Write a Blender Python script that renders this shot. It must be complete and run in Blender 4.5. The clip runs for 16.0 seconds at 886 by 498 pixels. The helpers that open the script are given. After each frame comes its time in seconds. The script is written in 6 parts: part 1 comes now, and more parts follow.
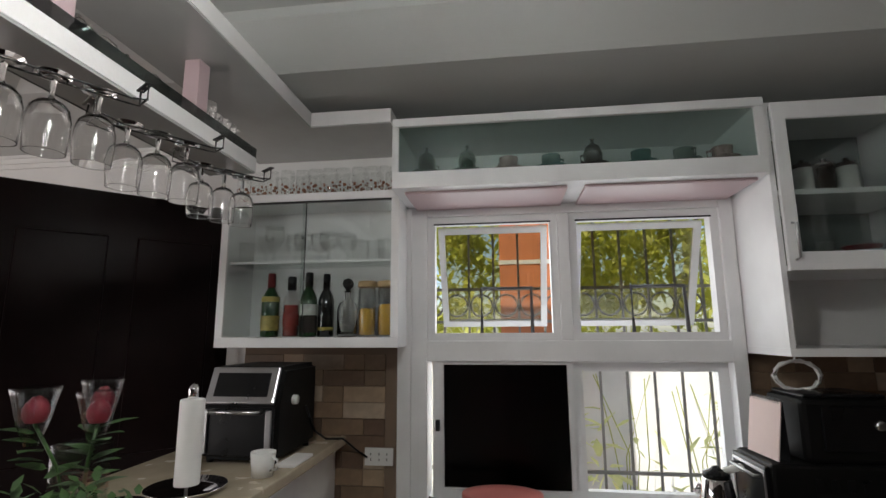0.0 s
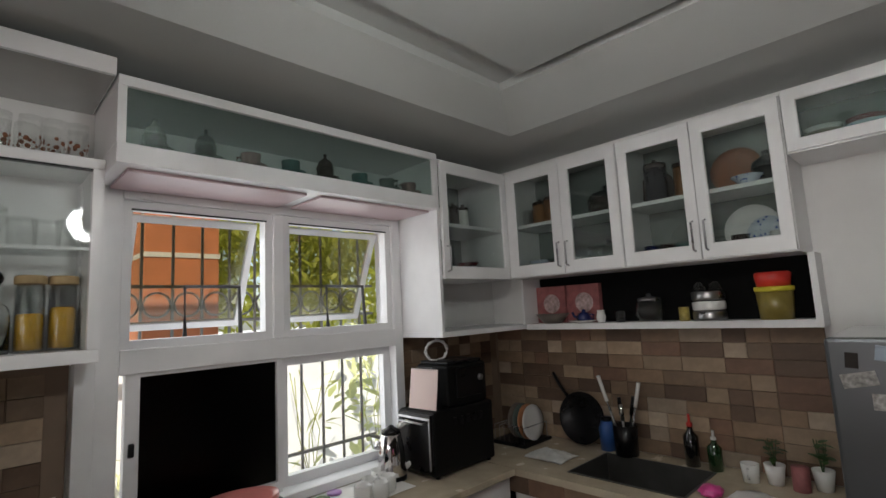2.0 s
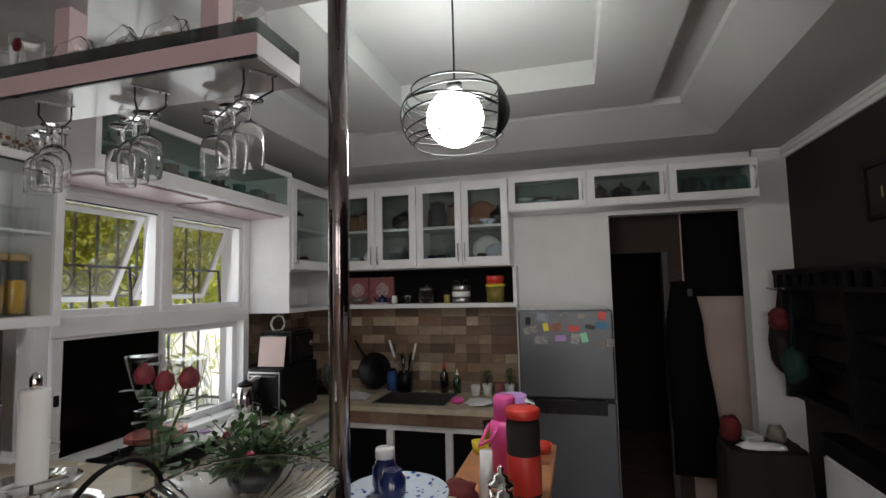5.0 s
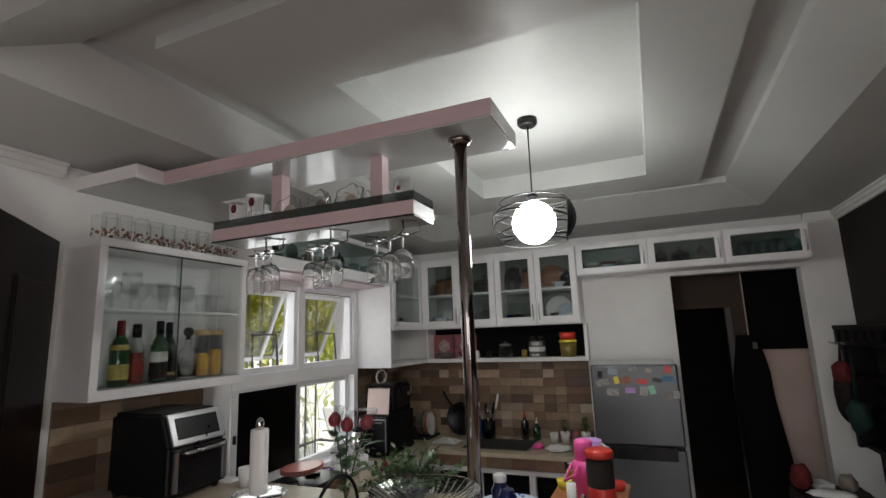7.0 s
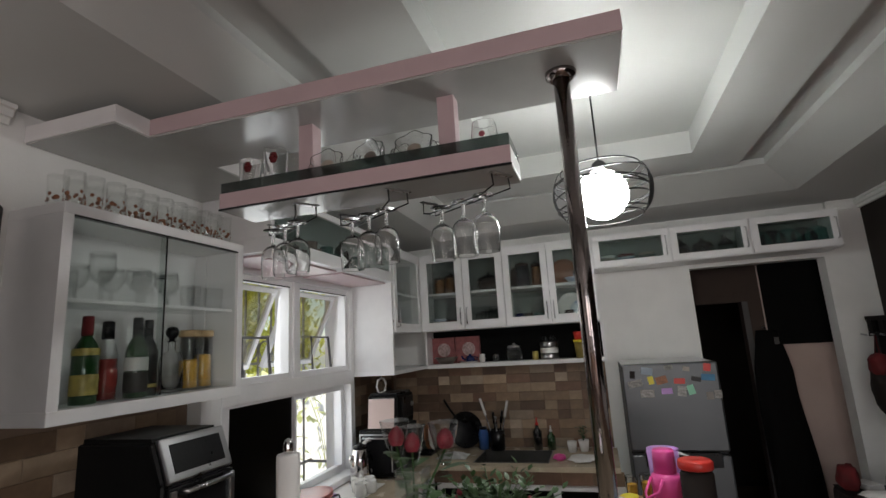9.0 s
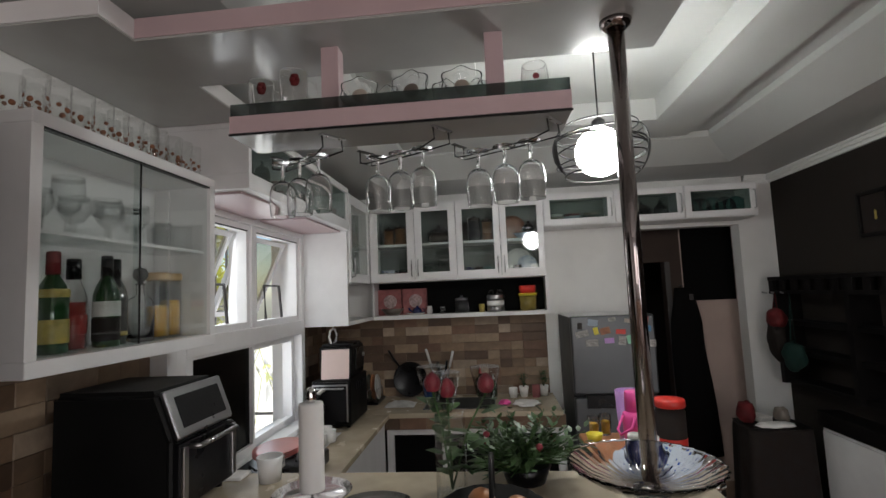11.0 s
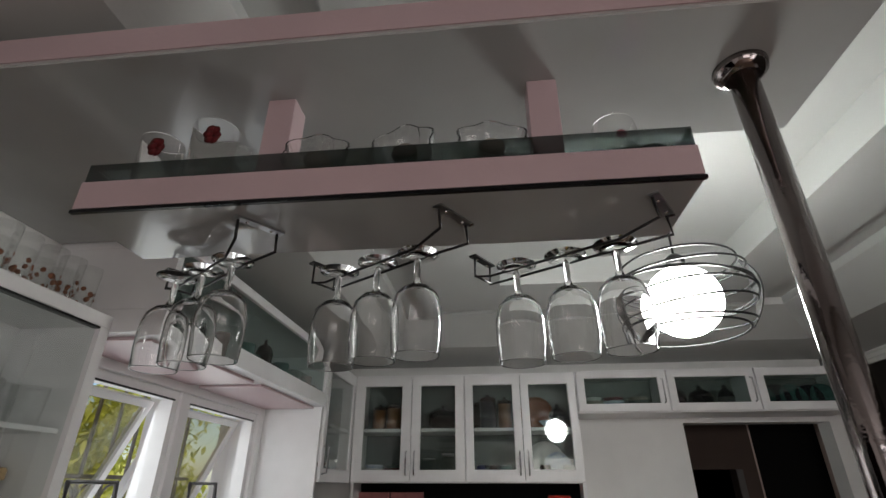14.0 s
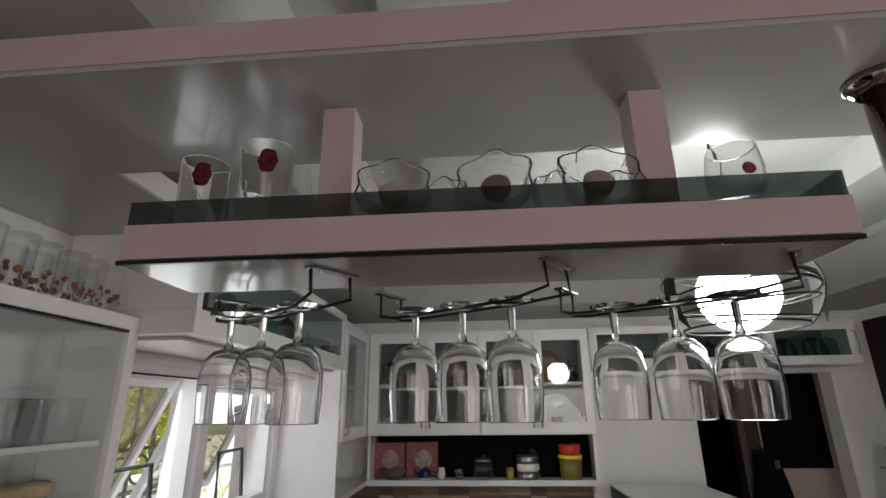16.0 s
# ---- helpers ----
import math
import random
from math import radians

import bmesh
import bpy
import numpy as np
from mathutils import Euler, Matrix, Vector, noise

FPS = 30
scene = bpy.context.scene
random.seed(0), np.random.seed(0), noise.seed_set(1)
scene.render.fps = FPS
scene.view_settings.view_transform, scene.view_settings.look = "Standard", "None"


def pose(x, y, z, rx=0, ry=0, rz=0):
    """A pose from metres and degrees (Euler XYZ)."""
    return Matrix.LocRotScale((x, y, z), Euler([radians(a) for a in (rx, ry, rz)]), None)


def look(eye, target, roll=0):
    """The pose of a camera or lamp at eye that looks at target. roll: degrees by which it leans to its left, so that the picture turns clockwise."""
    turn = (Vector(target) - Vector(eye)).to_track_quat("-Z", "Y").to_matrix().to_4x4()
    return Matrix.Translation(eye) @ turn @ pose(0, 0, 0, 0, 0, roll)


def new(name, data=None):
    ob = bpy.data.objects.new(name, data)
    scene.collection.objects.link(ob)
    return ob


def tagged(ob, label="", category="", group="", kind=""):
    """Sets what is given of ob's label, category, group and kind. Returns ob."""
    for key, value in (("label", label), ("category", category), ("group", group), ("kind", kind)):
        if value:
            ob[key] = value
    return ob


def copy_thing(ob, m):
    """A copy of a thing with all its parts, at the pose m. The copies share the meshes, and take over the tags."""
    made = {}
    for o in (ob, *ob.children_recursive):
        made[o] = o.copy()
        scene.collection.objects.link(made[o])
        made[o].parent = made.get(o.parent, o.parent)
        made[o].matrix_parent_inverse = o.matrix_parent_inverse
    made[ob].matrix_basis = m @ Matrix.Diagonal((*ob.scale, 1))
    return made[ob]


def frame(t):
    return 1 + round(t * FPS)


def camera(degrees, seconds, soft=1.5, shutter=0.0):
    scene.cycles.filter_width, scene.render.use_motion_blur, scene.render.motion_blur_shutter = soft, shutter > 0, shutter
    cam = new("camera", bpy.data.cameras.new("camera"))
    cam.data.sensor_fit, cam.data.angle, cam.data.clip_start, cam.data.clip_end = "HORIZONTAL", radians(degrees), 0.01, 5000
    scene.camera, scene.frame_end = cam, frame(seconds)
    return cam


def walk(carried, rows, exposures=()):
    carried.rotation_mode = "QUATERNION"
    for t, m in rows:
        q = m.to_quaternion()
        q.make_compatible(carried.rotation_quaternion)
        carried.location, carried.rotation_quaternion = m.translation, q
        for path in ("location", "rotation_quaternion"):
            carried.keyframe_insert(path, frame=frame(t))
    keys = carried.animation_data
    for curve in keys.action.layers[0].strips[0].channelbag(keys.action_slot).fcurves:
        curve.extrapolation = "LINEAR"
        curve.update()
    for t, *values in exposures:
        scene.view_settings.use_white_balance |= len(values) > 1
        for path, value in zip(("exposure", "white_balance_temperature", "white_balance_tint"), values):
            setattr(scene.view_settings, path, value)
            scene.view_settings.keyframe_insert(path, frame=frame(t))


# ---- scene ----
cam = camera(84.4, 16.0)
PATH = [
    (0, (0.069, 0.547, 1.668), (-0.187, 2.503, 2.001), -0.3),
    (0.5, (-0.113, 0.572, 1.677), (-0.004, 2.551, 1.949), -2.0),
    (1, (-0.361, 0.567, 1.696), (0.195, 2.474, 1.931), -3.5),
    (1.5, (-0.51, 0.585, 1.697), (0.449, 2.323, 1.946), -3.6),
    (2, (-0.743, 0.62, 1.719), (0.648, 2.035, 1.965), -2.9),
    (2.5, (-0.909, 0.517, 1.737), (0.79, 1.544, 1.985), -0.5),
    (3, (-1.063, 0.492, 1.717), (0.778, 1.235, 1.955), -0.3),
    (5.5, (-2.21, 0.538, 1.725), (-0.285, 1.054, 1.895), -1.5),
    (6, (-2.382, 0.514, 1.769), (-0.484, 1.092, 2.025), -1.4),
    (6.5, (-2.52, 0.483, 1.803), (-0.662, 1.155, 2.118), -1.8),
    (7, (-2.627, 0.459, 1.824), (-0.809, 1.217, 2.173), -2.1),
    (7.5, (-2.646, 0.519, 1.818), (-0.829, 1.286, 2.15), -3.6),
    (8, (-2.525, 0.665, 1.801), (-0.688, 1.377, 2.147), -3.4),
    (8.5, (-2.383, 0.811, 1.768), (-0.537, 1.484, 2.144), -2.1),
    (9, (-2.369, 1.048, 1.779), (-0.488, 1.613, 2.159), -3.4),
    (11.5, (-2.432, 1.496, 1.772), (-0.446, 1.627, 1.974), -1.9),
    (12, (-2.463, 1.509, 1.777), (-0.501, 1.666, 2.132), -1.6),
    (12.5, (-2.377, 1.485, 1.783), (-0.439, 1.671, 2.243), -0.7),
    (13, (-2.042, 1.42, 1.739), (-0.134, 1.634, 2.299), 1.0),
    (13.5, (-1.781, 1.492, 1.791), (0.06, 1.706, 2.542), 0.6),
    (14, (-1.683, 1.545, 1.861), (0.105, 1.734, 2.738), 0.1),
    (14.5, (-1.673, 1.555, 1.91), (0.1, 1.732, 2.819), -0.7),
    (15, (-1.679, 1.628, 1.949), (0.148, 1.795, 2.746), -1.8),
    (15.5, (-1.686, 1.673, 1.989), (0.231, 1.852, 2.532), -0.3),
    (16, (-1.682, 1.711, 2.069), (0.216, 1.865, 2.68), -0.7),
]
walk(cam, [(t, look(eye, target, roll)) for t, eye, target, roll in PATH],
     exposures=((0, 0.2), (1.0, 0.22), (2.0, 0.12), (4.5, 0.0), (9.0, 0.0), (11.3, 0.12), (12.0, 0.2), (13.5, 0.15), (14.2, -0.15), (15.2, -0.05), (16, -0.02)))

# ---- world and lights ----
world = bpy.data.worlds.new("sky")
scene.world = world
world.use_nodes = True
wn = world.node_tree.nodes
sky = wn.new("ShaderNodeTexSky")
sky.sky_type, sky.sun_disc = "NISHITA", False
sky.sun_elevation, sky.sun_rotation = radians(62), radians(-130)
world.node_tree.links.new(sky.outputs[0], wn["Background"].inputs[0])
wn["Background"].inputs[1].default_value = 0.15
sun = new("sun", bpy.data.lights.new("sun", "SUN"))
sun.data.energy, sun.data.angle, sun.data.color = 5.0, radians(0.6), (1, 0.95, 0.86)
sun.matrix_world = look((0, 0, 0), (0.30, 0.50, -0.81))


def area_lamp(name, eye, target, w, h, watts, colour):
    ob = new(name, bpy.data.lights.new(name, "AREA"))
    ob.data.shape, ob.data.size, ob.data.size_y = "RECTANGLE", w, h
    ob.data.energy, ob.data.color = watts, colour
    ob.matrix_world = look(eye, target)
    return ob


# daylight of the kitchen window, and of the living-room window behind the walk
area_lamp("window_daylight", (0.35, 3.02, 1.6), (0.35, 0, 1.3), 1.2, 1.1, 7, (0.93, 0.97, 1.0))
area_lamp("living_room_daylight", (-5.0, 0.60, 1.6), (0, 1.3, 1.8), 1.7, 1.5, 23, (1.0, 0.90, 0.89))
# added fill lamp in an unseen opening of the brown wall, behind the walk
area_lamp("south_fill", (-4.1, -1.0, 1.25), (-2.9, 2.9, 1.6), 1.2, 1.9, 25, (1.0, 0.95, 0.94))

# ---- materials ----


def nodes_of(name):
    m = bpy.data.materials.new(name)
    m.use_nodes = True
    return m, m.node_tree.nodes, m.node_tree.links, m.node_tree.nodes["Principled BSDF"]


def paint(name, colour, rough=0.5, metal=0.0, vary=0.12, scale=6.0, bump=0.02, grain=90.0, coat=0.0, random=0.0, spec=0.5):
    """A painted or natural surface: stains at a large scale, grain at a fine one."""
    m, n, l, p = nodes_of(name)
    co = n.new("ShaderNodeTexCoord")
    big, fine = n.new("ShaderNodeTexNoise"), n.new("ShaderNodeTexNoise")
    big.inputs["Scale"].default_value, big.inputs["Detail"].default_value = scale, 5
    fine.inputs["Scale"].default_value, fine.inputs["Detail"].default_value = grain, 3
    for t in (big, fine):
        l.new(co.outputs["Object"], t.inputs["Vector"])
    ramp = n.new("ShaderNodeValToRGB")
    dark = [c * (1 - vary) for c in colour]
    lite = [min(1, c * (1 + vary * 0.6)) for c in colour]
    ramp.color_ramp.elements[0].position, ramp.color_ramp.elements[1].position = 0.3, 0.72
    ramp.color_ramp.elements[0].color, ramp.color_ramp.elements[1].color = (*dark, 1), (*lite, 1)
    l.new(big.outputs["Fac"], ramp.inputs["Fac"])
    out = ramp.outputs["Color"]
    if random:
        info, hsv, mul = n.new("ShaderNodeObjectInfo"), n.new("ShaderNodeHueSaturation"), n.new("ShaderNodeMapRange")
        mul.inputs["To Min"].default_value, mul.inputs["To Max"].default_value = 1 - random, 1 + random
        l.new(info.outputs["Random"], mul.inputs["Value"])
        l.new(mul.outputs["Result"], hsv.inputs["Value"])
        l.new(out, hsv.inputs["Color"])
        out = hsv.outputs["Color"]
    l.new(out, p.inputs["Base Color"])
    rr = n.new("ShaderNodeMapRange")
    rr.inputs["To Min"].default_value, rr.inputs["To Max"].default_value = max(0.03, rough * 0.8), min(1, rough * 1.25)
    l.new(big.outputs["Fac"], rr.inputs["Value"])
    l.new(rr.outputs["Result"], p.inputs["Roughness"])
    p.inputs["Metallic"].default_value = metal
    p.inputs["Specular IOR Level"].default_value = spec
    p.inputs["Coat Weight"].default_value = coat
    b = n.new("ShaderNodeBump")
    b.inputs["Strength"].default_value, b.inputs["Distance"].default_value = min(1, bump * 10), 0.002
    l.new(fine.outputs["Fac"], b.inputs["Height"])
    l.new(b.outputs["Normal"], p.inputs["Normal"])
    return m


def glass(name, colour, rough=0.0, ior=1.45):
    m, n, l, p = nodes_of(name)
    p.inputs["Base Color"].default_value = (*colour, 1)
    p.inputs["Roughness"].default_value, p.inputs["IOR"].default_value = rough, ior
    p.inputs["Transmission Weight"].default_value = 1
    return m


def pane_glass(name, tint, rough=0.02, edge=0.75, face=0.05, power=4.0):
    """Thin pane: clear or tinted, with a sheen."""
    m, n, l, p = nodes_of(name)
    n.remove(p)
    a, b, mix, fr = n.new("ShaderNodeBsdfTransparent"), n.new("ShaderNodeBsdfGlossy"), n.new("ShaderNodeMixShader"), n.new("ShaderNodeLayerWeight")
    a.inputs[0].default_value = (*tint, 1)
    b.inputs["Roughness"].default_value = rough
    pw, ad = n.new("ShaderNodeMath"), n.new("ShaderNodeMath")
    pw.operation, pw.inputs[1].default_value = "POWER", power
    ad.operation, ad.inputs[1].default_value, ad.inputs[2].default_value = "MULTIPLY_ADD", edge, face
    l.new(fr.outputs["Facing"], pw.inputs[0]), l.new(pw.outputs[0], ad.inputs[0])
    l.new(ad.outputs[0], mix.inputs[0])
    l.new(a.outputs[0], mix.inputs[1]), l.new(b.outputs[0], mix.inputs[2])
    l.new(mix.outputs[0], n["Material Output"].inputs["Surface"])
    return m


def glow(name, colour, strength):
    m, n, l, p = nodes_of(name)
    p.inputs["Base Color"].default_value = (*colour, 1)
    p.inputs["Emission Color"].default_value = (*colour, 1)
    p.inputs["Emission Strength"].default_value = strength
    return m


WHITE = paint("white_lacquer", (0.82, 0.815, 0.82), 0.32, vary=0.06, bump=0.01)
WALL = paint("wall_paint", (0.80, 0.795, 0.78), 0.6, vary=0.07, scale=3)
PINKISH = paint("pinkish_wall_paint", (0.50, 0.385, 0.34), 0.65, vary=0.1, scale=3)
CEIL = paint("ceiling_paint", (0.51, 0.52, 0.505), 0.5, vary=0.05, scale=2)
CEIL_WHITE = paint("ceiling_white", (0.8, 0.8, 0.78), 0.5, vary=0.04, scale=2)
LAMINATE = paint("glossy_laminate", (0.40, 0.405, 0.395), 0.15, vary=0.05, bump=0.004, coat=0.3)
# pink cast of light from the west, put into the colour
PINK_TINT = paint("pink_tint", (0.53, 0.395, 0.41), 0.35, vary=0.06)
FASCIA_WHITE = paint("white_fascia", (0.74, 0.72, 0.72), 0.35, vary=0.06)
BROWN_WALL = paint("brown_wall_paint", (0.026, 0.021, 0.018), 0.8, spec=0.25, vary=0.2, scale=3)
DARK_WOOD = paint("dark_mahogany", (0.009, 0.004, 0.004), 0.35, vary=0.4, scale=5, spec=0.10)
BLACK_WOOD = paint("blackened_wood", (0.006, 0.005, 0.005), 0.5, vary=0.3, spec=0.2)
FLOOR_TILE = paint("floor_tile", (0.26, 0.17, 0.12), 0.25, vary=0.2, scale=4)
COUNTER = paint("cream_counter_tile", (0.52, 0.44, 0.33), 0.25, vary=0.14, scale=9)
GROUT = paint("grout", (0.23, 0.165, 0.12), 0.9)
BRICK = [paint("brick_tile_" + k, c, 0.55, vary=0.28, scale=14, bump=0.06, grain=60, random=0.26) for k, c in
         (("sand", (0.34, 0.245, 0.165)), ("tan", (0.22, 0.145, 0.092)), ("umber", (0.13, 0.08, 0.052)), ("rust", (0.20, 0.112, 0.072)), ("pale", (0.40, 0.31, 0.23)))]
STEEL = paint("brushed_steel", (0.45, 0.45, 0.46), 0.28, metal=1.0, vary=0.08)
CHROME = paint("chrome", (0.75, 0.73, 0.72), 0.07, metal=1.0, vary=0.05, bump=0.0)
# dark reddish base stands for the dim room mirrored in the pole
POLE_CHROME = paint("dark_mirror_chrome", (0.30, 0.265, 0.26), 0.10, metal=1.0, vary=0.12)
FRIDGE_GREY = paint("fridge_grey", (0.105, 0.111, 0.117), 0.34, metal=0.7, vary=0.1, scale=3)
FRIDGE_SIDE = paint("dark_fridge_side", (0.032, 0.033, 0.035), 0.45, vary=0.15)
BLACK = paint("black_plastic", (0.005, 0.005, 0.006), 0.28, vary=0.3, spec=0.3)
BLACK_MATTE = paint("matte_black_enamel", (0.005, 0.005, 0.005), 0.5, vary=0.3, spec=0.2)
BLACK_METAL = paint("black_metal", (0.014, 0.014, 0.014), 0.35, metal=0.3, vary=0.2)
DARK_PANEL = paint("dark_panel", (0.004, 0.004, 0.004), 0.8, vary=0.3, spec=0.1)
CLEAR = pane_glass("clear_glass", (0.99, 0.995, 0.99), edge=0.7, face=0.05, power=2.2, rough=0.015)
THIN = pane_glass("thin_drinking_glass", (0.99, 0.995, 0.99), edge=0.5, face=0.04, power=2.0, rough=0.02)
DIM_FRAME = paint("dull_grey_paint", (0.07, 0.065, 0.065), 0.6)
def solid_glass(name):
    m, n, l, p = nodes_of(name)
    n.remove(p)
    g = n.new("ShaderNodeBsdfGlass")
    g.inputs["Roughness"].default_value, g.inputs["IOR"].default_value = 0.0, 1.46
    l.new(g.outputs[0], n["Material Output"].inputs["Surface"])
    return m


CRYSTAL = solid_glass("crystal_glass")
PANE = pane_glass("clear_pane", (0.93, 0.96, 0.95))
TINTED = pane_glass("green_tinted_pane", (0.66, 0.74, 0.71))
BRONZE = pane_glass("bronze_tinted_pane", (0.74, 0.72, 0.63))
SMOKED = pane_glass("smoked_pane", (0.80, 0.84, 0.82))
# dark grey-green imitates the shade inside the closed cabinets
SHADE_BACK = paint("shaded_cabinet_back", (0.17, 0.195, 0.185), 0.5, vary=0.12)
SCREEN = pane_glass("dark_insect_screen", (0.03, 0.027, 0.027), rough=0.25, edge=0.3, face=0.015)
GLOBE = glow("lit_globe", (0.98, 1.0, 0.97), 60.0)

# ---- mesh helpers ----
BASE = {}


def B():
    return bmesh.new()


def box(bm, x0, x1, y0, y1, z0, z1, bevel=0.0, m=None):
    v = bmesh.ops.create_cube(bm, size=1.0)["verts"]
    t = Matrix.Translation(((x0 + x1) / 2, (y0 + y1) / 2, (z0 + z1) / 2)) @ Matrix.Diagonal((abs(x1 - x0), abs(y1 - y0), abs(z1 - z0), 1))
    bmesh.ops.transform(bm, matrix=(m @ t) if m else t, verts=v)
    if bevel:
        e = list({e for w in v for e in w.link_edges})
        bmesh.ops.bevel(bm, geom=e, offset=bevel, segments=2, profile=0.5, affect="EDGES")
    return bm


def lathe(bm, profile, seg=20, at=(0, 0, 0), m=None, scallop=0.0, lobes=8):
    """A turned shape from (radius, height) pairs."""
    rings = []
    m = Matrix.Translation(at) @ (m or Matrix())
    for r, z in profile:
        ring = []
        for k in range(seg):
            a = 2 * math.pi * k / seg
            q = r * (1 + scallop * math.cos(lobes * a))
            ring.append(bm.verts.new(m @ Vector((q * math.cos(a), q * math.sin(a), z))))
        rings.append(ring)
    for a, b in zip(rings, rings[1:]):
        for k in range(seg):
            f = bm.faces.new((a[k], a[(k + 1) % seg], b[(k + 1) % seg], b[k]))
            f.smooth = True
    for ring, (r, z), flip in ((rings[0], profile[0], True), (rings[-1], profile[-1], False)):
        if r > 1e-4:
            bm.faces.new(ring[::-1] if flip else ring)
    return bm


def tube(bm, pts, r, seg=8, closed=False):
    pts = [Vector(p) for p in pts]
    rings, n = [], len(pts)
    up = Vector((0, 0, 1))
    for i, p in enumerate(pts):
        a = pts[(i - 1) % n] if (closed or i) else p
        b = pts[(i + 1) % n] if (closed or i < n - 1) else p
        d = (b - a).normalized()
        u = d.cross(up if abs(d.z) < 0.95 else Vector((1, 0, 0))).normalized()
        w = d.cross(u)
        rings.append([bm.verts.new(p + r * (math.cos(2 * math.pi * k / seg) * u + math.sin(2 * math.pi * k / seg) * w)) for k in range(seg)])
    pairs = list(zip(rings, rings[1:])) + ([(rings[-1], rings[0])] if closed else [])
    for a, b in pairs:
        for k in range(seg):
            f = bm.faces.new((a[k], a[(k + 1) % seg], b[(k + 1) % seg], b[k]))
            f.smooth = True
    if not closed:
        bm.faces.new(rings[0][::-1]), bm.faces.new(rings[-1])
    return bm


def ring_pts(c, r, n=24, axis="z", a0=0.0, a1=2 * math.pi, closed=True):
    c, out = Vector(c), []
    for k in range(n):
        a = a0 + (a1 - a0) * k / (n if closed else n - 1)
        u, w = r * math.cos(a), r * math.sin(a)
        out.append(c + Vector({"z": (u, w, 0), "x": (0, u, w), "y": (u, 0, w)}[axis]))
    return out


def mesh_of(name, bm, mat):
    bmesh.ops.recalc_face_normals(bm, faces=bm.faces)
    me = bpy.data.meshes.new(name)
    bm.to_mesh(me)
    bm.free()
    me.materials.append(mat)
    return me


def thing(name, at, label, category, group="", kind=""):
    """An Empty at a thing's base; its parts are given in the world's coordinates."""
    ob = tagged(new(name), label, category, group, kind)
    ob.empty_display_size = 0.05
    ob.location = at
    BASE[ob] = Vector(at)
    return ob


def part(name, bm, mat, parent, label="", smooth=False):
    """One mesh under a thing or a part."""
    bmesh.ops.translate(bm, vec=-BASE[parent], verts=bm.verts)
    ob = new(name, mesh_of(name, bm, mat))
    if smooth:
        ob.data.shade_smooth()
    ob.parent = parent
    BASE[ob] = BASE[parent]
    if label:
        ob["label"] = label
    return ob


def solo(name, bm, mat, label="", category="", group="", kind="", smooth=False):
    """A thing of one mesh, with its origin at its base."""
    lo = [min(v.co[k] for v in bm.verts) for k in range(3)]
    hi = [max(v.co[k] for v in bm.verts) for k in range(3)]
    at = Vector(((lo[0] + hi[0]) / 2, (lo[1] + hi[1]) / 2, lo[2]))
    bmesh.ops.translate(bm, vec=-at, verts=bm.verts)
    ob = tagged(new(name, mesh_of(name, bm, mat)), label, category, group, kind)
    if smooth:
        ob.data.shade_smooth()
    ob.location = at
    BASE[ob] = at
    return ob


def structure(name, bm, mat, label="", category=""):
    ob = tagged(new(name, mesh_of(name, bm, mat)), label, category, "", "structure")
    BASE[ob] = Vector((0, 0, 0))
    return ob


def bx(*a, **k):
    return box(B(), *a, **k)


# ---- the room's shell ----
# east wall at x 2.0, north wall at y 2.92, south wall at y -0.95, west wall at x -5
floor = structure("floor", bx(-5.2, 4.4, -1.15, 3.12, -0.1, 0), FLOOR_TILE, "brown glazed floor tiles", "floor")

bm = B()  # north wall round the window opening
box(bm, -5.2, -0.43, 2.92, 3.1, 0, 2.9)
box(bm, 1.09, 2.2, 2.92, 3.1, 0, 2.9)
box(bm, -0.43, 1.09, 2.92, 3.1, 0, 0.9)
box(bm, -0.43, 1.09, 2.92, 3.1, 2.34, 2.9)
structure("wall_north", bm, WALL, "off-white painted wall with a window", "wall")

bm = B()  # east wall with the passage beside the fridge
box(bm, 2.0, 2.14, 0.28, 3.1, 0, 2.9)
box(bm, 2.0, 2.14, -1.15, -0.66, 0, 2.9)
box(bm, 2.0, 2.14, -0.66, 0.28, 2.26, 2.9)
structure("wall_east", bm, WALL, "off-white painted wall with a passage", "wall")
bm = B()  # south wall, with an unseen opening added for the fill lamp
box(bm, -3.45, 2.0, -1.1, -0.95, 0, 2.9)
box(bm, -5.2, -4.75, -1.1, -0.95, 0, 2.9)
box(bm, -4.75, -3.45, -1.1, -0.95, 2.25, 2.9)
structure("wall_south", bm, BROWN_WALL, "dark brown painted wall", "wall")
bm = B()  # west wall, open to the daylight of the living room
box(bm, -5.2, -5.05, -1.15, -0.8, 0, 2.9)
box(bm, -5.2, -5.05, 1.5, 3.1, 0, 2.9)
box(bm, -5.2, -5.05, -0.8, 1.5, 0, 0.8)
box(bm, -5.2, -5.05, -0.8, 1.5, 2.4, 2.9)
structure("wall_west", bm, WALL, "off-white wall with a wide window", "wall")

# passage behind the east wall: a back wall with a dark doorway, and the room beyond it
# dark brown imitates shade on the passage wall round the doorway
bm = B()
box(bm, 2.36, 2.46, -0.29, -0.14, 0, 2.9)
box(bm, 2.36, 2.46, -0.14, 0.3, 1.98, 2.9)
structure("wall_passage_dark", bm, paint("shaded_passage_brown", (0.06, 0.042, 0.035), 0.7, spec=0.2), "passage wall round the back doorway, coloured dark as shade", "wall")
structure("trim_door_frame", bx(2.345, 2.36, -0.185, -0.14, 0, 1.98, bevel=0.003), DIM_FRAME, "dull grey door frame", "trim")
bm = B()
box(bm, 2.36, 2.46, -1.15, -0.29, 0, 2.9)
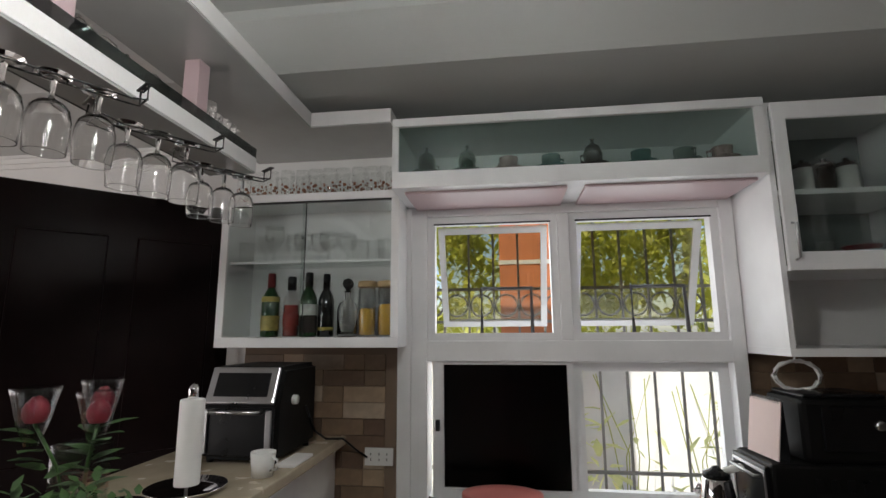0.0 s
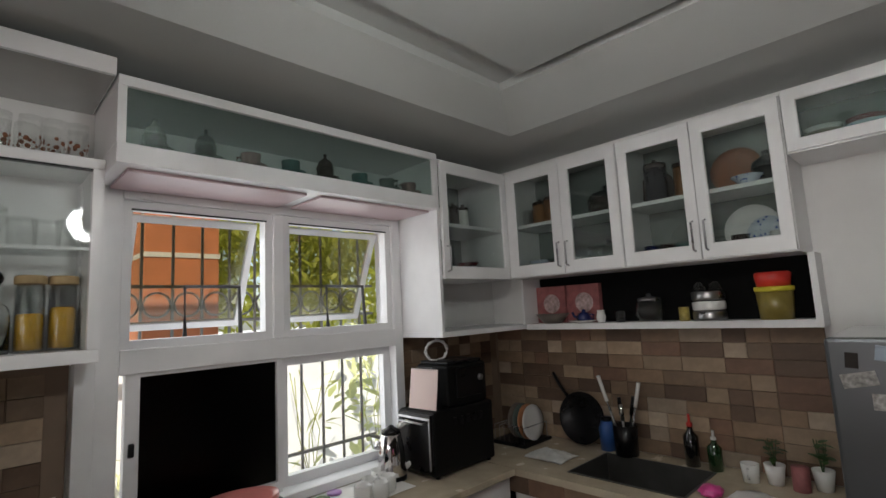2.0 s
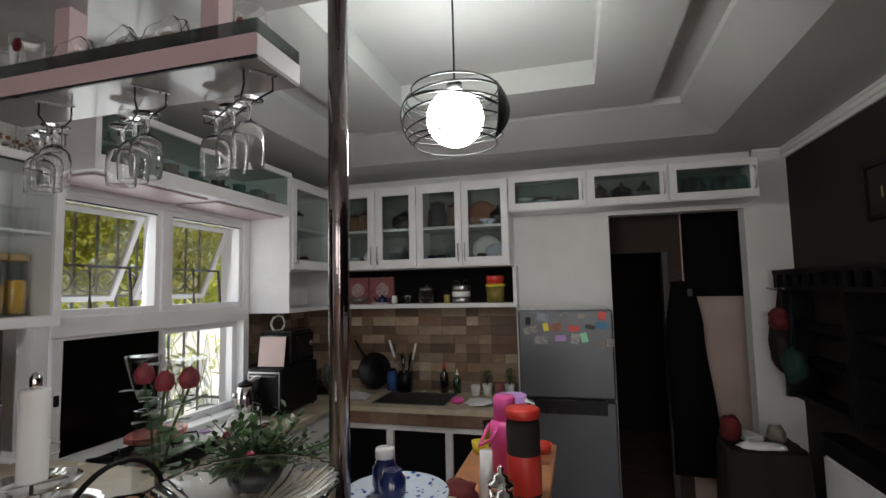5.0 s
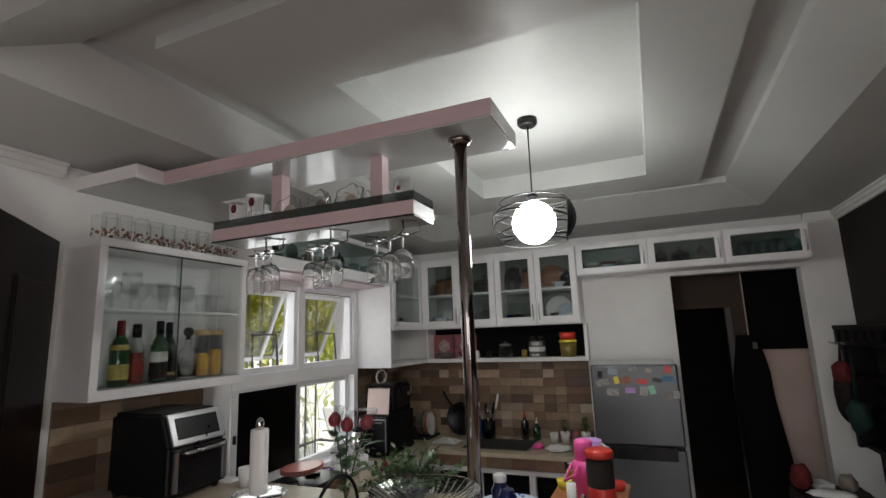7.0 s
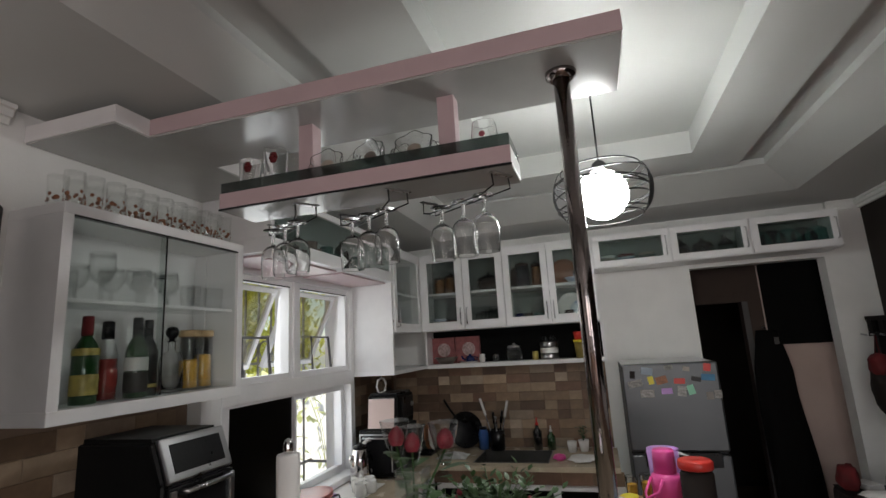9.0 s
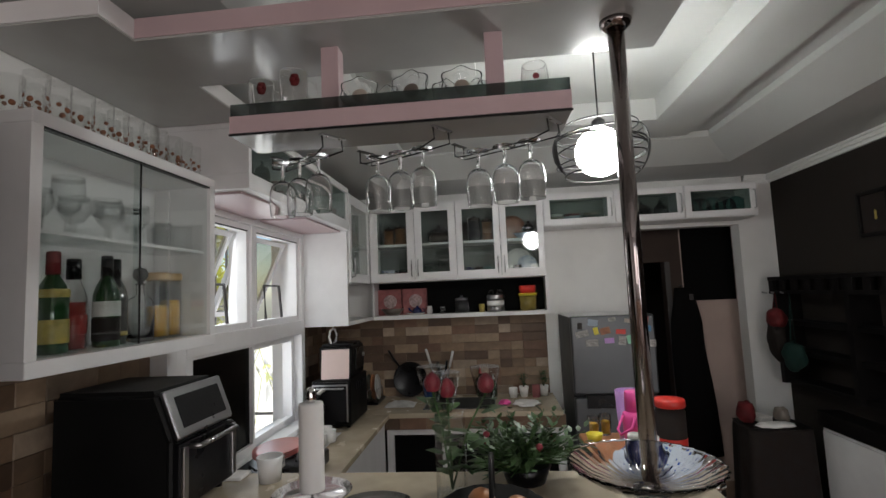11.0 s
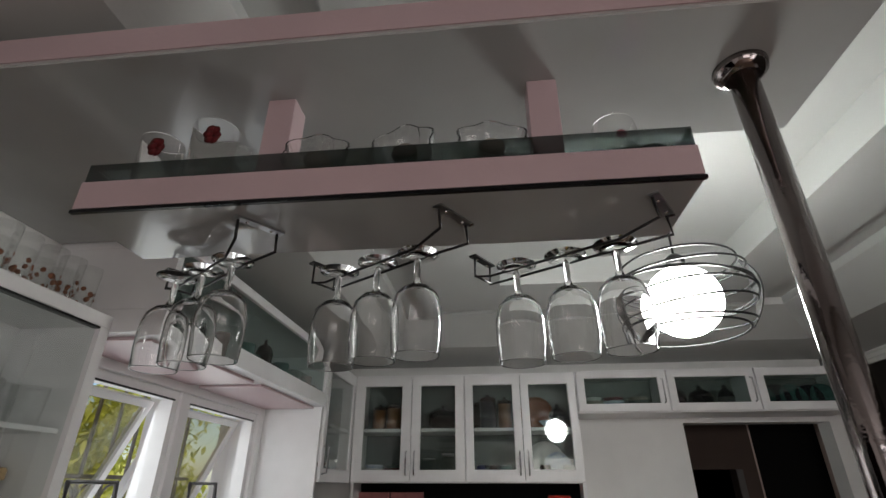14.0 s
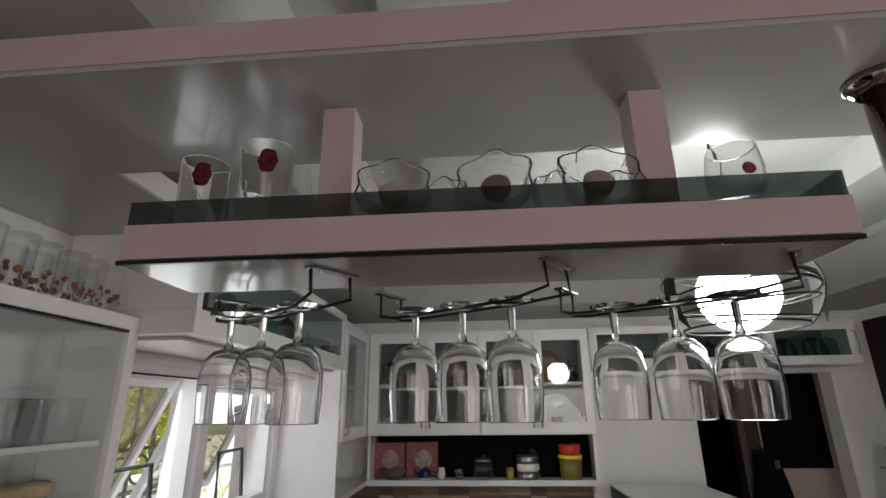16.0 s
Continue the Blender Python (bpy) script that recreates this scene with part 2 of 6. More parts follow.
structure("wall_passage", bm, PINKISH, "pinkish wall of the passage", "wall")
# unseen enclosing walls, given a dark colour so the doorway reads unlit
bm = B()
box(bm, 2.14, 4.4, 0.3, 0.4, 0, 2.9)
box(bm, 2.14, 4.4, -1.25, -1.15, 0, 2.9)
box(bm, 4.3, 4.4, -1.15, 0.3, 0, 2.9)
structure("wall_back_room", bm, BROWN_WALL, "unseen back room wall, coloured dark to read as unlit", "wall")
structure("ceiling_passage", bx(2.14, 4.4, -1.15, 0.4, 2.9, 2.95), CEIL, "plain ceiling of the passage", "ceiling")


def rect(bm, r, z):
    x0, x1, y0, y1 = r
    return [bm.verts.new((x, y, z)) for x, y in ((x0, y0), (x1, y0), (x1, y1), (x0, y1))]


def band(bm, a, b):
    for k in range(4):
        bm.faces.new((a[k], a[(k + 1) % 4], b[(k + 1) % 4], b[k]))


Z1, Z2, Z3 = 2.675, 2.797, 2.935
bm = B()  # tray ceiling: soffit, slope, cove groove, middle flat, inner recess
R0, R1, R2 = (-5.2, 2.2, -1.15, 3.1), (-2.0, 1.43, -0.36, 2.24), (-1.74, 1.15, -0.11, 2.08)
R3, R4 = (-1.62, 1.07, 0.07, 1.89), (-1.16, 0.68, 0.40, 1.50)
rings = [rect(bm, R0, Z1), rect(bm, R1, Z1), rect(bm, R2, Z2 + 0.008), rect(bm, R2, Z2 + 0.05), rect(bm, R3, Z2 + 0.05),
         rect(bm, R3, Z2), rect(bm, R4, Z2), rect(bm, R4, Z3)]
for a, b in zip(rings, rings[1:]):
    band(bm, a, b)
bm.faces.new(rings[-1])
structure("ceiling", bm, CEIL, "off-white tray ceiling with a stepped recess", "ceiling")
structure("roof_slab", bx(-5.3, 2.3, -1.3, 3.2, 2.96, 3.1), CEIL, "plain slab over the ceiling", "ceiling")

bm = B()  # crown moulding: three stepped fillets along south, west part of north, and east
for k, (d, h) in enumerate(((0.05, 0.018), (0.034, 0.045), (0.018, 0.07))):
    box(bm, -5.0, 1.998, -0.95, -0.95 + d, Z1 - h, Z1 - 0.002 - k * 0.0)
    box(bm, -5.0, -1.30, 2.92 - d, 2.918, Z1 - h, Z1 - 0.002)
    box(bm, 1.998 - d, 1.998, -0.9, -0.72, Z1 - h, Z1 - 0.002)
structure("trim_crown", bm, CEIL_WHITE, "white stepped crown moulding", "moulding")

# ---- canopy over the bar ----
canopy = thing("bar_canopy", (-0.95, 1.7, 2.565), "glossy white canopy board over the bar with a pink light tint outside", "canopy")
bm = B()
out = [(-1.106, 0.895), (-0.772, 0.895), (-0.772, 2.495), (-0.412, 2.495), (-0.412, 2.918), (-1.24, 2.918), (-1.24, 2.495), (-1.106, 2.495)]
lo = [bm.verts.new((x, y, 2.567)) for x, y in out]
hi = [bm.verts.new((x, y, 2.628)) for x, y in out]
for k in range(8):
    bm.faces.new((lo[k], lo[(k + 1) % 8], hi[(k + 1) % 8], hi[k]))
bm.faces.new(lo[::-1]), bm.faces.new(hi)
part("fascia", bm, FASCIA_WHITE, canopy, "white painted edge")
# white outer face carries the pink light as a thin coloured strip
part("edging", bx(-1.1085, -1.1055, 0.896, 2.494, 2.567, 2.628), PINK_TINT, canopy, "outer side coloured with the pink light")
bm = B()
inn = [(x + (0.004 if x in (-1.106, -1.24) else -0.004), y + (0.004 if y < 1 else -0.004 if y > 2.6 else 0.004)) for x, y in out]
lo = [bm.verts.new((x, y, 2.561)) for x, y in inn]
hi = [bm.verts.new((x, y, 2.568)) for x, y in inn]
for k in range(8):
    bm.faces.new((lo[k], lo[(k + 1) % 8], hi[(k + 1) % 8], hi[k]))
bm.faces.new(lo[::-1]), bm.faces.new(hi)
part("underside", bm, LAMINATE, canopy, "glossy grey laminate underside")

# steel pole from the bar to the canopy
pole = thing("steel_pole", (-0.96, 1.068, 1.18), "polished steel pole between bar and canopy", "pole")
part("pole_tube", lathe(B(), [(0.024, 1.18), (0.024, 2.556)], 24, (-0.96, 1.068, 0)), POLE_CHROME, pole)
part("top_flange", lathe(B(), [(0.030, 2.535), (0.045, 2.548), (0.047, 2.560)], 24, (-0.96, 1.068, 0)), POLE_CHROME, pole)
part("bottom_flange", lathe(B(), [(0.047, 1.181), (0.045, 1.192), (0.026, 1.205)], 24, (-0.96, 1.068, 0)), POLE_CHROME, pole)

# hanging rack
rack = thing("hanging_glass_rack", (-0.96, 1.72, 2.28), "white hanging rack with glass rim and a pink light tint outside", "glass rack")
part("fascia", bx(-1.053, -0.870, 1.226, 2.228, 2.272, 2.325, bevel=0.002), FASCIA_WHITE, rack, "white fascia")
# same strip of pink light on the rack's outer face
part("edging", bx(-1.0555, -1.0525, 1.227, 2.227, 2.2725, 2.3245), PINK_TINT, rack, "outer side coloured with the pink light")
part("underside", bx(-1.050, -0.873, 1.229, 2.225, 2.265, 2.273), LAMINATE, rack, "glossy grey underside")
part("edge_strip", bx(-1.0570, -1.0500, 1.225, 2.229, 2.2645, 2.2705), BLACK, rack, "black edge strip")
# the posts take the pink light tint all round
for y in (1.433, 1.945):
    part("hanger_post", bx(-0.970, -0.915, y - 0.028, y + 0.028, 2.325, 2.561, bevel=0.002), PINK_TINT, rack)
RIM = pane_glass("green_glass_rim", (0.36, 0.39, 0.385))
part("glass_rim", bx(-1.052, -1.047, 1.228, 2.226, 2.325, 2.362), RIM, rack, "green edge of glass")
part("glass_rim", bx(-0.876, -0.871, 1.228, 2.226, 2.325, 2.362), RIM, rack, "green edge of glass")
part("glass_rim", bx(-1.047, -0.876, 1.228, 1.233, 2.325, 2.362), RIM, rack, "green edge of glass")

# ---- window ----
win = thing("window_1", (0.33, 2.9, 0.9), "white framed kitchen window, upper sashes tilted open", "window", kind="structure")
for name, b in (("window_frame", (-0.43, -0.31, 2.85, 3.0, 0.9, 2.34)), ("window_frame", (1.03, 1.09, 2.85, 3.0, 0.9, 2.34)),
                ("window_frame", (-0.31, 1.03, 2.85, 3.0, 2.22, 2.34)), ("transom", (-0.31, 1.03, 2.845, 3.0, 1.53, 1.625)),
                ("mullion", (0.31, 0.365, 2.855, 3.0, 1.625, 2.22)), ("window_sill", (-0.43, 1.09, 2.80, 3.06, 0.885, 0.925))):
    part(name, bx(*b, bevel=0.004), WHITE, win)


def frame_bars(x0, x1, z0, z1, y0, y1, w):
    bm = B()
    box(bm, x0, x0 + w, y0, y1, z0, z1)
    box(bm, x1 - w, x1, y0, y1, z0, z1)
    box(bm, x0 + w, x1 - w, y0, y1, z0, z0 + w)
    box(bm, x0 + w, x1 - w, y0, y1, z1 - w, z1)
    return bm


for x0, x1 in ((-0.31, 0.31), (0.365, 1.03)):
    part("fixed_frame", frame_bars(x0, x1, 1.625, 2.22, 2.87, 2.93, 0.035), WHITE, win)
    m = Matrix.Translation((0, 2.95, 2.2)) @ Matrix.Rotation(radians(24), 4, "X") @ Matrix.Translation((0, -2.95, -2.2))
    bm = frame_bars(x0 + 0.04, x1 - 0.04, 1.65, 2.18, 2.935, 2.965, 0.03)
    bmesh.ops.transform(bm, matrix=m, verts=bm.verts)
    sash = part("open_sash", bm, WHITE, win, "white awning sash tilted outward")
    bm = bx(x0 + 0.07, x1 - 0.07, 2.948, 2.952, 1.68, 2.15)
    bmesh.ops.transform(bm, matrix=m, verts=bm.verts)
    part("pane", bm, BRONZE, sash).visible_shadow = False
    cx = x0 + (x1 - x0) * 0.62
    st = B()
    tube(st, [(cx - 0.13, 2.935, 1.655), (cx - 0.13, 2.945, 1.875), (cx + 0.11, 2.955, 1.875), (cx + 0.11, 2.935, 1.655)], 0.010, 6)
    part("stay_arm", st, DIM_FRAME, win, "dull grey metal window stay")
    part("gasket", bx(x0 + 0.03, x1 - 0.03, 2.864, 2.870, 2.180, 2.187), BLACK, win, "thin black rubber gasket")
# lower lights: a slider with a dark screen, and the open half
bm = B()
for b in ((-0.285, -0.235, 0.925, 1.53), (0.328, 0.352, 0.925, 1.53), (-0.235, 0.328, 0.925, 0.975), (-0.235, 0.328, 1.516, 1.53)):
    box(bm, b[0], b[1], 2.865, 2.91, b[2], b[3])
part("slider_frame", bm, WHITE, win)
part("screen", bx(-0.235, 0.328, 2.885, 2.89, 0.975, 1.516), SCREEN, win, "black insect screen")
part("latch", bx(-0.272, -0.252, 2.852, 2.865, 1.22, 1.27, bevel=0.003), BLACK, win, "small black sash latch")
part("slider_frame", frame_bars(0.356, 1.03, 0.925, 1.53, 2.91, 2.95, 0.045), WHITE, win)

# window grille outside
GR = paint("grille_iron", (0.24, 0.23, 0.22), 0.5)
grille = thing("window_grille", (0.33, 3.3, 0.8), "grey iron window grille with rings", "grille")
for k in range(12):
    x = -0.42 + k * 0.138
    part("bar", bx(x - 0.006, x + 0.006, 3.294, 3.306, 0.8, 2.5), GR, grille)
for x in (-0.47, 1.15):
    for z in (0.95, 2.35):
        part("wall_bracket", bx(x - 0.01, x + 0.01, 3.095, 3.3, z - 0.008, z + 0.008), GR, grille)
for z in (0.95, 1.55, 1.72, 1.9, 2.35):
    part("rail", bx(-0.5, 1.2, 3.292, 3.308, z - 0.008, z + 0.008), GR, grille)
for k in range(11):
    part("ring", tube(B(), ring_pts((-0.351 + k * 0.138, 3.3, 1.81), 0.06, 18, "y"), 0.006, 6, True), GR, grille)

# ---- display shelf over the window ----
disp = thing("display_cabinet", (0.36, 2.7, 2.27), "white wall cabinet over the window with tinted glass front", "cabinet")
part("bottom_board", bx(-0.405, 1.09, 2.500, 2.918, 2.266, 2.337, bevel=0.003), WHITE, disp)
part("top_board", bx(-0.405, 1.09, 2.500, 2.918, 2.540, 2.578, bevel=0.003), WHITE, disp)
part("side_panel", bx(-0.405, -0.378, 2.502, 2.916, 2.337, 2.540), WHITE, disp)
part("side_panel", bx(1.055, 1.09, 2.502, 2.916, 2.337, 2.540), WHITE, disp)
part("glass_front", bx(-0.378, 1.055, 2.515, 2.520, 2.337, 2.540), TINTED, disp, "sliding glass front").visible_shadow = False
part("back_panel", bx(-0.378, 1.055, 2.905, 2.916, 2.337, 2.540), WHITE, disp)
for x0, x1 in ((-0.36, 0.33), (0.40, 1.07)):
    part("soffit_panel", bx(x0, x1, 2.56, 2.86, 2.254, 2.266, bevel=0.003), PINK_TINT, disp, "pinkish panel under the board")

# ---- bar wall cabinet ----
bar = thing("bar_cabinet", (-0.83, 2.8, 1.61), "white wall bar cabinet with glass shelf and sliding glass", "cabinet")
part("bottom_board", bx(-1.263, -0.407, 2.655, 2.918, 1.60, 1.645, bevel=0.003), WHITE, bar)
part("top_board", bx(-1.263, -0.407, 2.655, 2.918, 2.272, 2.31, bevel=0.003), WHITE, bar)
part("side_panel", bx(-1.263, -1.228, 2.657, 2.916, 1.645, 2.272), WHITE, bar)
part("side_panel", bx(-0.442, -0.407, 2.657, 2.916, 1.645, 2.272), WHITE, bar)
part("back_panel", bx(-1.228, -0.442, 2.905, 2.916, 1.645, 2.272), WHITE, bar)
shelf = part("glass_shelf", bx(-1.228, -0.442, 2.69, 2.905, 1.986, 1.995), PANE, bar)
shelf.visible_shadow = False
part("edge_strip", bx(-1.228, -0.442, 2.684, 2.690, 1.984, 1.997, bevel=0.002), WHITE, shelf, "pale strip along the shelf edge")
part("glass_door", bx(-1.225, -0.85, 2.662, 2.666, 1.65, 2.265), PANE, bar).visible_shadow = False
part("glass_door", bx(-0.87, -0.445, 2.670, 2.674, 1.65, 2.265), PANE, bar).visible_shadow = False
part("door_track", bx(-1.228, -0.442, 2.658, 2.678, 2.266, 2.272), BLACK, bar, "black sliding track")
part("door_seal", bx(-0.850, -0.8475, 2.661, 2.667, 1.65, 2.266), BLACK, bar, "thin dark seal on the glass edge")
# post that carries cabinet and window side
structure("trim_window_post", bx(-0.45, -0.385, 2.84, 2.92, 0.9, 2.26, bevel=0.003), WHITE, "white post beside the window", "trim")

# ---- wall cabinets ----


def glazed_door(parent, axis, a0, a1, z0, z1, face, handle=0, rail=0.05, panes=SMOKED, hz=None, zr=0.07):
    """A framed glass door in the plane axis = face, that looks to -axis."""
    def b(u0, u1, w0, w1, f0, f1):
        return (face + f0, face + f1, u0, u1, w0, w1) if axis == "x" else (u0, u1, face + f0, face + f1, w0, w1)
    bm = B()
    loops = [[bm.verts.new(Vector(b(u, u, w, w, f, f)[::2])) for u, w in ((a0 + i, z0 + k), (a1 - i, z0 + k), (a1 - i, z1 - k), (a0 + i, z1 - k))]
             for i, k, f in ((0, 0, 0.0), (0, 0, -0.016), (0.002, 0.002, -0.018), (rail - 0.004, zr - 0.004, -0.018), (rail, zr, -0.014), (rail, zr, 0.0))]
    for p0, p1 in zip(loops, loops[1:] + loops[:1]):
        for i in range(4):
            bm.faces.new((p0[i], p0[(i + 1) % 4], p1[(i + 1) % 4], p1[i]))
    bmesh.ops.recalc_face_normals(bm, faces=bm.faces)
    d = part("door", bm, WHITE, parent, "white frame with smoked glass")
    part("pane", bx(*b(a0 + rail, a1 - rail, z0 + zr, z1 - zr, -0.010, -0.006)), panes, d).visible_shadow = False
    if handle:
        u = a0 + 0.025 if handle < 0 else a1 - 0.025
        zz = (z0 + 0.04, z0 + 0.18) if hz is None else hz
        hb = B()
        c = lambda f, z: (face + f, u, z) if axis == "x" else (u, face + f, z)
        tube(hb, [c(-0.018, zz[0]), c(-0.045, zz[0] + 0.005), c(-0.045, zz[1] - 0.005), c(-0.018, zz[1])], 0.005, 8)
        part("handle", hb, STEEL, d, "brushed steel bar handle")
    return d


def shell(parent, x0, x1, y0, y1, z0, z1, open_axis, t=0.02, shelf=None, back=SHADE_BACK):
    """Boards of an open-fronted cabinet."""
    part("bottom_board", bx(x0, x1, y0, y1, z0, z0 + t), WHITE, parent)
    part("top_board", bx(x0, x1, y0, y1, z1 - t, z1), WHITE, parent)
    if open_axis == "x":
        part("side_panel", bx(x0, x1, y0, y0 + t, z0 + t, z1 - t), WHITE, parent)
        part("side_panel", bx(x0, x1, y1 - t, y1, z0 + t, z1 - t), WHITE, parent)
        # the interior's shade comes from this panel's colour
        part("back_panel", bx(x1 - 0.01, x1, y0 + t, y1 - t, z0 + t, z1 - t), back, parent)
        if shelf:
            part("shelf", bx(x0 + 0.003, x1 - 0.01, y0 + t, y1 - t, shelf - 0.01, shelf + 0.01), WHITE, parent)
    else:
        part("side_panel", bx(x0, x0 + t, y0, y1, z0 + t, z1 - t), WHITE, parent)
        part("side_panel", bx(x1 - t, x1, y0, y1, z0 + t, z1 - t), WHITE, parent)
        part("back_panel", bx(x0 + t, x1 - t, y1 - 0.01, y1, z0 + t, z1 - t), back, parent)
        if shelf:
            part("shelf", bx(x0 + t, x1 - t, y0 + 0.003, y1 - 0.01, shelf - 0.01, shelf + 0.01), WHITE, parent)


corner = thing("corner_wall_cabinet", (1.4, 2.7, 1.57), "white corner wall cabinet with glass door over an open niche", "cabinet")
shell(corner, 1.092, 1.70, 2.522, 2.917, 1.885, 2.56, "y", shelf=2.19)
glazed_door(corner, "y", 1.115, 1.69, 1.885, 2.55, 2.52, -1, panes=SMOKED)
part("niche_bottom", bx(1.092, 1.998, 2.522, 2.917, 1.57, 1.60, bevel=0.002), WHITE, corner)
part("niche_side", bx(1.092, 1.112, 2.523, 2.917, 1.60, 1.885), WHITE, corner)

YS = (2.50, 2.11, 1.755, 1.385, 1.02)
for k in range(2):
    cab = thing("wall_cabinet", (1.85, (YS[2 * k] + YS[2 * k + 2]) / 2, 1.885), "white two-door wall cabinet with smoked glass doors", "cabinet", "wall cabinets over the sink")
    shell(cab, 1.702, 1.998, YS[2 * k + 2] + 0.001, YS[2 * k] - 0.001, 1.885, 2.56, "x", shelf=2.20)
    glazed_door(cab, "x", YS[2 * k + 1] + 0.002, YS[2 * k] - 0.004, 1.89, 2.55, 1.70, -1, rail=0.066 - 0.014 * k)
    glazed_door(cab, "x", YS[2 * k + 2] + 0.004, YS[2 * k + 1] - 0.002, 1.89, 2.55, 1.70, 1, rail=0.060 - 0.008 * k)
top_cabs = (1.018, 0.44, -0.11, -0.675)
for a, b in zip(top_cabs, top_cabs[1:]):
    cab = thing("top_cabinet", (1.85, (a + b) / 2, 2.285), "low white top cabinet with tinted glass flap", "cabinet", "top cabinets over fridge and passage")
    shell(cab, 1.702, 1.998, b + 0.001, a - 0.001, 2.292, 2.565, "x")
    glazed_door(cab, "x", b + 0.006, a - 0.006, 2.298, 2.56, 1.70, -1, rail=0.05, panes=TINTED, hz=(2.35, 2.50), zr=0.05)
niche = thing("open_wall_shelf", (1.93, 1.76, 1.56), "white open wall shelf under the glazed cabinets", "shelf")
part("shelf_board", bx(1.84, 1.998, 1.02, 2.52, 1.565, 1.60, bevel=0.002), WHITE, niche)
part("end_panel", bx(1.84, 1.998, 0.995, 1.02, 1.565, 1.885), WHITE, niche)
part("divider", bx(1.80, 1.998, 2.50, 2.518, 1.60, 1.885, bevel=0.002), WHITE, niche)
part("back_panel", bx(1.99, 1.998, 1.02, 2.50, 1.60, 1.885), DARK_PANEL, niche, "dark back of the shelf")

# ---- fridge ----
fr = thing("refrigerator", (1.6, 0.626, 0), "grey two-door refrigerator with magnets on its freezer door", "refrigerator")
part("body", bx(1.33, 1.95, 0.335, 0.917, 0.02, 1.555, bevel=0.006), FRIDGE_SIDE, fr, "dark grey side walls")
# added white sheet imitates the pale wall mirrored in the fridge's top
part("top_cover", bx(1.328, 1.948, 0.337, 0.915, 1.555, 1.563, bevel=0.002), WHITE, fr, "white sheet for the wall's reflection on the top")
fz = part("freezer_door", bx(1.263, 1.326, 0.33, 0.922, 1.006, 1.565, bevel=0.012), FRIDGE_GREY, fr)
fd = part("fridge_door", bx(1.263, 1.326, 0.33, 0.922, 0.04, 0.985, bevel=0.012), FRIDGE_GREY, fr)
part("handle", bx(1.252, 1.30, 0.385, 0.838, 0.912, 1.003, bevel=0.004), BLACK, fd, "black recessed grip")

# ---- counters ----
cnt = thing("sink_counter", (1.6, 1.95, 0), "cream-topped kitchen counter with brick-tiled apron", "counter")
bm = B()
for v in ((1.355, 1.462, 1.0, 2.918), (1.868, 1.998, 1.0, 2.918), (1.462, 1.868, 1.0, 1.492), (1.462, 1.868, 2.058, 2.918)):
    box(bm, *v, 0.845, 0.88)
part("worktop", bm, COUNTER, cnt)
part("apron", bx(1.375, 1.395, 1.0, 2.32, 0.765, 0.845), GROUT, cnt)
# solid black block imitates the shade behind the base frames
part("base", bx(1.42, 1.99, 1.01, 2.9, 0.0, 0.695), DARK_PANEL, cnt, "black block standing for the shaded recess below the counter")
for y in (1.0, 1.42, 1.86, 2.28):
    part("base_frame", bx(1.385, 1.42, y, y + 0.05, 0.0, 0.765), WHITE, cnt, "white painted frame")
part("base_frame", bx(1.384, 1.42, 1.05, 2.33, 0.715, 0.764), WHITE, cnt, "white painted frame")
cn2 = thing("window_counter", (0.3, 2.6, 0), "cream-topped counter below the window", "counter")
part("worktop", bx(-0.70, 1.353, 2.30, 2.918, 0.845, 0.879, bevel=0.004), COUNTER, cn2)
part("base", bx(-0.69, 1.35, 2.34, 2.915, 0.0, 0.845), WHITE, cn2)

# raised bar (peninsula)
pen = thing("bar_counter", (-1.0, 1.9, 0), "raised bar counter with cream top", "counter")
part("worktop", bx(-1.33, -0.71, 0.86, 2.918, 1.14, 1.18, bevel=0.006), COUNTER, pen)
part("base", bx(-1.2, -0.76, 0.95, 2.915, 0.0, 1.14), WHITE, pen)

# ---- open dark door beside the bar cabinet ----
door = thing("door_1", (-1.42, 2.9, 0), "dark mahogany panelled door standing open", "door", kind="structure")
m = Matrix.Translation((-1.33, 2.87, 0)) @ Matrix.Rotation(radians(-135), 4, "Z")
part("leaf", bx(0, 0.95, -0.02, 0.02, 0.01, 2.30, bevel=0.003, m=m), DARK_WOOD, door)
for z0, z1 in ((0.2, 1.0), (1.15, 2.1)):
    for x0, x1 in ((0.1, 0.42), (0.53, 0.85)):
        part("panel", bx(x0, x1, -0.028, 0.028, z0, z1, bevel=0.008, m=m), DARK_WOOD, door)

# black panel in place of the dark opening of the passage wall
solo("wall_board", bx(2.335, 2.358, -0.745, -0.30, 1.612, 2.30, bevel=0.003), DARK_PANEL, "black panel standing for a dark opening in the passage wall", "board")

# coat shape added for the dark shadow between the doorway and the panel
coat = thing("hanging_coat", (2.30, -0.30, 0.235), "dark coat shape standing for the shadow beside the doorway", "coat")
COAT_SHADOW = paint("shadow_coat_cloth", (0.0035, 0.003, 0.003), 0.9, vary=0.4, scale=12, spec=0.15)
bm = B()
rows = []
for j in range(15):
    u = j / 14
    z = 1.735 - 1.5 * u
    w = 0.075 + 0.05 * min(1, u * 5) + 0.05 * u
    row = []
    for k in range(26):
        a = 2 * math.pi * k / 26
        fold = 1 + 0.10 * u * math.sin(5 * a + 3 * u) + 0.05 * math.sin(3 * a + 9 * u)
        row.append(bm.verts.new((2.298 + 0.046 * fold * math.cos(a), -0.265 - 0.05 * u + w * fold * math.sin(a), z)))
    rows.append(row)
for p0, p1 in zip(rows, rows[1:]):
    for k in range(26):
        bm.faces.new((p0[k], p0[(k + 1) % 26], p1[(k + 1) % 26], p1[k])).smooth = True
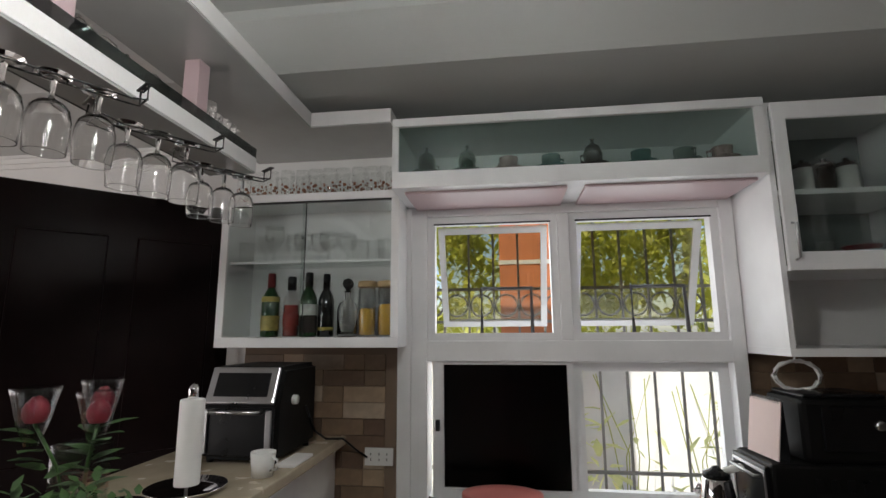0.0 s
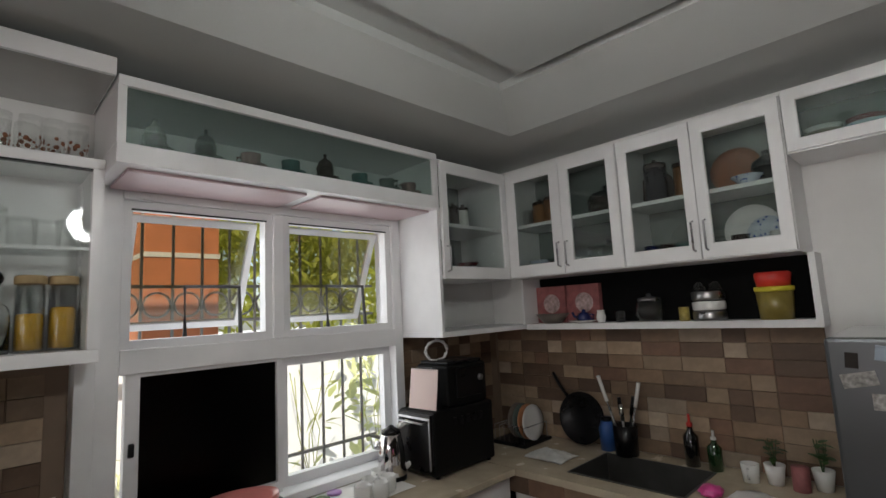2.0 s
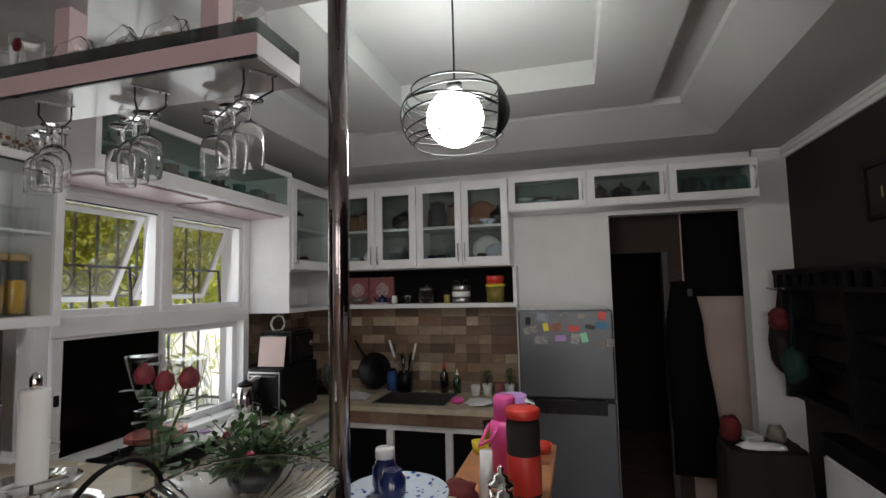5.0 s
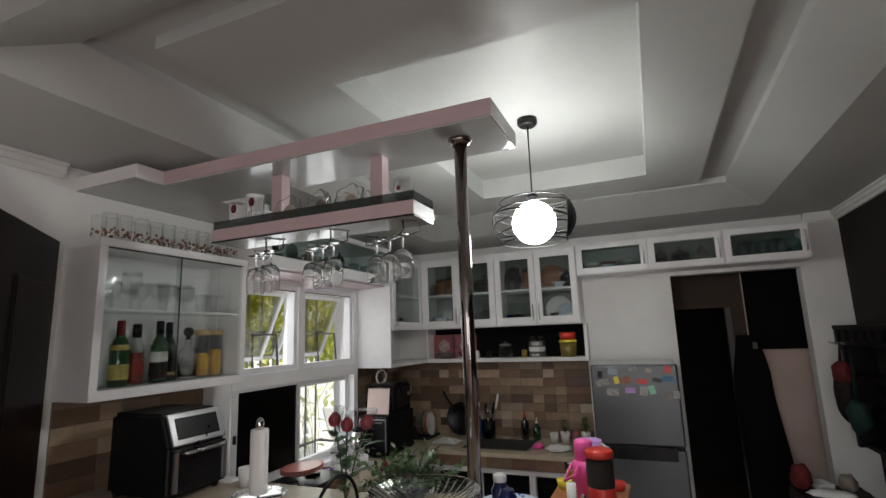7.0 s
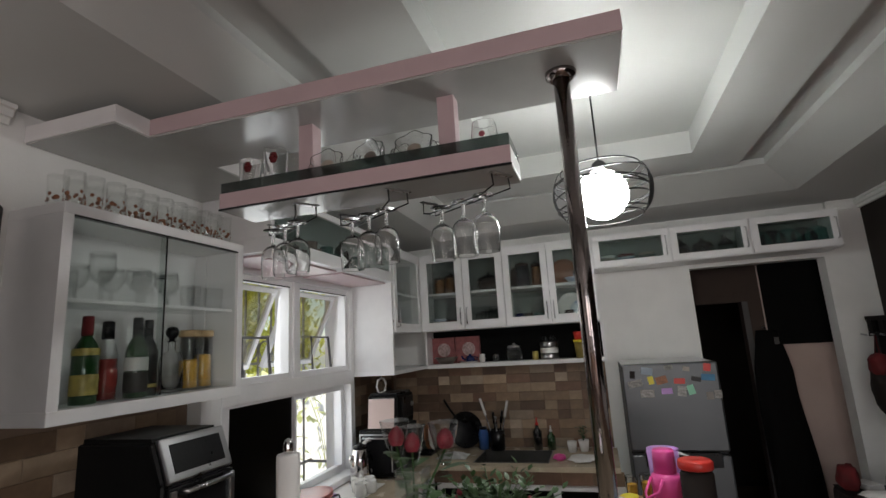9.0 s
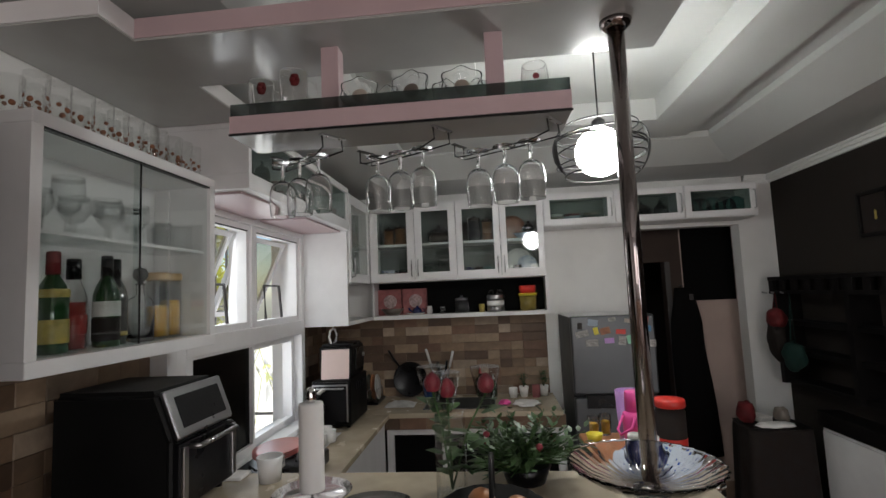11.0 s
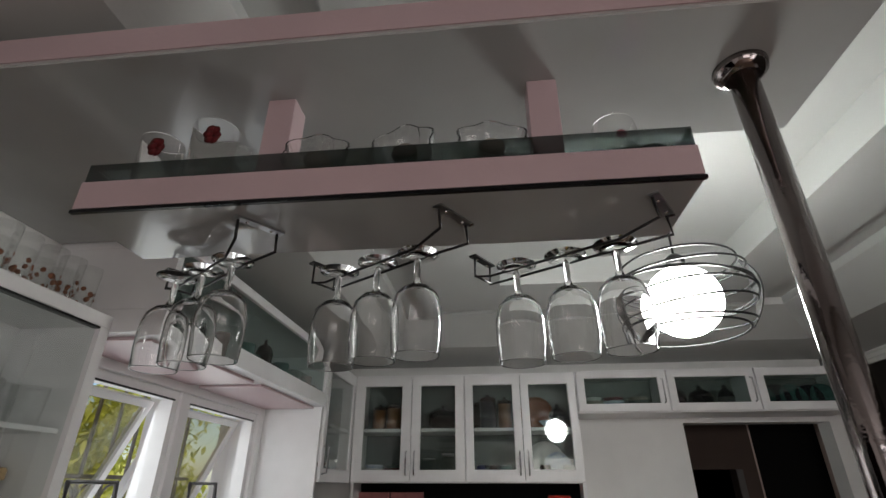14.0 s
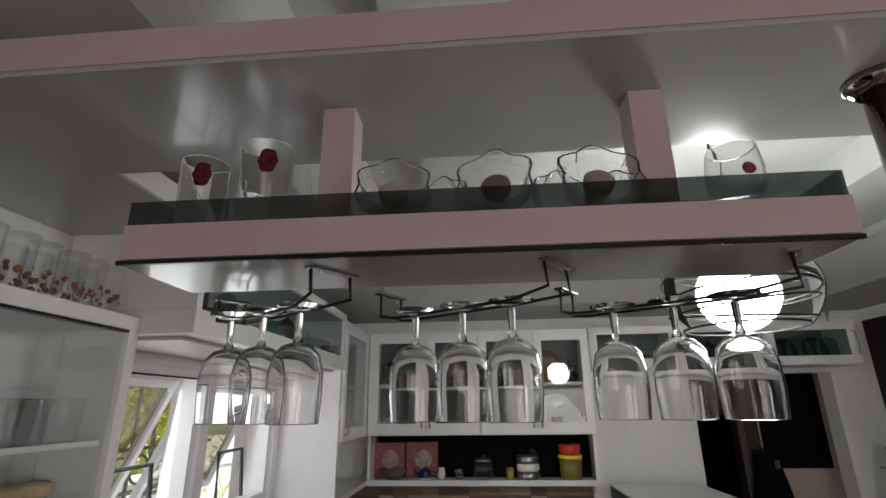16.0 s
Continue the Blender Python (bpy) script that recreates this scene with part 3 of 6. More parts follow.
bm.faces.new(rows[0]), bm.faces.new(rows[-1])
part("cloth", bm, COAT_SHADOW, coat)
part("hook", tube(B(), [(2.358, -0.265, 1.76), (2.30, -0.265, 1.75), (2.295, -0.265, 1.725)], 0.006, 8), BLACK_METAL, coat)
part("tag", bx(2.243, 2.249, -0.335, -0.30, 1.62, 1.675, bevel=0.002), DIM_FRAME, coat, "small plate for a pale spot")

# ---- pendant ----
PX, PY = -0.203, 0.962
pend = thing("pendant_lamp", (PX, PY, 2.24), "lit white globe pendant in a black wire cage", "pendant lamp")
part("ceiling_cup", lathe(B(), [(0.042, 2.895), (0.052, 2.908), (0.052, 2.934)], 24, (PX, PY, 0)), BLACK_METAL, pend)
part("cord", lathe(B(), [(0.004, 2.50), (0.004, 2.91)], 8, (PX, PY, 0)), BLACK_METAL, pend)
part("globe", lathe(B(), [(0.110 * math.sin(math.pi * k / 16) + 1e-5, 2.373 - 0.110 * math.cos(math.pi * k / 16)) for k in range(17)], 32, (PX, PY, 0)), GLOBE, pend, "glowing white glass globe", True)
part("socket", lathe(B(), [(0.03, 2.485), (0.03, 2.515), (0.012, 2.53)], 16, (PX, PY, 0)), BLACK_METAL, pend)


def cage_radius(z):
    """A barrel: narrower at its two open ends."""
    u = (z - 2.385) / 0.12
    return 0.203 - 0.050 * u * u


CAGE_TILT = (3, -7, 6, -5, 8, -6, 5, -3)
for k, tilt in enumerate(CAGE_TILT):
    z = 2.272 + k * 0.0305
    m = Matrix.Translation((PX, PY, z)) @ Matrix.Rotation(radians(tilt if 0 < k < 7 else 0), 4, Vector((math.cos(k * 1.7), math.sin(k * 1.7), 0)))
    part("cage_ring", tube(B(), [m @ p for p in ring_pts((0, 0, 0), cage_radius(z), 40)], 0.0034, 6, True), BLACK_METAL, pend)
for a0, broad in ((radians(-104), 0.50), (radians(100), 0.26)):
    bm = B()
    rows = []
    for j in range(13):
        u = j / 12
        z = 2.272 + 0.2135 * u
        w = 0.03 + broad * math.sin(math.pi * u) ** 0.8
        rr = cage_radius(z)
        row = []
        for q in (-0.5, 0.0, 0.5):
            a = a0 + q * w
            for d in (0.0045, 0.0085):
                row.append(bm.verts.new((PX + (rr + d) * math.cos(a), PY + (rr + d) * math.sin(a), z)))
        rows.append([row[i] for i in (0, 2, 4, 5, 3, 1)])
    for p0, p1 in zip(rows, rows[1:]):
        for i in range(6):
            bm.faces.new((p0[i], p0[(i + 1) % 6], p1[(i + 1) % 6], p1[i]))
    bm.faces.new(rows[0]), bm.faces.new(rows[-1])
    part("cage_blade", bm, BLACK_METAL, pend, "broad black crescent blade")

# ---- more materials ----
RED = paint("red_petal", (0.30, 0.035, 0.055), 0.5, vary=0.35, scale=30)
LEAF = paint("leaf_green", (0.05, 0.11, 0.03), 0.45, vary=0.45, scale=25, random=0.3)


def leafy(name, colour):
    """Leaves that let some light through."""
    m = paint(name, colour, 0.5, vary=0.6, scale=3)
    n, l = m.node_tree.nodes, m.node_tree.links
    tr, mx = n.new("ShaderNodeBsdfTranslucent"), n.new("ShaderNodeMixShader")
    tr.inputs[0].default_value = (colour[0] * 1.3, colour[1] * 1.3, colour[2], 1)
    mx.inputs[0].default_value = 0.45
    l.new(n["Principled BSDF"].outputs[0], mx.inputs[1]), l.new(tr.outputs[0], mx.inputs[2])
    l.new(mx.outputs[0], n["Material Output"].inputs["Surface"])
    return m


GARDEN = leafy("garden_leaf", (0.46, 0.47, 0.11))
PAPER = paint("white_paper", (0.78, 0.76, 0.74), 0.8, vary=0.05)
PORCELAIN = paint("white_porcelain", (0.78, 0.77, 0.75), 0.15, vary=0.05)
PINK = paint("pink_plastic", (0.85, 0.10, 0.38), 0.35, vary=0.1)
LILAC = paint("lilac_plastic", (0.50, 0.28, 0.62), 0.4, vary=0.1)
RED_PL = paint("red_plastic", (0.62, 0.04, 0.03), 0.35, vary=0.12)
YELLOW = paint("yellow_plastic", (0.75, 0.62, 0.05), 0.4, vary=0.1)
ORANGE = paint("orange_wood", (0.50, 0.22, 0.10), 0.4, vary=0.25, scale=12)
GREEN_BOTTLE = paint("green_bottle_glass", (0.012, 0.05, 0.012), 0.06, vary=0.3, coat=0.8, bump=0)
DARK_BOTTLE = paint("dark_bottle_glass", (0.008, 0.008, 0.008), 0.06, vary=0.3, coat=0.8, bump=0)
ROSE_LIQ = paint("rose_liqueur", (0.24, 0.035, 0.03), 0.15, vary=0.1)
AMBER = paint("amber_preserve", (0.80, 0.45, 0.06), 0.2, vary=0.2, scale=40)
GOLD = paint("gold_label", (0.40, 0.31, 0.08), 0.4, vary=0.45, scale=40)
COBALT = paint("cobalt_glaze", (0.012, 0.02, 0.10), 0.1, vary=0.3, coat=0.5)
CLOTH = paint("grey_cloth", (0.58, 0.58, 0.56), 0.9, vary=0.2, scale=18)
DRAPE = paint("dark_brown_drape", (0.014, 0.008, 0.006), 0.85, vary=0.35, scale=14)
GREEN_CLOTH = paint("green_cloth", (0.004, 0.032, 0.026), 0.8, vary=0.3, scale=14)
RED_CLOTH = paint("red_cloth", (0.13, 0.008, 0.010), 0.8, vary=0.3, scale=14)
DECOR = paint("brown_print", (0.30, 0.12, 0.06), 0.5, vary=0.4, scale=60)
DIM = paint("dim_stoneware", (0.32, 0.27, 0.23), 0.3, vary=0.3, random=0.6)
TERRA = paint("orange_masonry", (0.62, 0.22, 0.10), 0.75, vary=0.18, scale=5)
CONCRETE = paint("pale_concrete", (0.78, 0.765, 0.72), 0.85, vary=0.18, scale=2)


def willow():
    """White glaze with a blue printed pattern."""
    m, n, l, p = nodes_of("blue_willow_print")
    co, v, r = n.new("ShaderNodeTexCoord"), n.new("ShaderNodeTexVoronoi"), n.new("ShaderNodeValToRGB")
    v.inputs["Scale"].default_value = 48
    v.distance = "MANHATTAN"
    l.new(co.outputs["Object"], v.inputs["Vector"])
    r.color_ramp.elements[0].position, r.color_ramp.elements[1].position = 0.34, 0.46
    r.color_ramp.elements[0].color, r.color_ramp.elements[1].color = (0.03, 0.09, 0.38, 1), (0.62, 0.68, 0.78, 1)
    l.new(v.outputs["Distance"], r.inputs["Fac"])
    l.new(r.outputs["Color"], p.inputs["Base Color"])
    p.inputs["Roughness"].default_value = 0.12
    return m


WILLOW = willow()


def at(dx, dy, dz=0.0, turn=0.0):
    return pose(dx, dy, dz, 0, 0, turn)


# ---- stemware under the rack ----
def wire_holder(y0, y1):
    """A bent wire holder: two feet screwed under the rack, two runners for the stems."""
    h = thing("stemware_holder", (-0.9, (y0 + y1) / 2, 2.265), "dark chrome wire stemware holder screwed under the rack", "glass holder", "stemware holders")
    far, near = Vector((-0.80, y0, 0)), Vector((-0.985, y1, 0))
    d = (near - far).normalized()
    n = Vector((-d.y, d.x, 0)) * 0.018
    low, side = Vector((0, 0, 2.218)), n.normalized()
    up = lambda q, z: Vector((q.x, q.y, z))
    for s in (-1, 1):
        a, b = far + s * n, near + s * n - d * 0.03
        wide = near + s * side * 0.036
        part("runner", tube(B(), [up(far + s * side * 0.026, 2.261), up(far + s * side * 0.026, 2.222), up(a + d * 0.03, 2.218), up(b - d * 0.04, 2.218), up(wide, 2.226), up(wide - d * 0.004, 2.262)], 0.0026, 8), BLACK_METAL, h)
    part("end_bar", tube(B(), [up(far - side * 0.026, 2.224), up(far + side * 0.026, 2.224)], 0.0026, 8), BLACK_METAL, h)
    for q, w, txt in ((far, 0.034, "screwed wire foot"), (near, 0.044, "bright screw plate")):
        f = part("screw_foot", box(B(), -w, w, -0.008, 0.008, 2.2615, 2.2648, m=Matrix.Translation((q.x, q.y, 0)) @ Matrix.Rotation(math.atan2(n.y, n.x), 4, "Z")), STEEL if w > 0.04 else BLACK_METAL, h, txt)
        for s in (-1, 1):
            c = q + side * s * w * 0.5
            part("screw", lathe(B(), [(0.001, 2.2585), (0.003, 2.2595), (0.0035, 2.2614)], 10, (c.x, c.y, 0)), CHROME, f)
    return h


for y0, y1 in ((2.186, 1.935), (1.88, 1.60), (1.56, 1.27)):
    wire_holder(y0, y1)

STEM = [(0.001, 0.0), (0.036, 0.0), (0.036, -0.002), (0.014, -0.007), (0.0065, -0.015), (0.005, -0.046), (0.009, -0.058), (0.024, -0.064), (0.036, -0.078),
        (0.0415, -0.104), (0.0415, -0.140), (0.0386, -0.1765), (0.0384, -0.178), (0.0371, -0.178), (0.0371, -0.1765), (0.0400, -0.140), (0.0400, -0.106), (0.034, -0.081), (0.022, -0.067), (0.001, -0.062)]
goblet = thing("wine_goblet", (0, 0, 0), "clear stemmed wine goblet hanging upside down by its foot", "wine glass", "hanging goblets")
def turned(profile, seg, where=(0, 0, 0)):
    bm = lathe(B(), profile, seg, where)
    bmesh.ops.remove_doubles(bm, verts=bm.verts, dist=1e-6)
    bmesh.ops.holes_fill(bm, edges=bm.edges)
    bmesh.ops.recalc_face_normals(bm, faces=bm.faces)
    return bm


part("foot", turned(STEM[:4] + [(0.001, -0.007)], 32), CRYSTAL, goblet, "", True)
part("stem", turned([(0.001, -0.0072)] + [(r, z) for r, z in STEM[4:6]] + [(0.008, -0.0572), (0.001, -0.0574)], 18), CRYSTAL, goblet, "", True)
part("goblet_bowl", turned([(0.001, -0.0576)] + STEM[6:], 36), CRYSTAL, goblet, "", True)
spots = ((-0.872, 2.145), (-0.90, 2.075), (-0.935, 2.0), (-0.868, 1.825), (-0.90, 1.745), (-0.93, 1.668), (-0.862, 1.498), (-0.897, 1.415), (-0.932, 1.338))
for k, (x, y) in enumerate(spots):
    m = at(x, y, 2.2235, 40 * k)
    if k == 0:
        goblet.matrix_basis = m
    else:
        copy_thing(goblet, m)

# ---- things on the rack ----
ZR = 2.326


def tumbler_profile(r, h, t=0.0022, base=0.008, flare=1.08):
    f = r * flare
    return [(0.001, 0), (r * 0.9, 0), (r * 0.94, 0.004), (f, h - 0.0015), (f - 0.0003, h), (f - t + 0.0003, h), (f - t, h - 0.0015), (r * 0.95 - t, base + 0.003), (r * 0.86, base), (0.001, base)]


def glass_mug(x, y, z, r, h, turn, flower=True):
    g = thing("glass_mug", (x, y, z), "clear glass mug with a red flower print", "mug", "flower mugs on the rack")
    part("mug_body", turned(tumbler_profile(r, h), 24, (x, y, z)), CRYSTAL, g, "", True)
    a = radians(turn)
    c = Vector((x + r * math.cos(a), y + r * math.sin(a), z))
    e = Vector((math.cos(a), math.sin(a), 0))
    part("handle", tube(B(), [c + Vector((0, 0, h * 0.85)), c + e * 0.025 + Vector((0, 0, h * 0.8)), c + e * 0.03 + Vector((0, 0, h * 0.5)), c + Vector((0, 0, h * 0.22))], 0.004, 8), CLEAR, g)
    if flower:
        f = B()
        for k in range(6):
            aa = radians(205) + 0.16 * math.cos(k * 1.05)
            lathe(f, [(0.001, -0.002), (0.010, 0), (0.001, 0.002)], 8, (0, 0, 0), Matrix.Translation((x + (r + 0.003) * math.cos(aa), y + (r + 0.003) * math.sin(aa), z + h * 0.74 + 0.012 * math.sin(k * 1.05))) @ Matrix.Rotation(radians(90), 4, "Y"))
        part("flower_print", f, RED_CLOTH, g, "red flower print")
    return g


glass_mug(-0.985, 2.16, ZR, 0.036, 0.128, -60)
glass_mug(-0.925, 2.11, ZR, 0.030, 0.085, -80, False)
glass_mug(-0.985, 2.055, ZR, 0.040, 0.15, -70)
glass_mug(-0.92, 2.015, ZR, 0.030, 0.08, -90, False)


def lotus(x, y, s, dark, lean, turn):
    """A flower-shaped bowl lying over on its rim, its mouth towards the room."""
    g = thing("scalloped_glass_bowl", (x, y, ZR), "clear flower-shaped glass dessert bowl tipped on its side", "glass bowl", "scalloped bowls on the rack")
    m = Matrix.Rotation(radians(turn), 4, "Z") @ Matrix.Rotation(radians(-lean), 4, "Y")
    bowl = lathe(B(), [(0.001, 0.0), (0.020 * s, 0.001), (0.036 * s, 0.012), (0.046 * s, 0.034), (0.049 * s, 0.050), (0.0488 * s, 0.0512), (0.0462 * s, 0.0512), (0.0458 * s, 0.050), (0.043 * s, 0.035), (0.033 * s, 0.016), (0.018 * s, 0.005), (0.001, 0.004)], 36, scallop=0.09, lobes=6)
    foot = lathe(B(), [(0.010, -0.0005), (0.009, -0.010), (0.022 * s, -0.020), (0.023 * s, -0.023), (0.001, -0.023)], 24)
    seed = lathe(B(), [(0.001, 0.0055), (0.014, 0.008), (0.022, 0.022), (0.023, 0.036), (0.016, 0.042), (0.001, 0.040)], 16)
    low = min((m @ v.co).z for v in bowl.verts)
    low = min(low, min((m @ v.co).z for v in foot.verts))
    m = Matrix.Translation((x, y, ZR - low + 0.0005)) @ m
    for bm in (bowl, foot, seed):
        bmesh.ops.transform(bm, matrix=m, verts=bm.verts)
    bmesh.ops.recalc_face_normals(bowl, faces=bowl.faces)
    for f in bowl.faces:
        f.smooth = False
    part("bowl", bowl, CRYSTAL, g)
    part("foot", foot, CRYSTAL, g)
    if dark:
        part("candle", seed, DIM, g, "dark brown candle inside", True)
    else:
        seed.free()


for x, y, size, dark, lean, turn in ((-0.975, 1.845, 1.18, True, 66, 8), (-0.925, 1.755, 0.98, False, 74, -25), (-0.975, 1.680, 1.20, True, 70, -10),
                                     (-0.920, 1.595, 1.0, False, 76, 20), (-0.975, 1.535, 1.28, True, 64, 5), (-0.915, 1.475, 1.0, False, 72, -30)):
    lotus(x, y, size, dark, lean, turn)
g = thing("brandy_glass", (-0.96, 1.315, ZR), "round clear brandy glass with a red print", "glass")
part("bowl", turned([(0.001, 0), (0.03, 0), (0.026, 0.004), (0.008, 0.010), (0.008, 0.022), (0.026, 0.030), (0.039, 0.050), (0.042, 0.080), (0.037, 0.118), (0.0365, 0.120), (0.0345, 0.120), (0.0347, 0.118), (0.0395, 0.080), (0.037, 0.052), (0.024, 0.034), (0.001, 0.031)], 28, (-0.96, 1.315, ZR)), CRYSTAL, g, "", True)
part("print", lathe(B(), [(0.001, -0.002), (0.010, 0), (0.001, 0.002)], 10, (0, 0, 0), Matrix.Translation((-1.0015, 1.315, ZR + 0.07)) @ Matrix.Rotation(radians(90), 4, "Y")), RED, g, "red printed spot")
solo("glass_saucer", lathe(B(), [(0.001, 0), (0.02, 0), (0.035, 0.012), (0.036, 0.014), (0.02, 0.004), (0.001, 0.004)], 28, (-0.92, 1.258, ZR)), CLEAR, "small clear glass saucer on the rack", "saucer")

# ---- bottles and glasses of the bar cabinet ----
ZB = 1.646
PALE_LID = paint("pale_wooden_lid", (0.56, 0.38, 0.20), 0.5, vary=0.2, scale=14)


def bottle(name, x, y, h, r, neck, glassmat, label, labels=(), cap=None, cap_label="", fill=None):
    b = thing(name, (x, y, ZB), label, "bottle", "bottles in the bar cabinet")
    sh = h * 0.58
    part("bottle_glass", lathe(B(), [(0.001, 0), (r * 0.95, 0), (r, 0.006), (r, sh), (r * 0.8, sh + h * 0.09), (neck, sh + h * 0.2), (neck, h * 0.97), (neck * 1.15, h * 0.98), (neck * 1.1, h), (0.001, h)], 24, (x, y, ZB)), glassmat, b)
    for z0, z1, mat, txt in labels:
        part("label", lathe(B(), [(r + 0.0008, z0), (r + 0.0012, z0 + 0.001), (r + 0.0012, z1 - 0.001), (r + 0.0008, z1)], 24, (x, y, ZB)), mat, b, txt)
    if fill:
        part("liquid", lathe(B(), [(0.001, 0.004), (r - 0.003, 0.004), (r - 0.003, fill[0]), (0.001, fill[0])], 20, (x, y, ZB)), fill[1], b, fill[2])
    if cap:
        part("cap", lathe(B(), [(neck * 1.25, h * 0.78), (neck * 1.2, h), (neck * 0.9, h + 0.004), (0.001, h + 0.004)], 18, (x, y, ZB)), cap, b, cap_label)
    return b


bottle("sparkling_wine_bottle", -1.06, 2.78, 0.30, 0.042, 0.015, GREEN_BOTTLE, "green sparkling wine bottle with gold label and red foil", ((0.03, 0.10, GOLD, "gold label"), (0.165, 0.19, GOLD, "gold neck band")), RED_CLOTH, "dark red foil")
bottle("liqueur_bottle", -0.965, 2.80, 0.285, 0.037, 0.017, CLEAR, "clear liqueur bottle half filled with red liqueur", ((0.05, 0.11, ROSE_LIQ, "red label"),), BLACK, "black cap", (0.15, ROSE_LIQ, "red liqueur"))
bottle("wine_bottle", -0.865, 2.77, 0.30, 0.040, 0.015, GREEN_BOTTLE, "green wine bottle with a white label", ((0.10, 0.15, CLOTH, "white label"), (0.02, 0.095, DRAPE, "dark label")), BLACK, "black foil")
bottle("wine_bottle", -0.79, 2.80, 0.295, 0.038, 0.014, DARK_BOTTLE, "black wine bottle with a gold strip label", ((0.03, 0.045, GOLD, "gold strip"),), BLACK, "black foil")
d = thing("decanter", (-0.68, 2.79, ZB), "clear glass decanter with a ball stopper", "decanter")
part("flask", turned([(0.001, 0), (0.046, 0), (0.048, 0.01), (0.048, 0.13), (0.040, 0.155), (0.015, 0.17), (0.014, 0.205), (0.02, 0.212), (0.018, 0.212), (0.011, 0.2), (0.012, 0.172), (0.036, 0.15), (0.044, 0.128), (0.044, 0.014), (0.001, 0.012)], 24, (-0.68, 2.79, ZB)), CRYSTAL, d, "", True)
part("stopper", lathe(B(), [(0.010, 0.205), (0.012, 0.222), (0.024, 0.235), (0.027, 0.25), (0.02, 0.268), (0.001, 0.275)], 18, (-0.68, 2.79, ZB)), BLACK, d, "dark ball stopper", True)
for k, (x, y) in enumerate(((-0.585, 2.79), (-0.495, 2.80))):
    j = thing("preserve_jar", (x, y, ZB), "tall glass jar with amber preserve and a wooden lid", "jar", "preserve jars in the bar cabinet")
    part("jar_glass", lathe(B(), [(0.001, 0), (0.040, 0), (0.042, 0.006), (0.042, 0.21), (0.036, 0.228), (0.033, 0.228), (0.039, 0.208), (0.039, 0.008), (0.001, 0.006)], 24, (x, y, ZB)), CLEAR, j)
    part("contents", lathe(B(), [(0.001, 0.008), (0.037, 0.009), (0.037, 0.12 + 0.02 * k), (0.03, 0.13 + 0.02 * k), (0.001, 0.128 + 0.02 * k)], 20, (x, y, ZB)), AMBER, j, "amber preserve", True)
    part("lid", lathe(B(), [(0.044, 0.229), (0.045, 0.232), (0.045, 0.252), (0.04, 0.258), (0.001, 0.258)], 24, (x, y, ZB)), PALE_LID, j, "pale wooden lid")

ZS = 1.996
wg = thing("shelf_wine_glass", (0, 0, 0), "short-stemmed clear wine glass on the glass shelf", "wine glass", "glasses on the glass shelf")
part("goblet_bowl", lathe(B(), [(0.001, 0), (0.03, 0), (0.028, 0.003), (0.006, 0.008), (0.005, 0.045), (0.022, 0.058), (0.034, 0.085), (0.0321, 0.1285), (0.0312, 0.13), (0.0305, 0.1285), (0.0312, 0.120)], 24), THIN, wg, "", True)
tb = thing("shelf_tumbler", (0, 0, 0), "straight clear tumbler on the glass shelf", "tumbler", "glasses on the glass shelf")
part("tumbler_body", lathe(B(), tumbler_profile(0.03, 0.10)[:7], 22), THIN, tb, "", True)
first = {}
rnd = random.Random(4)
for k in range(11):
    x = -1.175 + 0.069 * k
    for y in ((2.755, 2.80)[k % 2],):
        src = wg if 1 <= k <= 7 else tb
        m = at(x + rnd.uniform(-0.008, 0.008), y + rnd.uniform(-0.012, 0.012), ZS, 20 * k) @ Matrix.Diagonal((1.15, 1.15, (1.35 if k == 2 else 1.04) if src is wg else 1.0, 1))
        if src not in first:
            first[src] = 1
            src.matrix_basis = m
        else:
            copy_thing(src, m)
pt = thing("printed_tumbler", (0, 0, 0), "clear tumbler with a brown printed band", "tumbler", "printed tumblers on the bar cabinet")
part("tumbler_body", lathe(B(), tumbler_profile(0.03, 0.125)[:6], 26), THIN, pt, "", True)
bm = B()
for k in range(9):
    a = 2 * math.pi * k / 9
    lathe(bm, [(0.001, -0.0012), (0.005 + 0.002 * (k % 3), 0), (0.001, 0.0012)], 7, (0, 0, 0), Matrix.Rotation(a, 4, "Z") @ Matrix.Translation((0.0305, 0, 0.03 + 0.012 * ((k * 5) % 3))) @ Matrix.Rotation(radians(90), 4, "Y"))
part("print", bm, DECOR, pt, "brown printed motif")
k = 0
for x in (-1.20, -1.13, -1.05, -0.97, -0.90, -0.83, -0.76, -0.69, -0.62, -0.55, -0.48):
    for y in (2.71, 2.80):
        m = at(x + rnd.uniform(-0.006, 0.006), y + rnd.uniform(-0.006, 0.006), 2.3105, 33 * k)
        if k == 0:
            pt.matrix_basis = m
        else:
            copy_thing(pt, m)
        k += 1

# ---- cups of the display cabinet ----
GREY_GLAZE = paint("grey_green_glaze", (0.11, 0.14, 0.13), 0.12, vary=0.3, random=0.5)
GREY_GLASS = pane_glass("smoky_cup_glass", (0.62, 0.68, 0.66), edge=0.8, face=0.08, power=1.8)
TEAL_GLAZE = paint("teal_glaze", (0.10, 0.20, 0.19), 0.10, vary=0.35, scale=30)
ROSE_GLAZE = paint("rose_printed_glaze", (0.46, 0.30, 0.29), 0.12, vary=0.6, scale=38)
BROWN_GLAZE = paint("dark_brown_glaze", (0.045, 0.03, 0.025), 0.12, vary=0.4)


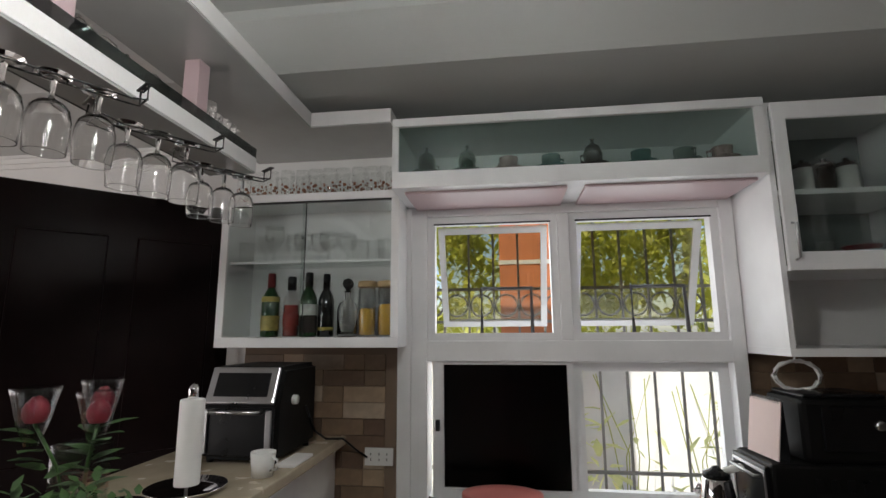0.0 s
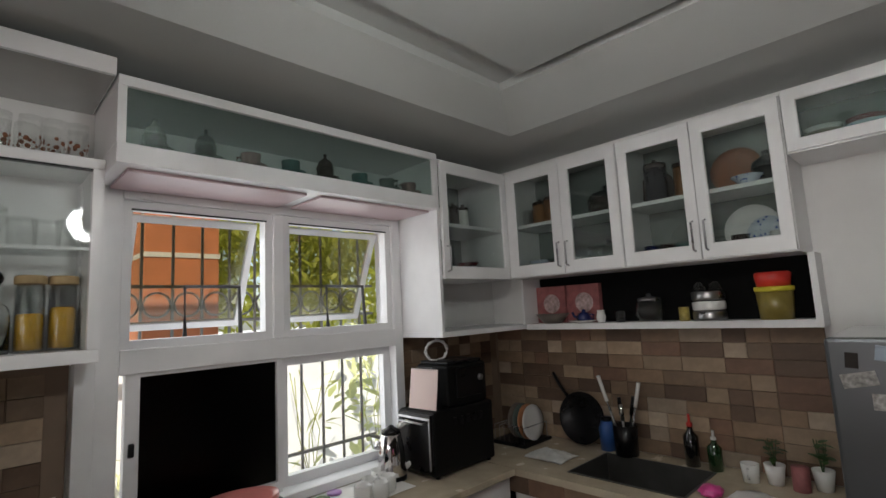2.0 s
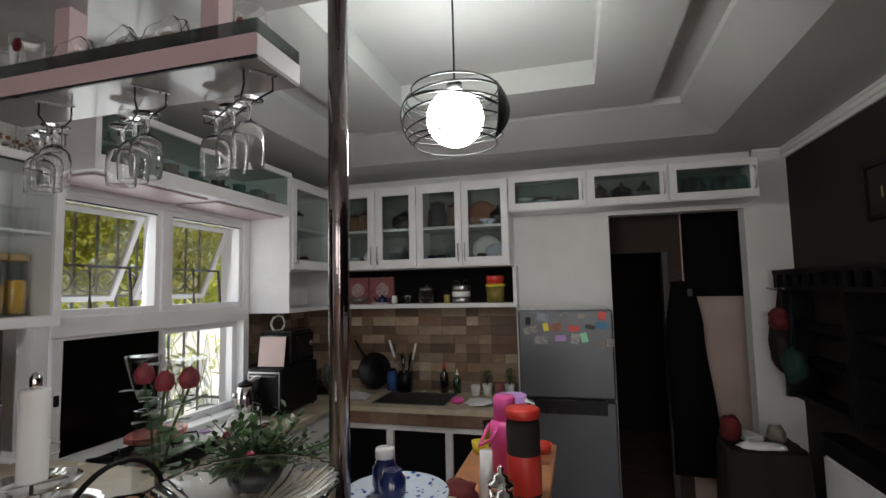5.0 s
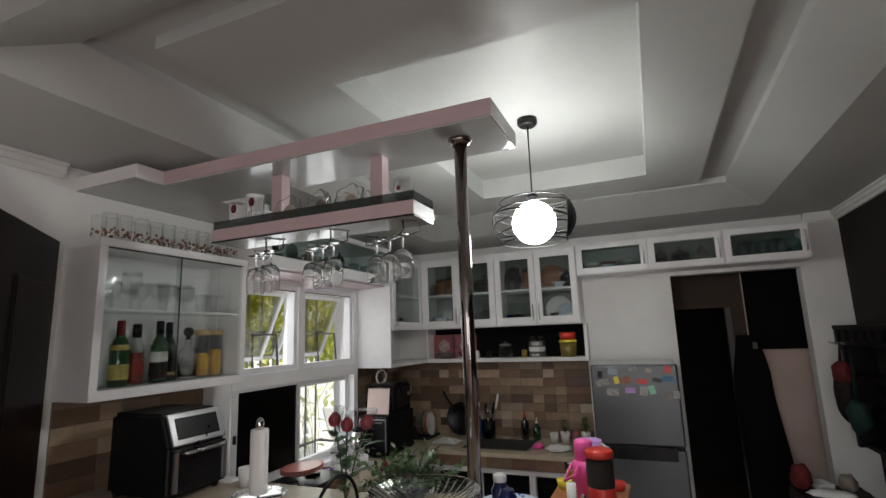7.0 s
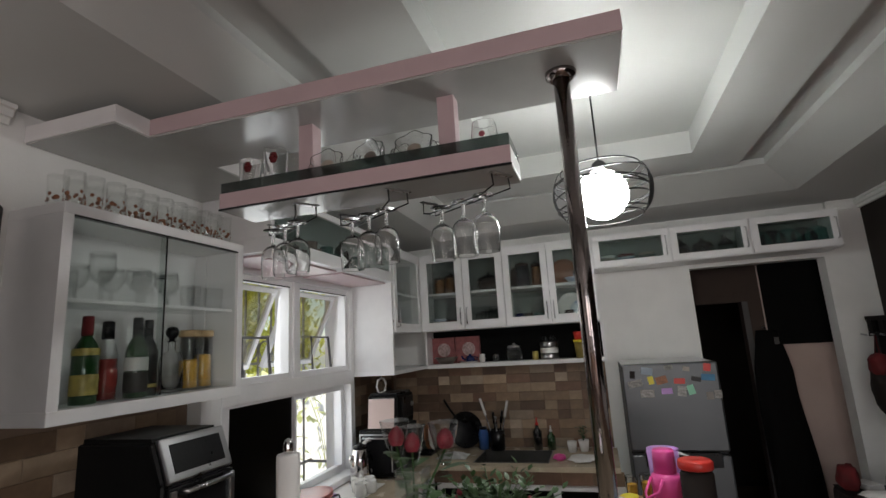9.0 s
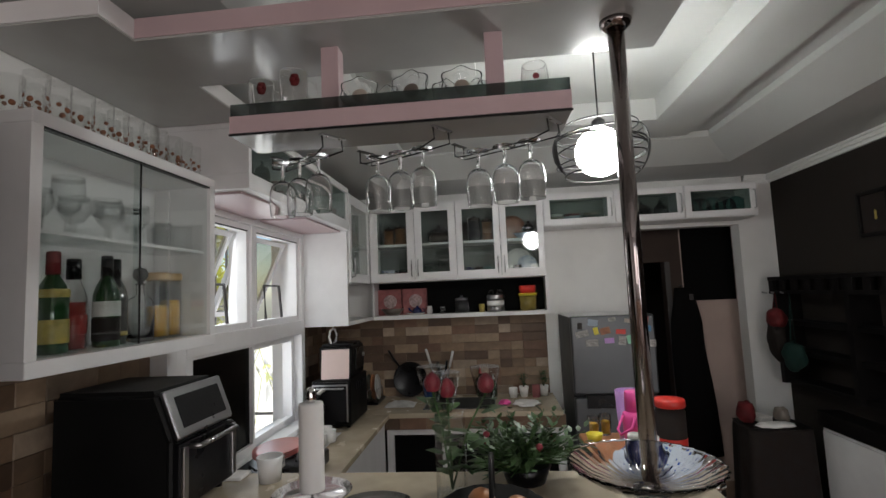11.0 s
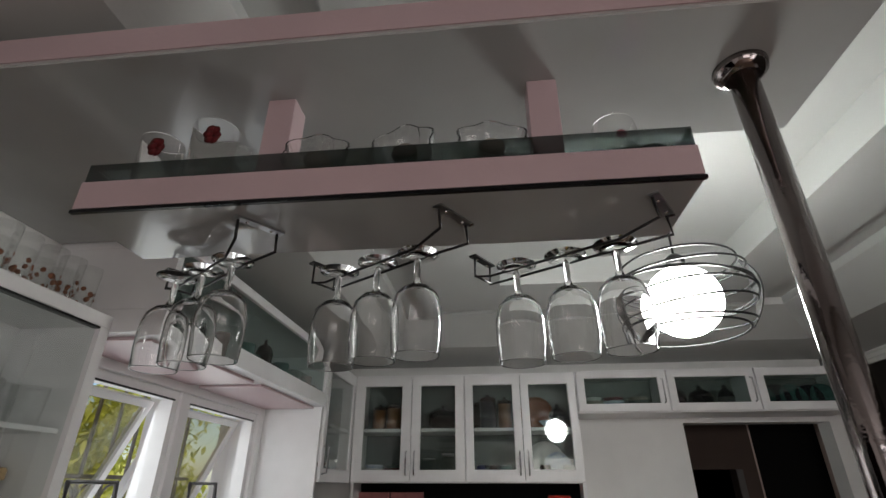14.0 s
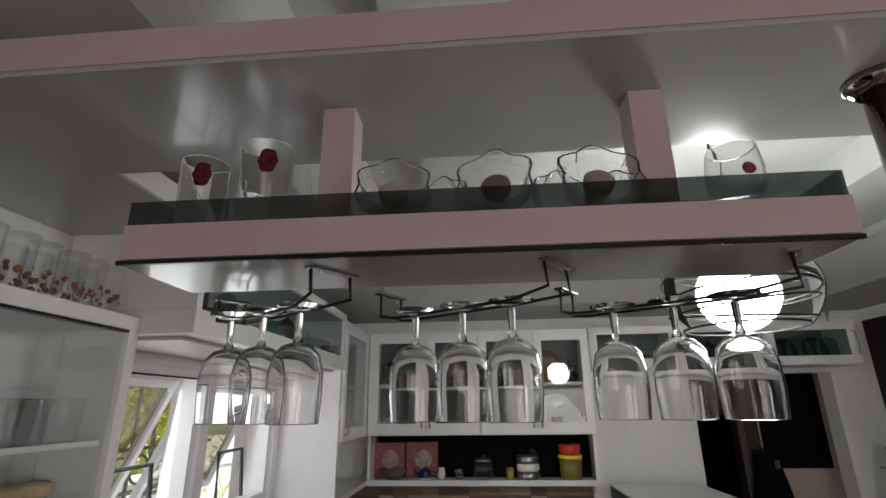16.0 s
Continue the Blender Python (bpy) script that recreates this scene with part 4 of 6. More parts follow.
def teacup(x, glaze, words, lid, turn):
    """A cup on a saucer, some with a domed lid."""
    c = thing("cup_and_saucer", (0, 0, 0), words, "cup", "cups in the display cabinet")
    part("saucer", lathe(B(), [(0.001, 0), (0.035, 0), (0.066, 0.014), (0.067, 0.017), (0.035, 0.005), (0.001, 0.005)], 26), glaze, c)
    part("cup_body", lathe(B(), [(0.001, 0.006), (0.022, 0.006), (0.036, 0.02), (0.041, 0.054), (0.038, 0.054), (0.032, 0.022), (0.001, 0.012)], 24), glaze, c)
    part("handle", tube(B(), [(0.037, 0, 0.046), (0.058, 0, 0.045), (0.056, 0, 0.026), (0.034, 0, 0.02)], 0.004, 8), glaze, c)
    if lid:
        part("lid", lathe(B(), [(0.039, 0.055), (0.030, 0.078), (0.010, 0.088), (0.006, 0.096), (0.009, 0.104), (0.001, 0.108)], 22), glaze, c, "domed lid")
    c.matrix_basis = at(x, 2.594, 2.3375, turn) @ Matrix.Diagonal((1.0, 1.0, 1.3, 1))


for x, glaze, words, lid, turn in ((-0.27, GREY_GLASS, "smoky glass cup and saucer with a glass lid", 1, 30), (-0.09, GREY_GLASS, "smoky glass cup and saucer with a domed glass lid", 1, 80), (0.09, ROSE_GLAZE, "rose printed tea cup on a saucer", 0, 140),
                                   (0.27, TEAL_GLAZE, "teal glazed tea cup on a saucer", 0, 20), (0.445, BROWN_GLAZE, "dark brown tea cup with a lid on a saucer", 2, 200), (0.64, TEAL_GLAZE, "teal glazed tea cup on a saucer", 0, 60), (0.81, GREY_GLAZE, "grey green tea cup on a saucer", 0, 300), (0.96, ROSE_GLAZE, "rose printed tea cup on a saucer", 0, 170)):
    teacup(x, glaze, words, lid, turn)

# ---- crockery in the wall cabinets ----


def stack(kind, x, y, z, k):
    rr = random.Random(k)
    if kind == "bowls":
        b = thing("bowl_stack", (x, y, z), "stack of bowls in the wall cabinet", "bowls", "bowls in the wall cabinets")
        for j in range(3):
            r = 0.075 - 0.004 * j
            part("bowl", lathe(B(), [(0.001, 0), (r * 0.5, 0), (r, 0.045), (r - 0.004, 0.045), (r * 0.5, 0.006), (0.001, 0.006)], 22, (x, y, z + 0.022 * j)), (GREY_GLAZE, DIM, PORCELAIN, WILLOW, RED_CLOTH)[(j + k) % 5], b)
    else:
        b = thing("drinking_glass", (x, y, z), "drinking glass kept in the wall cabinet", "glass", "glasses in the wall cabinets")
        part("tumbler_body", turned(tumbler_profile(0.032, rr.uniform(0.09, 0.13)), 18, (x, y, z)), CRYSTAL, b, "", True)


SPARKLE = paint("dark_sparkling_glaze", (0.05, 0.05, 0.06), 0.12, vary=0.8, scale=70)
CANE = paint("amber_canister", (0.24, 0.11, 0.045), 0.35, vary=0.3, scale=20)


def vessel(name, words, category, x, y, z, pieces):
    """A turned vessel of one or more turned pieces: (part name, profile, material, words)."""
    v = thing(name, (x, y, z), words, category, "crockery in the wall cabinets")
    for nm, profile, mat, txt in pieces:
        part(nm, lathe(B(), profile, 24, (x, y, z)), mat, v, txt, True)
    return v


def canister(x, y, z, r, h, mat, words):
    vessel("kitchen_canister", words, "canister", x, y, z, (("canister_body", [(0.001, 0), (r, 0), (r * 1.03, 0.006), (r, h * 0.84), (0.001, h * 0.84)], mat, ""), ("lid", [(r * 1.04, h * 0.845), (r * 1.04, h * 0.96), (0.012, h), (0.010, h + 0.016), (0.001, h + 0.018)], BROWN_GLAZE, "dark lid")))


def casserole(x, y, z, r, body, lid, words):
    vessel("casserole", words, "casserole", x, y, z, (("pot_body", [(0.001, 0), (r * 0.8, 0), (r, 0.03), (r, 0.085), (0.001, 0.085)], body, ""), ("lid", [(r * 1.03, 0.086), (r * 0.9, 0.115), (0.02, 0.140), (0.012, 0.146), (0.016, 0.163), (0.001, 0.168)], lid, "domed lid")))


def mug_row(x, y, z, mat, words):
    vessel("cabinet_mug", words, "mug", x, y, z, (("mug_body", [(0.001, 0), (0.034, 0), (0.040, 0.02), (0.036, 0.085), (0.033, 0.085), (0.034, 0.02), (0.001, 0.008)], mat, ""),))


def glass_jar(x, y, z, r, h):
    vessel("glass_storage_jar", "clear glass storage jar with a metal lid", "jar", x, y, z, (("jar_glass", [(0.001, 0), (r, 0), (r, h * 0.8), (r * 0.8, h * 0.88), (r * 0.76, h * 0.88), (r * 0.94, h * 0.78), (r * 0.94, 0.006), (0.001, 0.006)], CLEAR, ""), ("lid", [(r * 0.86, h * 0.885), (r * 0.86, h), (0.001, h)], STEEL, "metal lid")))


def leaning_plate(x, y, z, r, mat, words):
    v = thing("standing_plate", (x, y, z), words, "plate", "crockery in the wall cabinets")
    part("plate_disc", lathe(B(), [(0.001, 0), (r * 0.62, 0), (r, 0.012), (r, 0.016), (r * 0.62, 0.005), (0.001, 0.005)], 30, (0, 0, 0), Matrix.Translation((x, y, z + r * 0.992)) @ Matrix.Rotation(radians(-80), 4, "Y")), mat, v)


UP, LOW = 2.2105, 1.9055
# corner cabinet
for x, mat in ((1.30, PORCELAIN), (1.385, BROWN_GLAZE), (1.47, PORCELAIN)):
    canister(x, 2.68, 2.2005, 0.036, 0.15, mat, "small lidded jar in the corner cabinet")
for x in (1.25, 1.36, 1.55):
    stack("glass", x, 2.70, LOW, int(x * 100))
stack("bowls", 1.47, 2.66, LOW, 2)
# first door: amber canisters over low bowls
canister(1.83, 2.255, UP, 0.052, 0.17, CANE, "amber wooden canister with a dark lid")
canister(1.86, 2.365, UP, 0.047, 0.16, CANE, "amber wooden canister with a dark lid")
stack("glass", 1.80, 2.42, UP, 3)
for y, k in ((2.38, 1), (2.25, 3)):
    stack("bowls", 1.84, y, LOW, k)
# second door: a dark casserole over glassware
casserole(1.85, 1.915, UP, 0.10, BROWN_GLAZE, BLACK, "dark brown casserole with a black domed lid")
glass_jar(1.84, 1.88, LOW, 0.052, 0.16), glass_jar(1.86, 2.01, LOW, 0.048, 0.13)
stack("glass", 1.78, 1.95, LOW, 5)
# third door: a sparkling jar and a brown one over plates
canister(1.80, 1.605, UP, 0.055, 0.21, SPARKLE, "tall dark jar with a sparkling pattern")
canister(1.86, 1.49, UP, 0.045, 0.20, CANE, "tall brown wooden jar")
leaning_plate(1.95, 1.66, UP, 0.10, BROWN_GLAZE, "brown wooden plate leaning in the cabinet")
leaning_plate(1.93, 1.50, LOW, 0.105, CLEAR, "clear glass plate leaning in the cabinet")
for y, mat in ((1.66, COBALT), (1.58, BROWN_GLAZE), (1.50, TEAL_GLAZE)):
    mug_row(1.80, y, LOW, mat, "small dark glazed mug in the cabinet")
# fourth door: a leaning board, bowl and pot over standing plates
leaning_plate(1.95, 1.27, UP, 0.115, DECOR, "brown plate leaning at the back of the cabinet")
vessel("footed_bowl", "white patterned footed bowl in the cabinet", "bowl", 1.82, 1.20, UP, (("bowl", [(0.001, 0), (0.035, 0), (0.03, 0.012), (0.07, 0.05), (0.067, 0.05), (0.03, 0.018), (0.001, 0.016)], WILLOW, ""),))
casserole(1.88, 1.13, UP, 0.062, BLACK, BLACK, "small black pot with a lid")
leaning_plate(1.94, 1.23, LOW, 0.12, PORCELAIN, "white plate leaning at the back of the cabinet")
leaning_plate(1.90, 1.16, LOW, 0.085, WILLOW, "blue patterned plate leaning in the cabinet")
mug_row(1.79, 1.25, LOW, BROWN_GLAZE, "dark mug in front of the plates"), mug_row(1.80, 1.10, LOW, PORCELAIN, "white mug in front of the plates")
# low top cabinets
k = 50
for y in (0.90, 0.76, 0.60):
    stack("bowls", 1.82, y, 2.3125, k)
    k += 2
for y, r, mat in ((0.34, 0.055, BROWN_GLAZE), (0.19, 0.075, BLACK), (0.03, 0.05, STEEL)):
    casserole(1.83, y, 2.3125, r, mat, BLACK, "dark cooking pot with a lid in the top cabinet")
for y in (-0.20, -0.30, -0.40, -0.50, -0.59):
    leaning_plate(1.86, y, 2.3125, 0.085, SPARKLE if k % 2 else TEAL_GLAZE, "dark patterned plate leaning in the top cabinet")
    k += 1

# ---- open shelf ----
ZO = 1.6005
PINKBOX = paint("pink_box_print", (0.30, 0.10, 0.10), 0.6, vary=0.3, scale=20)
WILLOWP = paint("pale_print", (0.46, 0.34, 0.33), 0.6, vary=0.5, scale=45)
for y in (2.40, 2.17):
    b = thing("gift_box", (1.96, y, ZO), "pink cardboard box with a pale round print", "box", "pink boxes on the open shelf")
    part("carton", bx(1.945, 1.988, y - 0.11, y + 0.11, ZO, ZO + 0.23, bevel=0.003), PINKBOX, b)
    part("print", lathe(B(), [(0.001, 0), (0.06, 0), (0.058, 0.002), (0.001, 0.002)], 28, (0, 0, 0), Matrix.Translation((1.9448, y - 0.01, ZO + 0.12)) @ Matrix.Rotation(radians(-90), 4, "Y")), WILLOWP, b, "pale round print")
solo("dark_bowl", lathe(B(), [(0.001, 0), (0.055, 0), (0.105, 0.06), (0.100, 0.06), (0.052, 0.008), (0.001, 0.008)], 28, (1.90, 2.36, ZO)), DIM, "dark brown bowl on the open shelf", "bowl")
bird = thing("teapot", (1.895, 2.14, ZO), "small dark glazed teapot on the open shelf", "teapot")
part("pot_body", lathe(B(), [(0.001, 0), (0.03, 0), (0.045, 0.025), (0.035, 0.055), (0.012, 0.064), (0.012, 0.075), (0.001, 0.08)], 20, (1.895, 2.14, ZO)), COBALT, bird)
part("spout", tube(B(), [(1.895, 2.18, ZO + 0.025), (1.895, 2.205, ZO + 0.04), (1.895, 2.215, ZO + 0.062)], 0.008, 8), COBALT, bird)
part("handle", tube(B(), [(1.895, 2.10, ZO + 0.05), (1.895, 2.075, ZO + 0.045), (1.895, 2.08, ZO + 0.02), (1.895, 2.10, ZO + 0.018)], 0.005, 8), COBALT, bird)
solo("serving_plate", lathe(B(), [(0.001, 0), (0.05, 0), (0.085, 0.012), (0.085, 0.015), (0.05, 0.004), (0.001, 0.004)], 26, (1.90, 2.155, ZO)), PORCELAIN, "white serving dish on the open shelf", "dish")
solo("creamer", lathe(B(), [(0.001, 0), (0.02, 0), (0.028, 0.03), (0.02, 0.06), (0.024, 0.07), (0.02, 0.07), (0.015, 0.055), (0.001, 0.05)], 18, (1.895, 2.03, ZO)), PORCELAIN, "white porcelain creamer on the open shelf", "creamer")
solo("glass_cup", turned(tumbler_profile(0.028, 0.06), 18, (1.895, 1.91, ZO)), CRYSTAL, "small clear glass cup on the open shelf", "cup", smooth=True)
sj = thing("sugar_bowl", (1.895, 1.745, ZO), "cut-glass sugar bowl with lid", "sugar bowl")
part("bowl", lathe(B(), [(0.001, 0), (0.05, 0), (0.072, 0.04), (0.068, 0.098), (0.055, 0.11), (0.001, 0.11)], 22, (1.895, 1.745, ZO), scallop=0.03, lobes=11), CLEAR, sj)
part("lid", lathe(B(), [(0.06, 0.111), (0.054, 0.126), (0.012, 0.134), (0.012, 0.148), (0.001, 0.15)], 22, (1.895, 1.745, ZO)), STEEL, sj, "metal lid")
solo("spice_tin", lathe(B(), [(0.001, 0), (0.024, 0), (0.025, 0.005), (0.025, 0.07), (0.001, 0.07)], 18, (1.895, 1.57, ZO)), GOLD, "small gold spice tin on the open shelf", "tin")
cr = thing("tiered_canisters", (1.9, 1.45, ZO), "stacked silver canisters with glass domes", "canister")
for j in range(3):
    part("canister", lathe(B(), [(0.001, 0.002), (0.072, 0.002), (0.076, 0.012), (0.076, 0.040), (0.070, 0.046), (0.001, 0.046)], 26, (1.9, 1.45, ZO + 0.049 * j)), (STEEL, PORCELAIN, STEEL)[j], cr)
for dy in (-0.036, 0.036):
    part("dome", lathe(B(), [(0.030, 0.149), (0.030, 0.168), (0.016, 0.188), (0.001, 0.190)], 16, (1.9, 1.45 + dy, ZO)), CLEAR, cr)
OLIVE_TUB = paint("olive_amber_plastic", (0.26, 0.20, 0.05), 0.3, vary=0.25, scale=18)
rc = thing("lidded_tub", (1.9, 1.17, ZO), "translucent amber tub with a red lid and yellow rim", "container")
part("tub", lathe(B(), [(0.001, 0), (0.066, 0), (0.074, 0.125), (0.001, 0.125)], 24, (1.9, 1.17, ZO)), OLIVE_TUB, rc)
part("rim", lathe(B(), [(0.076, 0.126), (0.079, 0.130), (0.079, 0.148), (0.001, 0.148)], 24, (1.9, 1.17, ZO)), YELLOW, rc, "yellow rim")
part("lid", lathe(B(), [(0.066, 0.149), (0.074, 0.205), (0.066, 0.214), (0.001, 0.214)], 24, (1.9, 1.17, ZO)), RED_PL, rc, "red lid")

# ---- counter by the sink ----
ZC = 0.8805
# dark base colour holds the shade of the deep basin
SINK_STEEL = paint("shaded_basin_steel", (0.055, 0.053, 0.05), 0.35, vary=0.35, scale=9)
sink = thing("kitchen_sink", (1.66, 1.77, 0.70), "stainless steel sink let into the counter, basin shade in its colour", "sink")
part("basin", box(B(), 1.47, 1.86, 1.50, 2.05, 0.70, 0.706), SINK_STEEL, sink)
for b in ((1.462, 1.47, 1.492, 2.058, 0.70, 0.884), (1.86, 1.868, 1.492, 2.058, 0.70, 0.884), (1.47, 1.86, 1.492, 1.50, 0.70, 0.884), (1.47, 1.86, 2.05, 2.058, 0.70, 0.884)):
    part("basin_wall", bx(*b), SINK_STEEL, sink)
part("drain", lathe(B(), [(0.001, 0.7065), (0.035, 0.7065), (0.038, 0.709), (0.03, 0.709), (0.001, 0.7075)], 20, (1.66, 1.77, 0)), CHROME, sink)

oven = thing("countertop_oven", (1.2, 2.62, ZC), "black countertop oven beside the window, door towards it", "oven")
part("body", bx(0.965, 1.42, 2.485, 2.76, ZC + 0.012, 1.205, bevel=0.012), BLACK_MATTE, oven)
od = part("door", bx(0.948, 0.965, 2.495, 2.75, ZC + 0.03, 1.195, bevel=0.005), BLACK, oven, "glossy black glass door")
for b in ((2.497, 2.507, 0.93, 1.18), (2.738, 2.748, 0.93, 1.18), (2.507, 2.738, 1.168, 1.18)):
    part("door_trim", bx(0.944, 0.949, *b, bevel=0.0015), STEEL, od, "thin steel trim")
part("handle", tube(B(), [(0.948, 2.53, 1.155), (0.925, 2.53, 1.155), (0.925, 2.715, 1.155), (0.948, 2.715, 1.155)], 0.006, 8), STEEL, od)
for k in range(5):
    part("side_vent", bx(1.10 + 0.05 * k, 1.125 + 0.05 * k, 2.481, 2.486, 1.12, 1.16, bevel=0.001), BLACK, oven, "dark vent slot")
for dx in (1.0, 1.39):
    for dy in (2.51, 2.73):
        part("foot", lathe(B(), [(0.012, 0), (0.012, 0.012)], 10, (dx, dy, ZC)), BLACK, oven)
ck = thing("coffee_maker", (1.25, 2.63, 1.2055), "black boxy coffee maker on top of the oven", "coffee maker")
part("housing", bx(1.09, 1.40, 2.50, 2.75, 1.2055, 1.425, bevel=0.018), BLACK_MATTE, ck)
part("lid", bx(1.11, 1.38, 2.515, 2.735, 1.425, 1.44, bevel=0.006), BLACK, ck)
part("front_panel", bx(1.15, 1.37, 2.490, 2.50, 1.25, 1.40, bevel=0.004), BLACK, ck)
part("knob", lathe(B(), [(0.018, 0), (0.016, 0.012), (0.001, 0.012)], 16, (0, 0, 0), Matrix.Translation((1.33, 2.490, 1.34)) @ Matrix.Rotation(radians(90), 4, "X")), STEEL, ck)
m = Matrix.Translation((0.995, 2.60, 1.2055)) @ Matrix.Rotation(radians(-86), 4, "Z")
cal = thing("desk_calendar", (0.995, 2.60, 1.2055), "pale pink spiral desk calendar standing on the oven", "calendar")
part("sheet", bx(-0.098, 0.098, -0.004, 0.0, 0.004, 0.208, m=m @ Matrix.Rotation(radians(-8), 4, "X")), paint("pinkish_sheet", (0.78, 0.62, 0.58), 0.8, vary=0.05), cal)
part("back_leaf", bx(-0.098, 0.098, 0.0, 0.004, 0.0, 0.208, m=m @ Matrix.Translation((0, 0.036, 0)) @ Matrix.Rotation(radians(2), 4, "X")), BLACK, cal, "dark cardboard stand")
for j in range(12):
    part("spiral_ring", tube(B(), [m @ Vector((-0.088 + 0.016 * j, 0.029 + 0.009 * math.cos(a), 0.207 + 0.009 * math.sin(a))) for a in [2 * math.pi * q / 8 for q in range(8)]], 0.0015, 5, True), STEEL, cal)
bm = tube(B(), [(1.18 + (0.084 + 0.006 * math.sin(j)) * math.cos(j * 0.45), 2.665 + 0.003 * (j % 4), 1.492 + (0.056 + 0.005 * math.cos(2 * j)) * math.sin(j * 0.45)) for j in range(56)], 0.005, 6)
tube(bm, [(1.18, 2.668, 1.538), (1.176, 2.668, 1.555), (1.18, 2.668, 1.571)], 0.003, 6)
solo("cable_coil", bm, PORCELAIN, "white cable coil hanging under the wall cabinet", "cable")

ket = thing("electric_kettle", (0.86, 2.70, ZC), "chrome electric kettle with a white handle", "kettle")
part("base_plate", lathe(B(), [(0.001, 0), (0.075, 0), (0.075, 0.018), (0.001, 0.018)], 26, (0.86, 2.70, ZC)), BLACK, ket)
part("kettle_body", lathe(B(), [(0.001, 0.019), (0.072, 0.019), (0.074, 0.03), (0.066, 0.14), (0.052, 0.215), (0.048, 0.222), (0.001, 0.222)], 28, (0.86, 2.70, ZC)), CHROME, ket)
part("lid", lathe(B(), [(0.05, 0.223), (0.048, 0.24), (0.02, 0.252), (0.012, 0.262), (0.001, 0.264)], 24, (0.86, 2.70, ZC)), BLACK, ket)
part("handle", tube(B(), [(0.885, 2.69, ZC + 0.245), (0.940, 2.672, ZC + 0.268), (0.975, 2.660, ZC + 0.25), (0.993, 2.654, ZC + 0.19), (0.985, 2.657, ZC + 0.12), (0.955, 2.667, ZC + 0.06), (0.915, 2.68, ZC + 0.04)], 0.014, 10), PORCELAIN, ket, "white plastic handle")
part("spout", lathe(B(), [(0.02, 0), (0.012, 0.04)], 12, (0, 0, 0), Matrix.Translation((0.815, 2.74, ZC + 0.18)) @ Matrix.Rotation(radians(40), 4, "Y") @ Matrix.Rotation(radians(180), 4, "X")), CHROME, ket)

# things on the counter below the window
PX, PZ = 0.03, ZC + 0.126
PINK_RIM = paint("pink_rim", (0.72, 0.24, 0.21), 0.3, vary=0.1)
hob = thing("table_stove", (PX, 2.56, ZC), "low black two-burner table stove on the window counter", "stove")
part("stove_body", bx(PX - 0.36, PX + 0.24, 2.40, 2.76, ZC + 0.012, ZC + 0.085, bevel=0.01), BLACK, hob)
for dx in (-0.22, 0.10):
    part("burner", lathe(B(), [(0.05, 0.0855), (0.05, 0.098), (0.03, 0.102), (0.001, 0.102)], 22, (PX + dx, 2.58, ZC)), BLACK_METAL, hob)
    for k in range(4):
        a = math.pi * k / 2 + 0.78
        part("pan_support", tube(B(), [(PX + dx + 0.12 * math.cos(a), 2.58 + 0.12 * math.sin(a), ZC + 0.086), (PX + dx + 0.11 * math.cos(a), 2.58 + 0.11 * math.sin(a), PZ - 0.006), (PX + dx + 0.02 * math.cos(a), 2.58 + 0.02 * math.sin(a), PZ - 0.006)], 0.005, 6), BLACK_METAL, hob)
for dx in (-0.33, 0.21):
    for dy in (2.43, 2.73):
        part("foot", lathe(B(), [(0.014, 0), (0.014, 0.013)], 10, (PX + dx, dy, ZC)), BLACK, hob)
for k in range(3):
    z = PZ + 0.010 * k
    pp = thing("pink_rimmed_platter", (PX, 2.58, z), "white oval platter with a pink rim in a stack", "platter", "stacked platters on the stove")
    part("platter", lathe(B(), [(0.001, 0.0), (0.11, 0.0), (0.125, 0.012), (0.123, 0.015), (0.108, 0.005), (0.001, 0.005)], 40, (PX, 2.58, z), Matrix.Diagonal((1.0, 0.72, 1, 1))), PORCELAIN, pp)
    part("rim", lathe(B(), [(0.126, 0.012), (0.158, 0.019), (0.157, 0.022), (0.124, 0.016)], 40, (PX, 2.58, z), Matrix.Diagonal((1.0, 0.72, 1, 1))), PINK_RIM, pp, "pink rim")
solo("paper_sheet", bx(0.30, 0.86, 2.52, 2.80, ZC, ZC + 0.003), PAPER, "white paper spread on the counter", "paper")
for k, (x, y, mt, lb) in enumerate(((0.40, 2.66, YELLOW, "yellow"), (0.47, 2.72, LEAF, "green"), (0.55, 2.75, LILAC, "lilac"), (0.45, 2.60, LEAF, "green"), (0.36, 2.74, PINK, "pink"))):
    solo("jar_lid", lathe(B(), [(0.001, 0), (0.035, 0), (0.036, 0.004), (0.034, 0.010), (0.001, 0.010)], 20, (x, y, ZC + 0.0035)), mt, lb + " plastic jar lid lying on paper", "lid", "jar lids on the counter")
mug = thing("white_mug", (0, 0, 0), "white porcelain mug on the window counter", "mug", "mugs on the window counter")
part("mug_body", lathe(B(), [(0.001, 0), (0.034, 0), (0.038, 0.006), (0.038, 0.07), (0.035, 0.07), (0.034, 0.008), (0.001, 0.007)], 22), PORCELAIN, mug)
part("handle", tube(B(), [(0.037, 0, 0.058), (0.058, 0, 0.055), (0.058, 0, 0.022), (0.037, 0, 0.018)], 0.005, 8), PORCELAIN, mug)
for k, (x, y, s) in enumerate(((0.66, 2.62, 0), (0.74, 2.58, 80), (0.66, 2.53, 150), (0.76, 2.68, 220), (0.58, 2.56, 60))):
    if k == 0:
        mug.matrix_basis = at(x, y, ZC + 0.0035, s)
    else:
        copy_thing(mug, at(x, y, ZC + 0.0035, s))

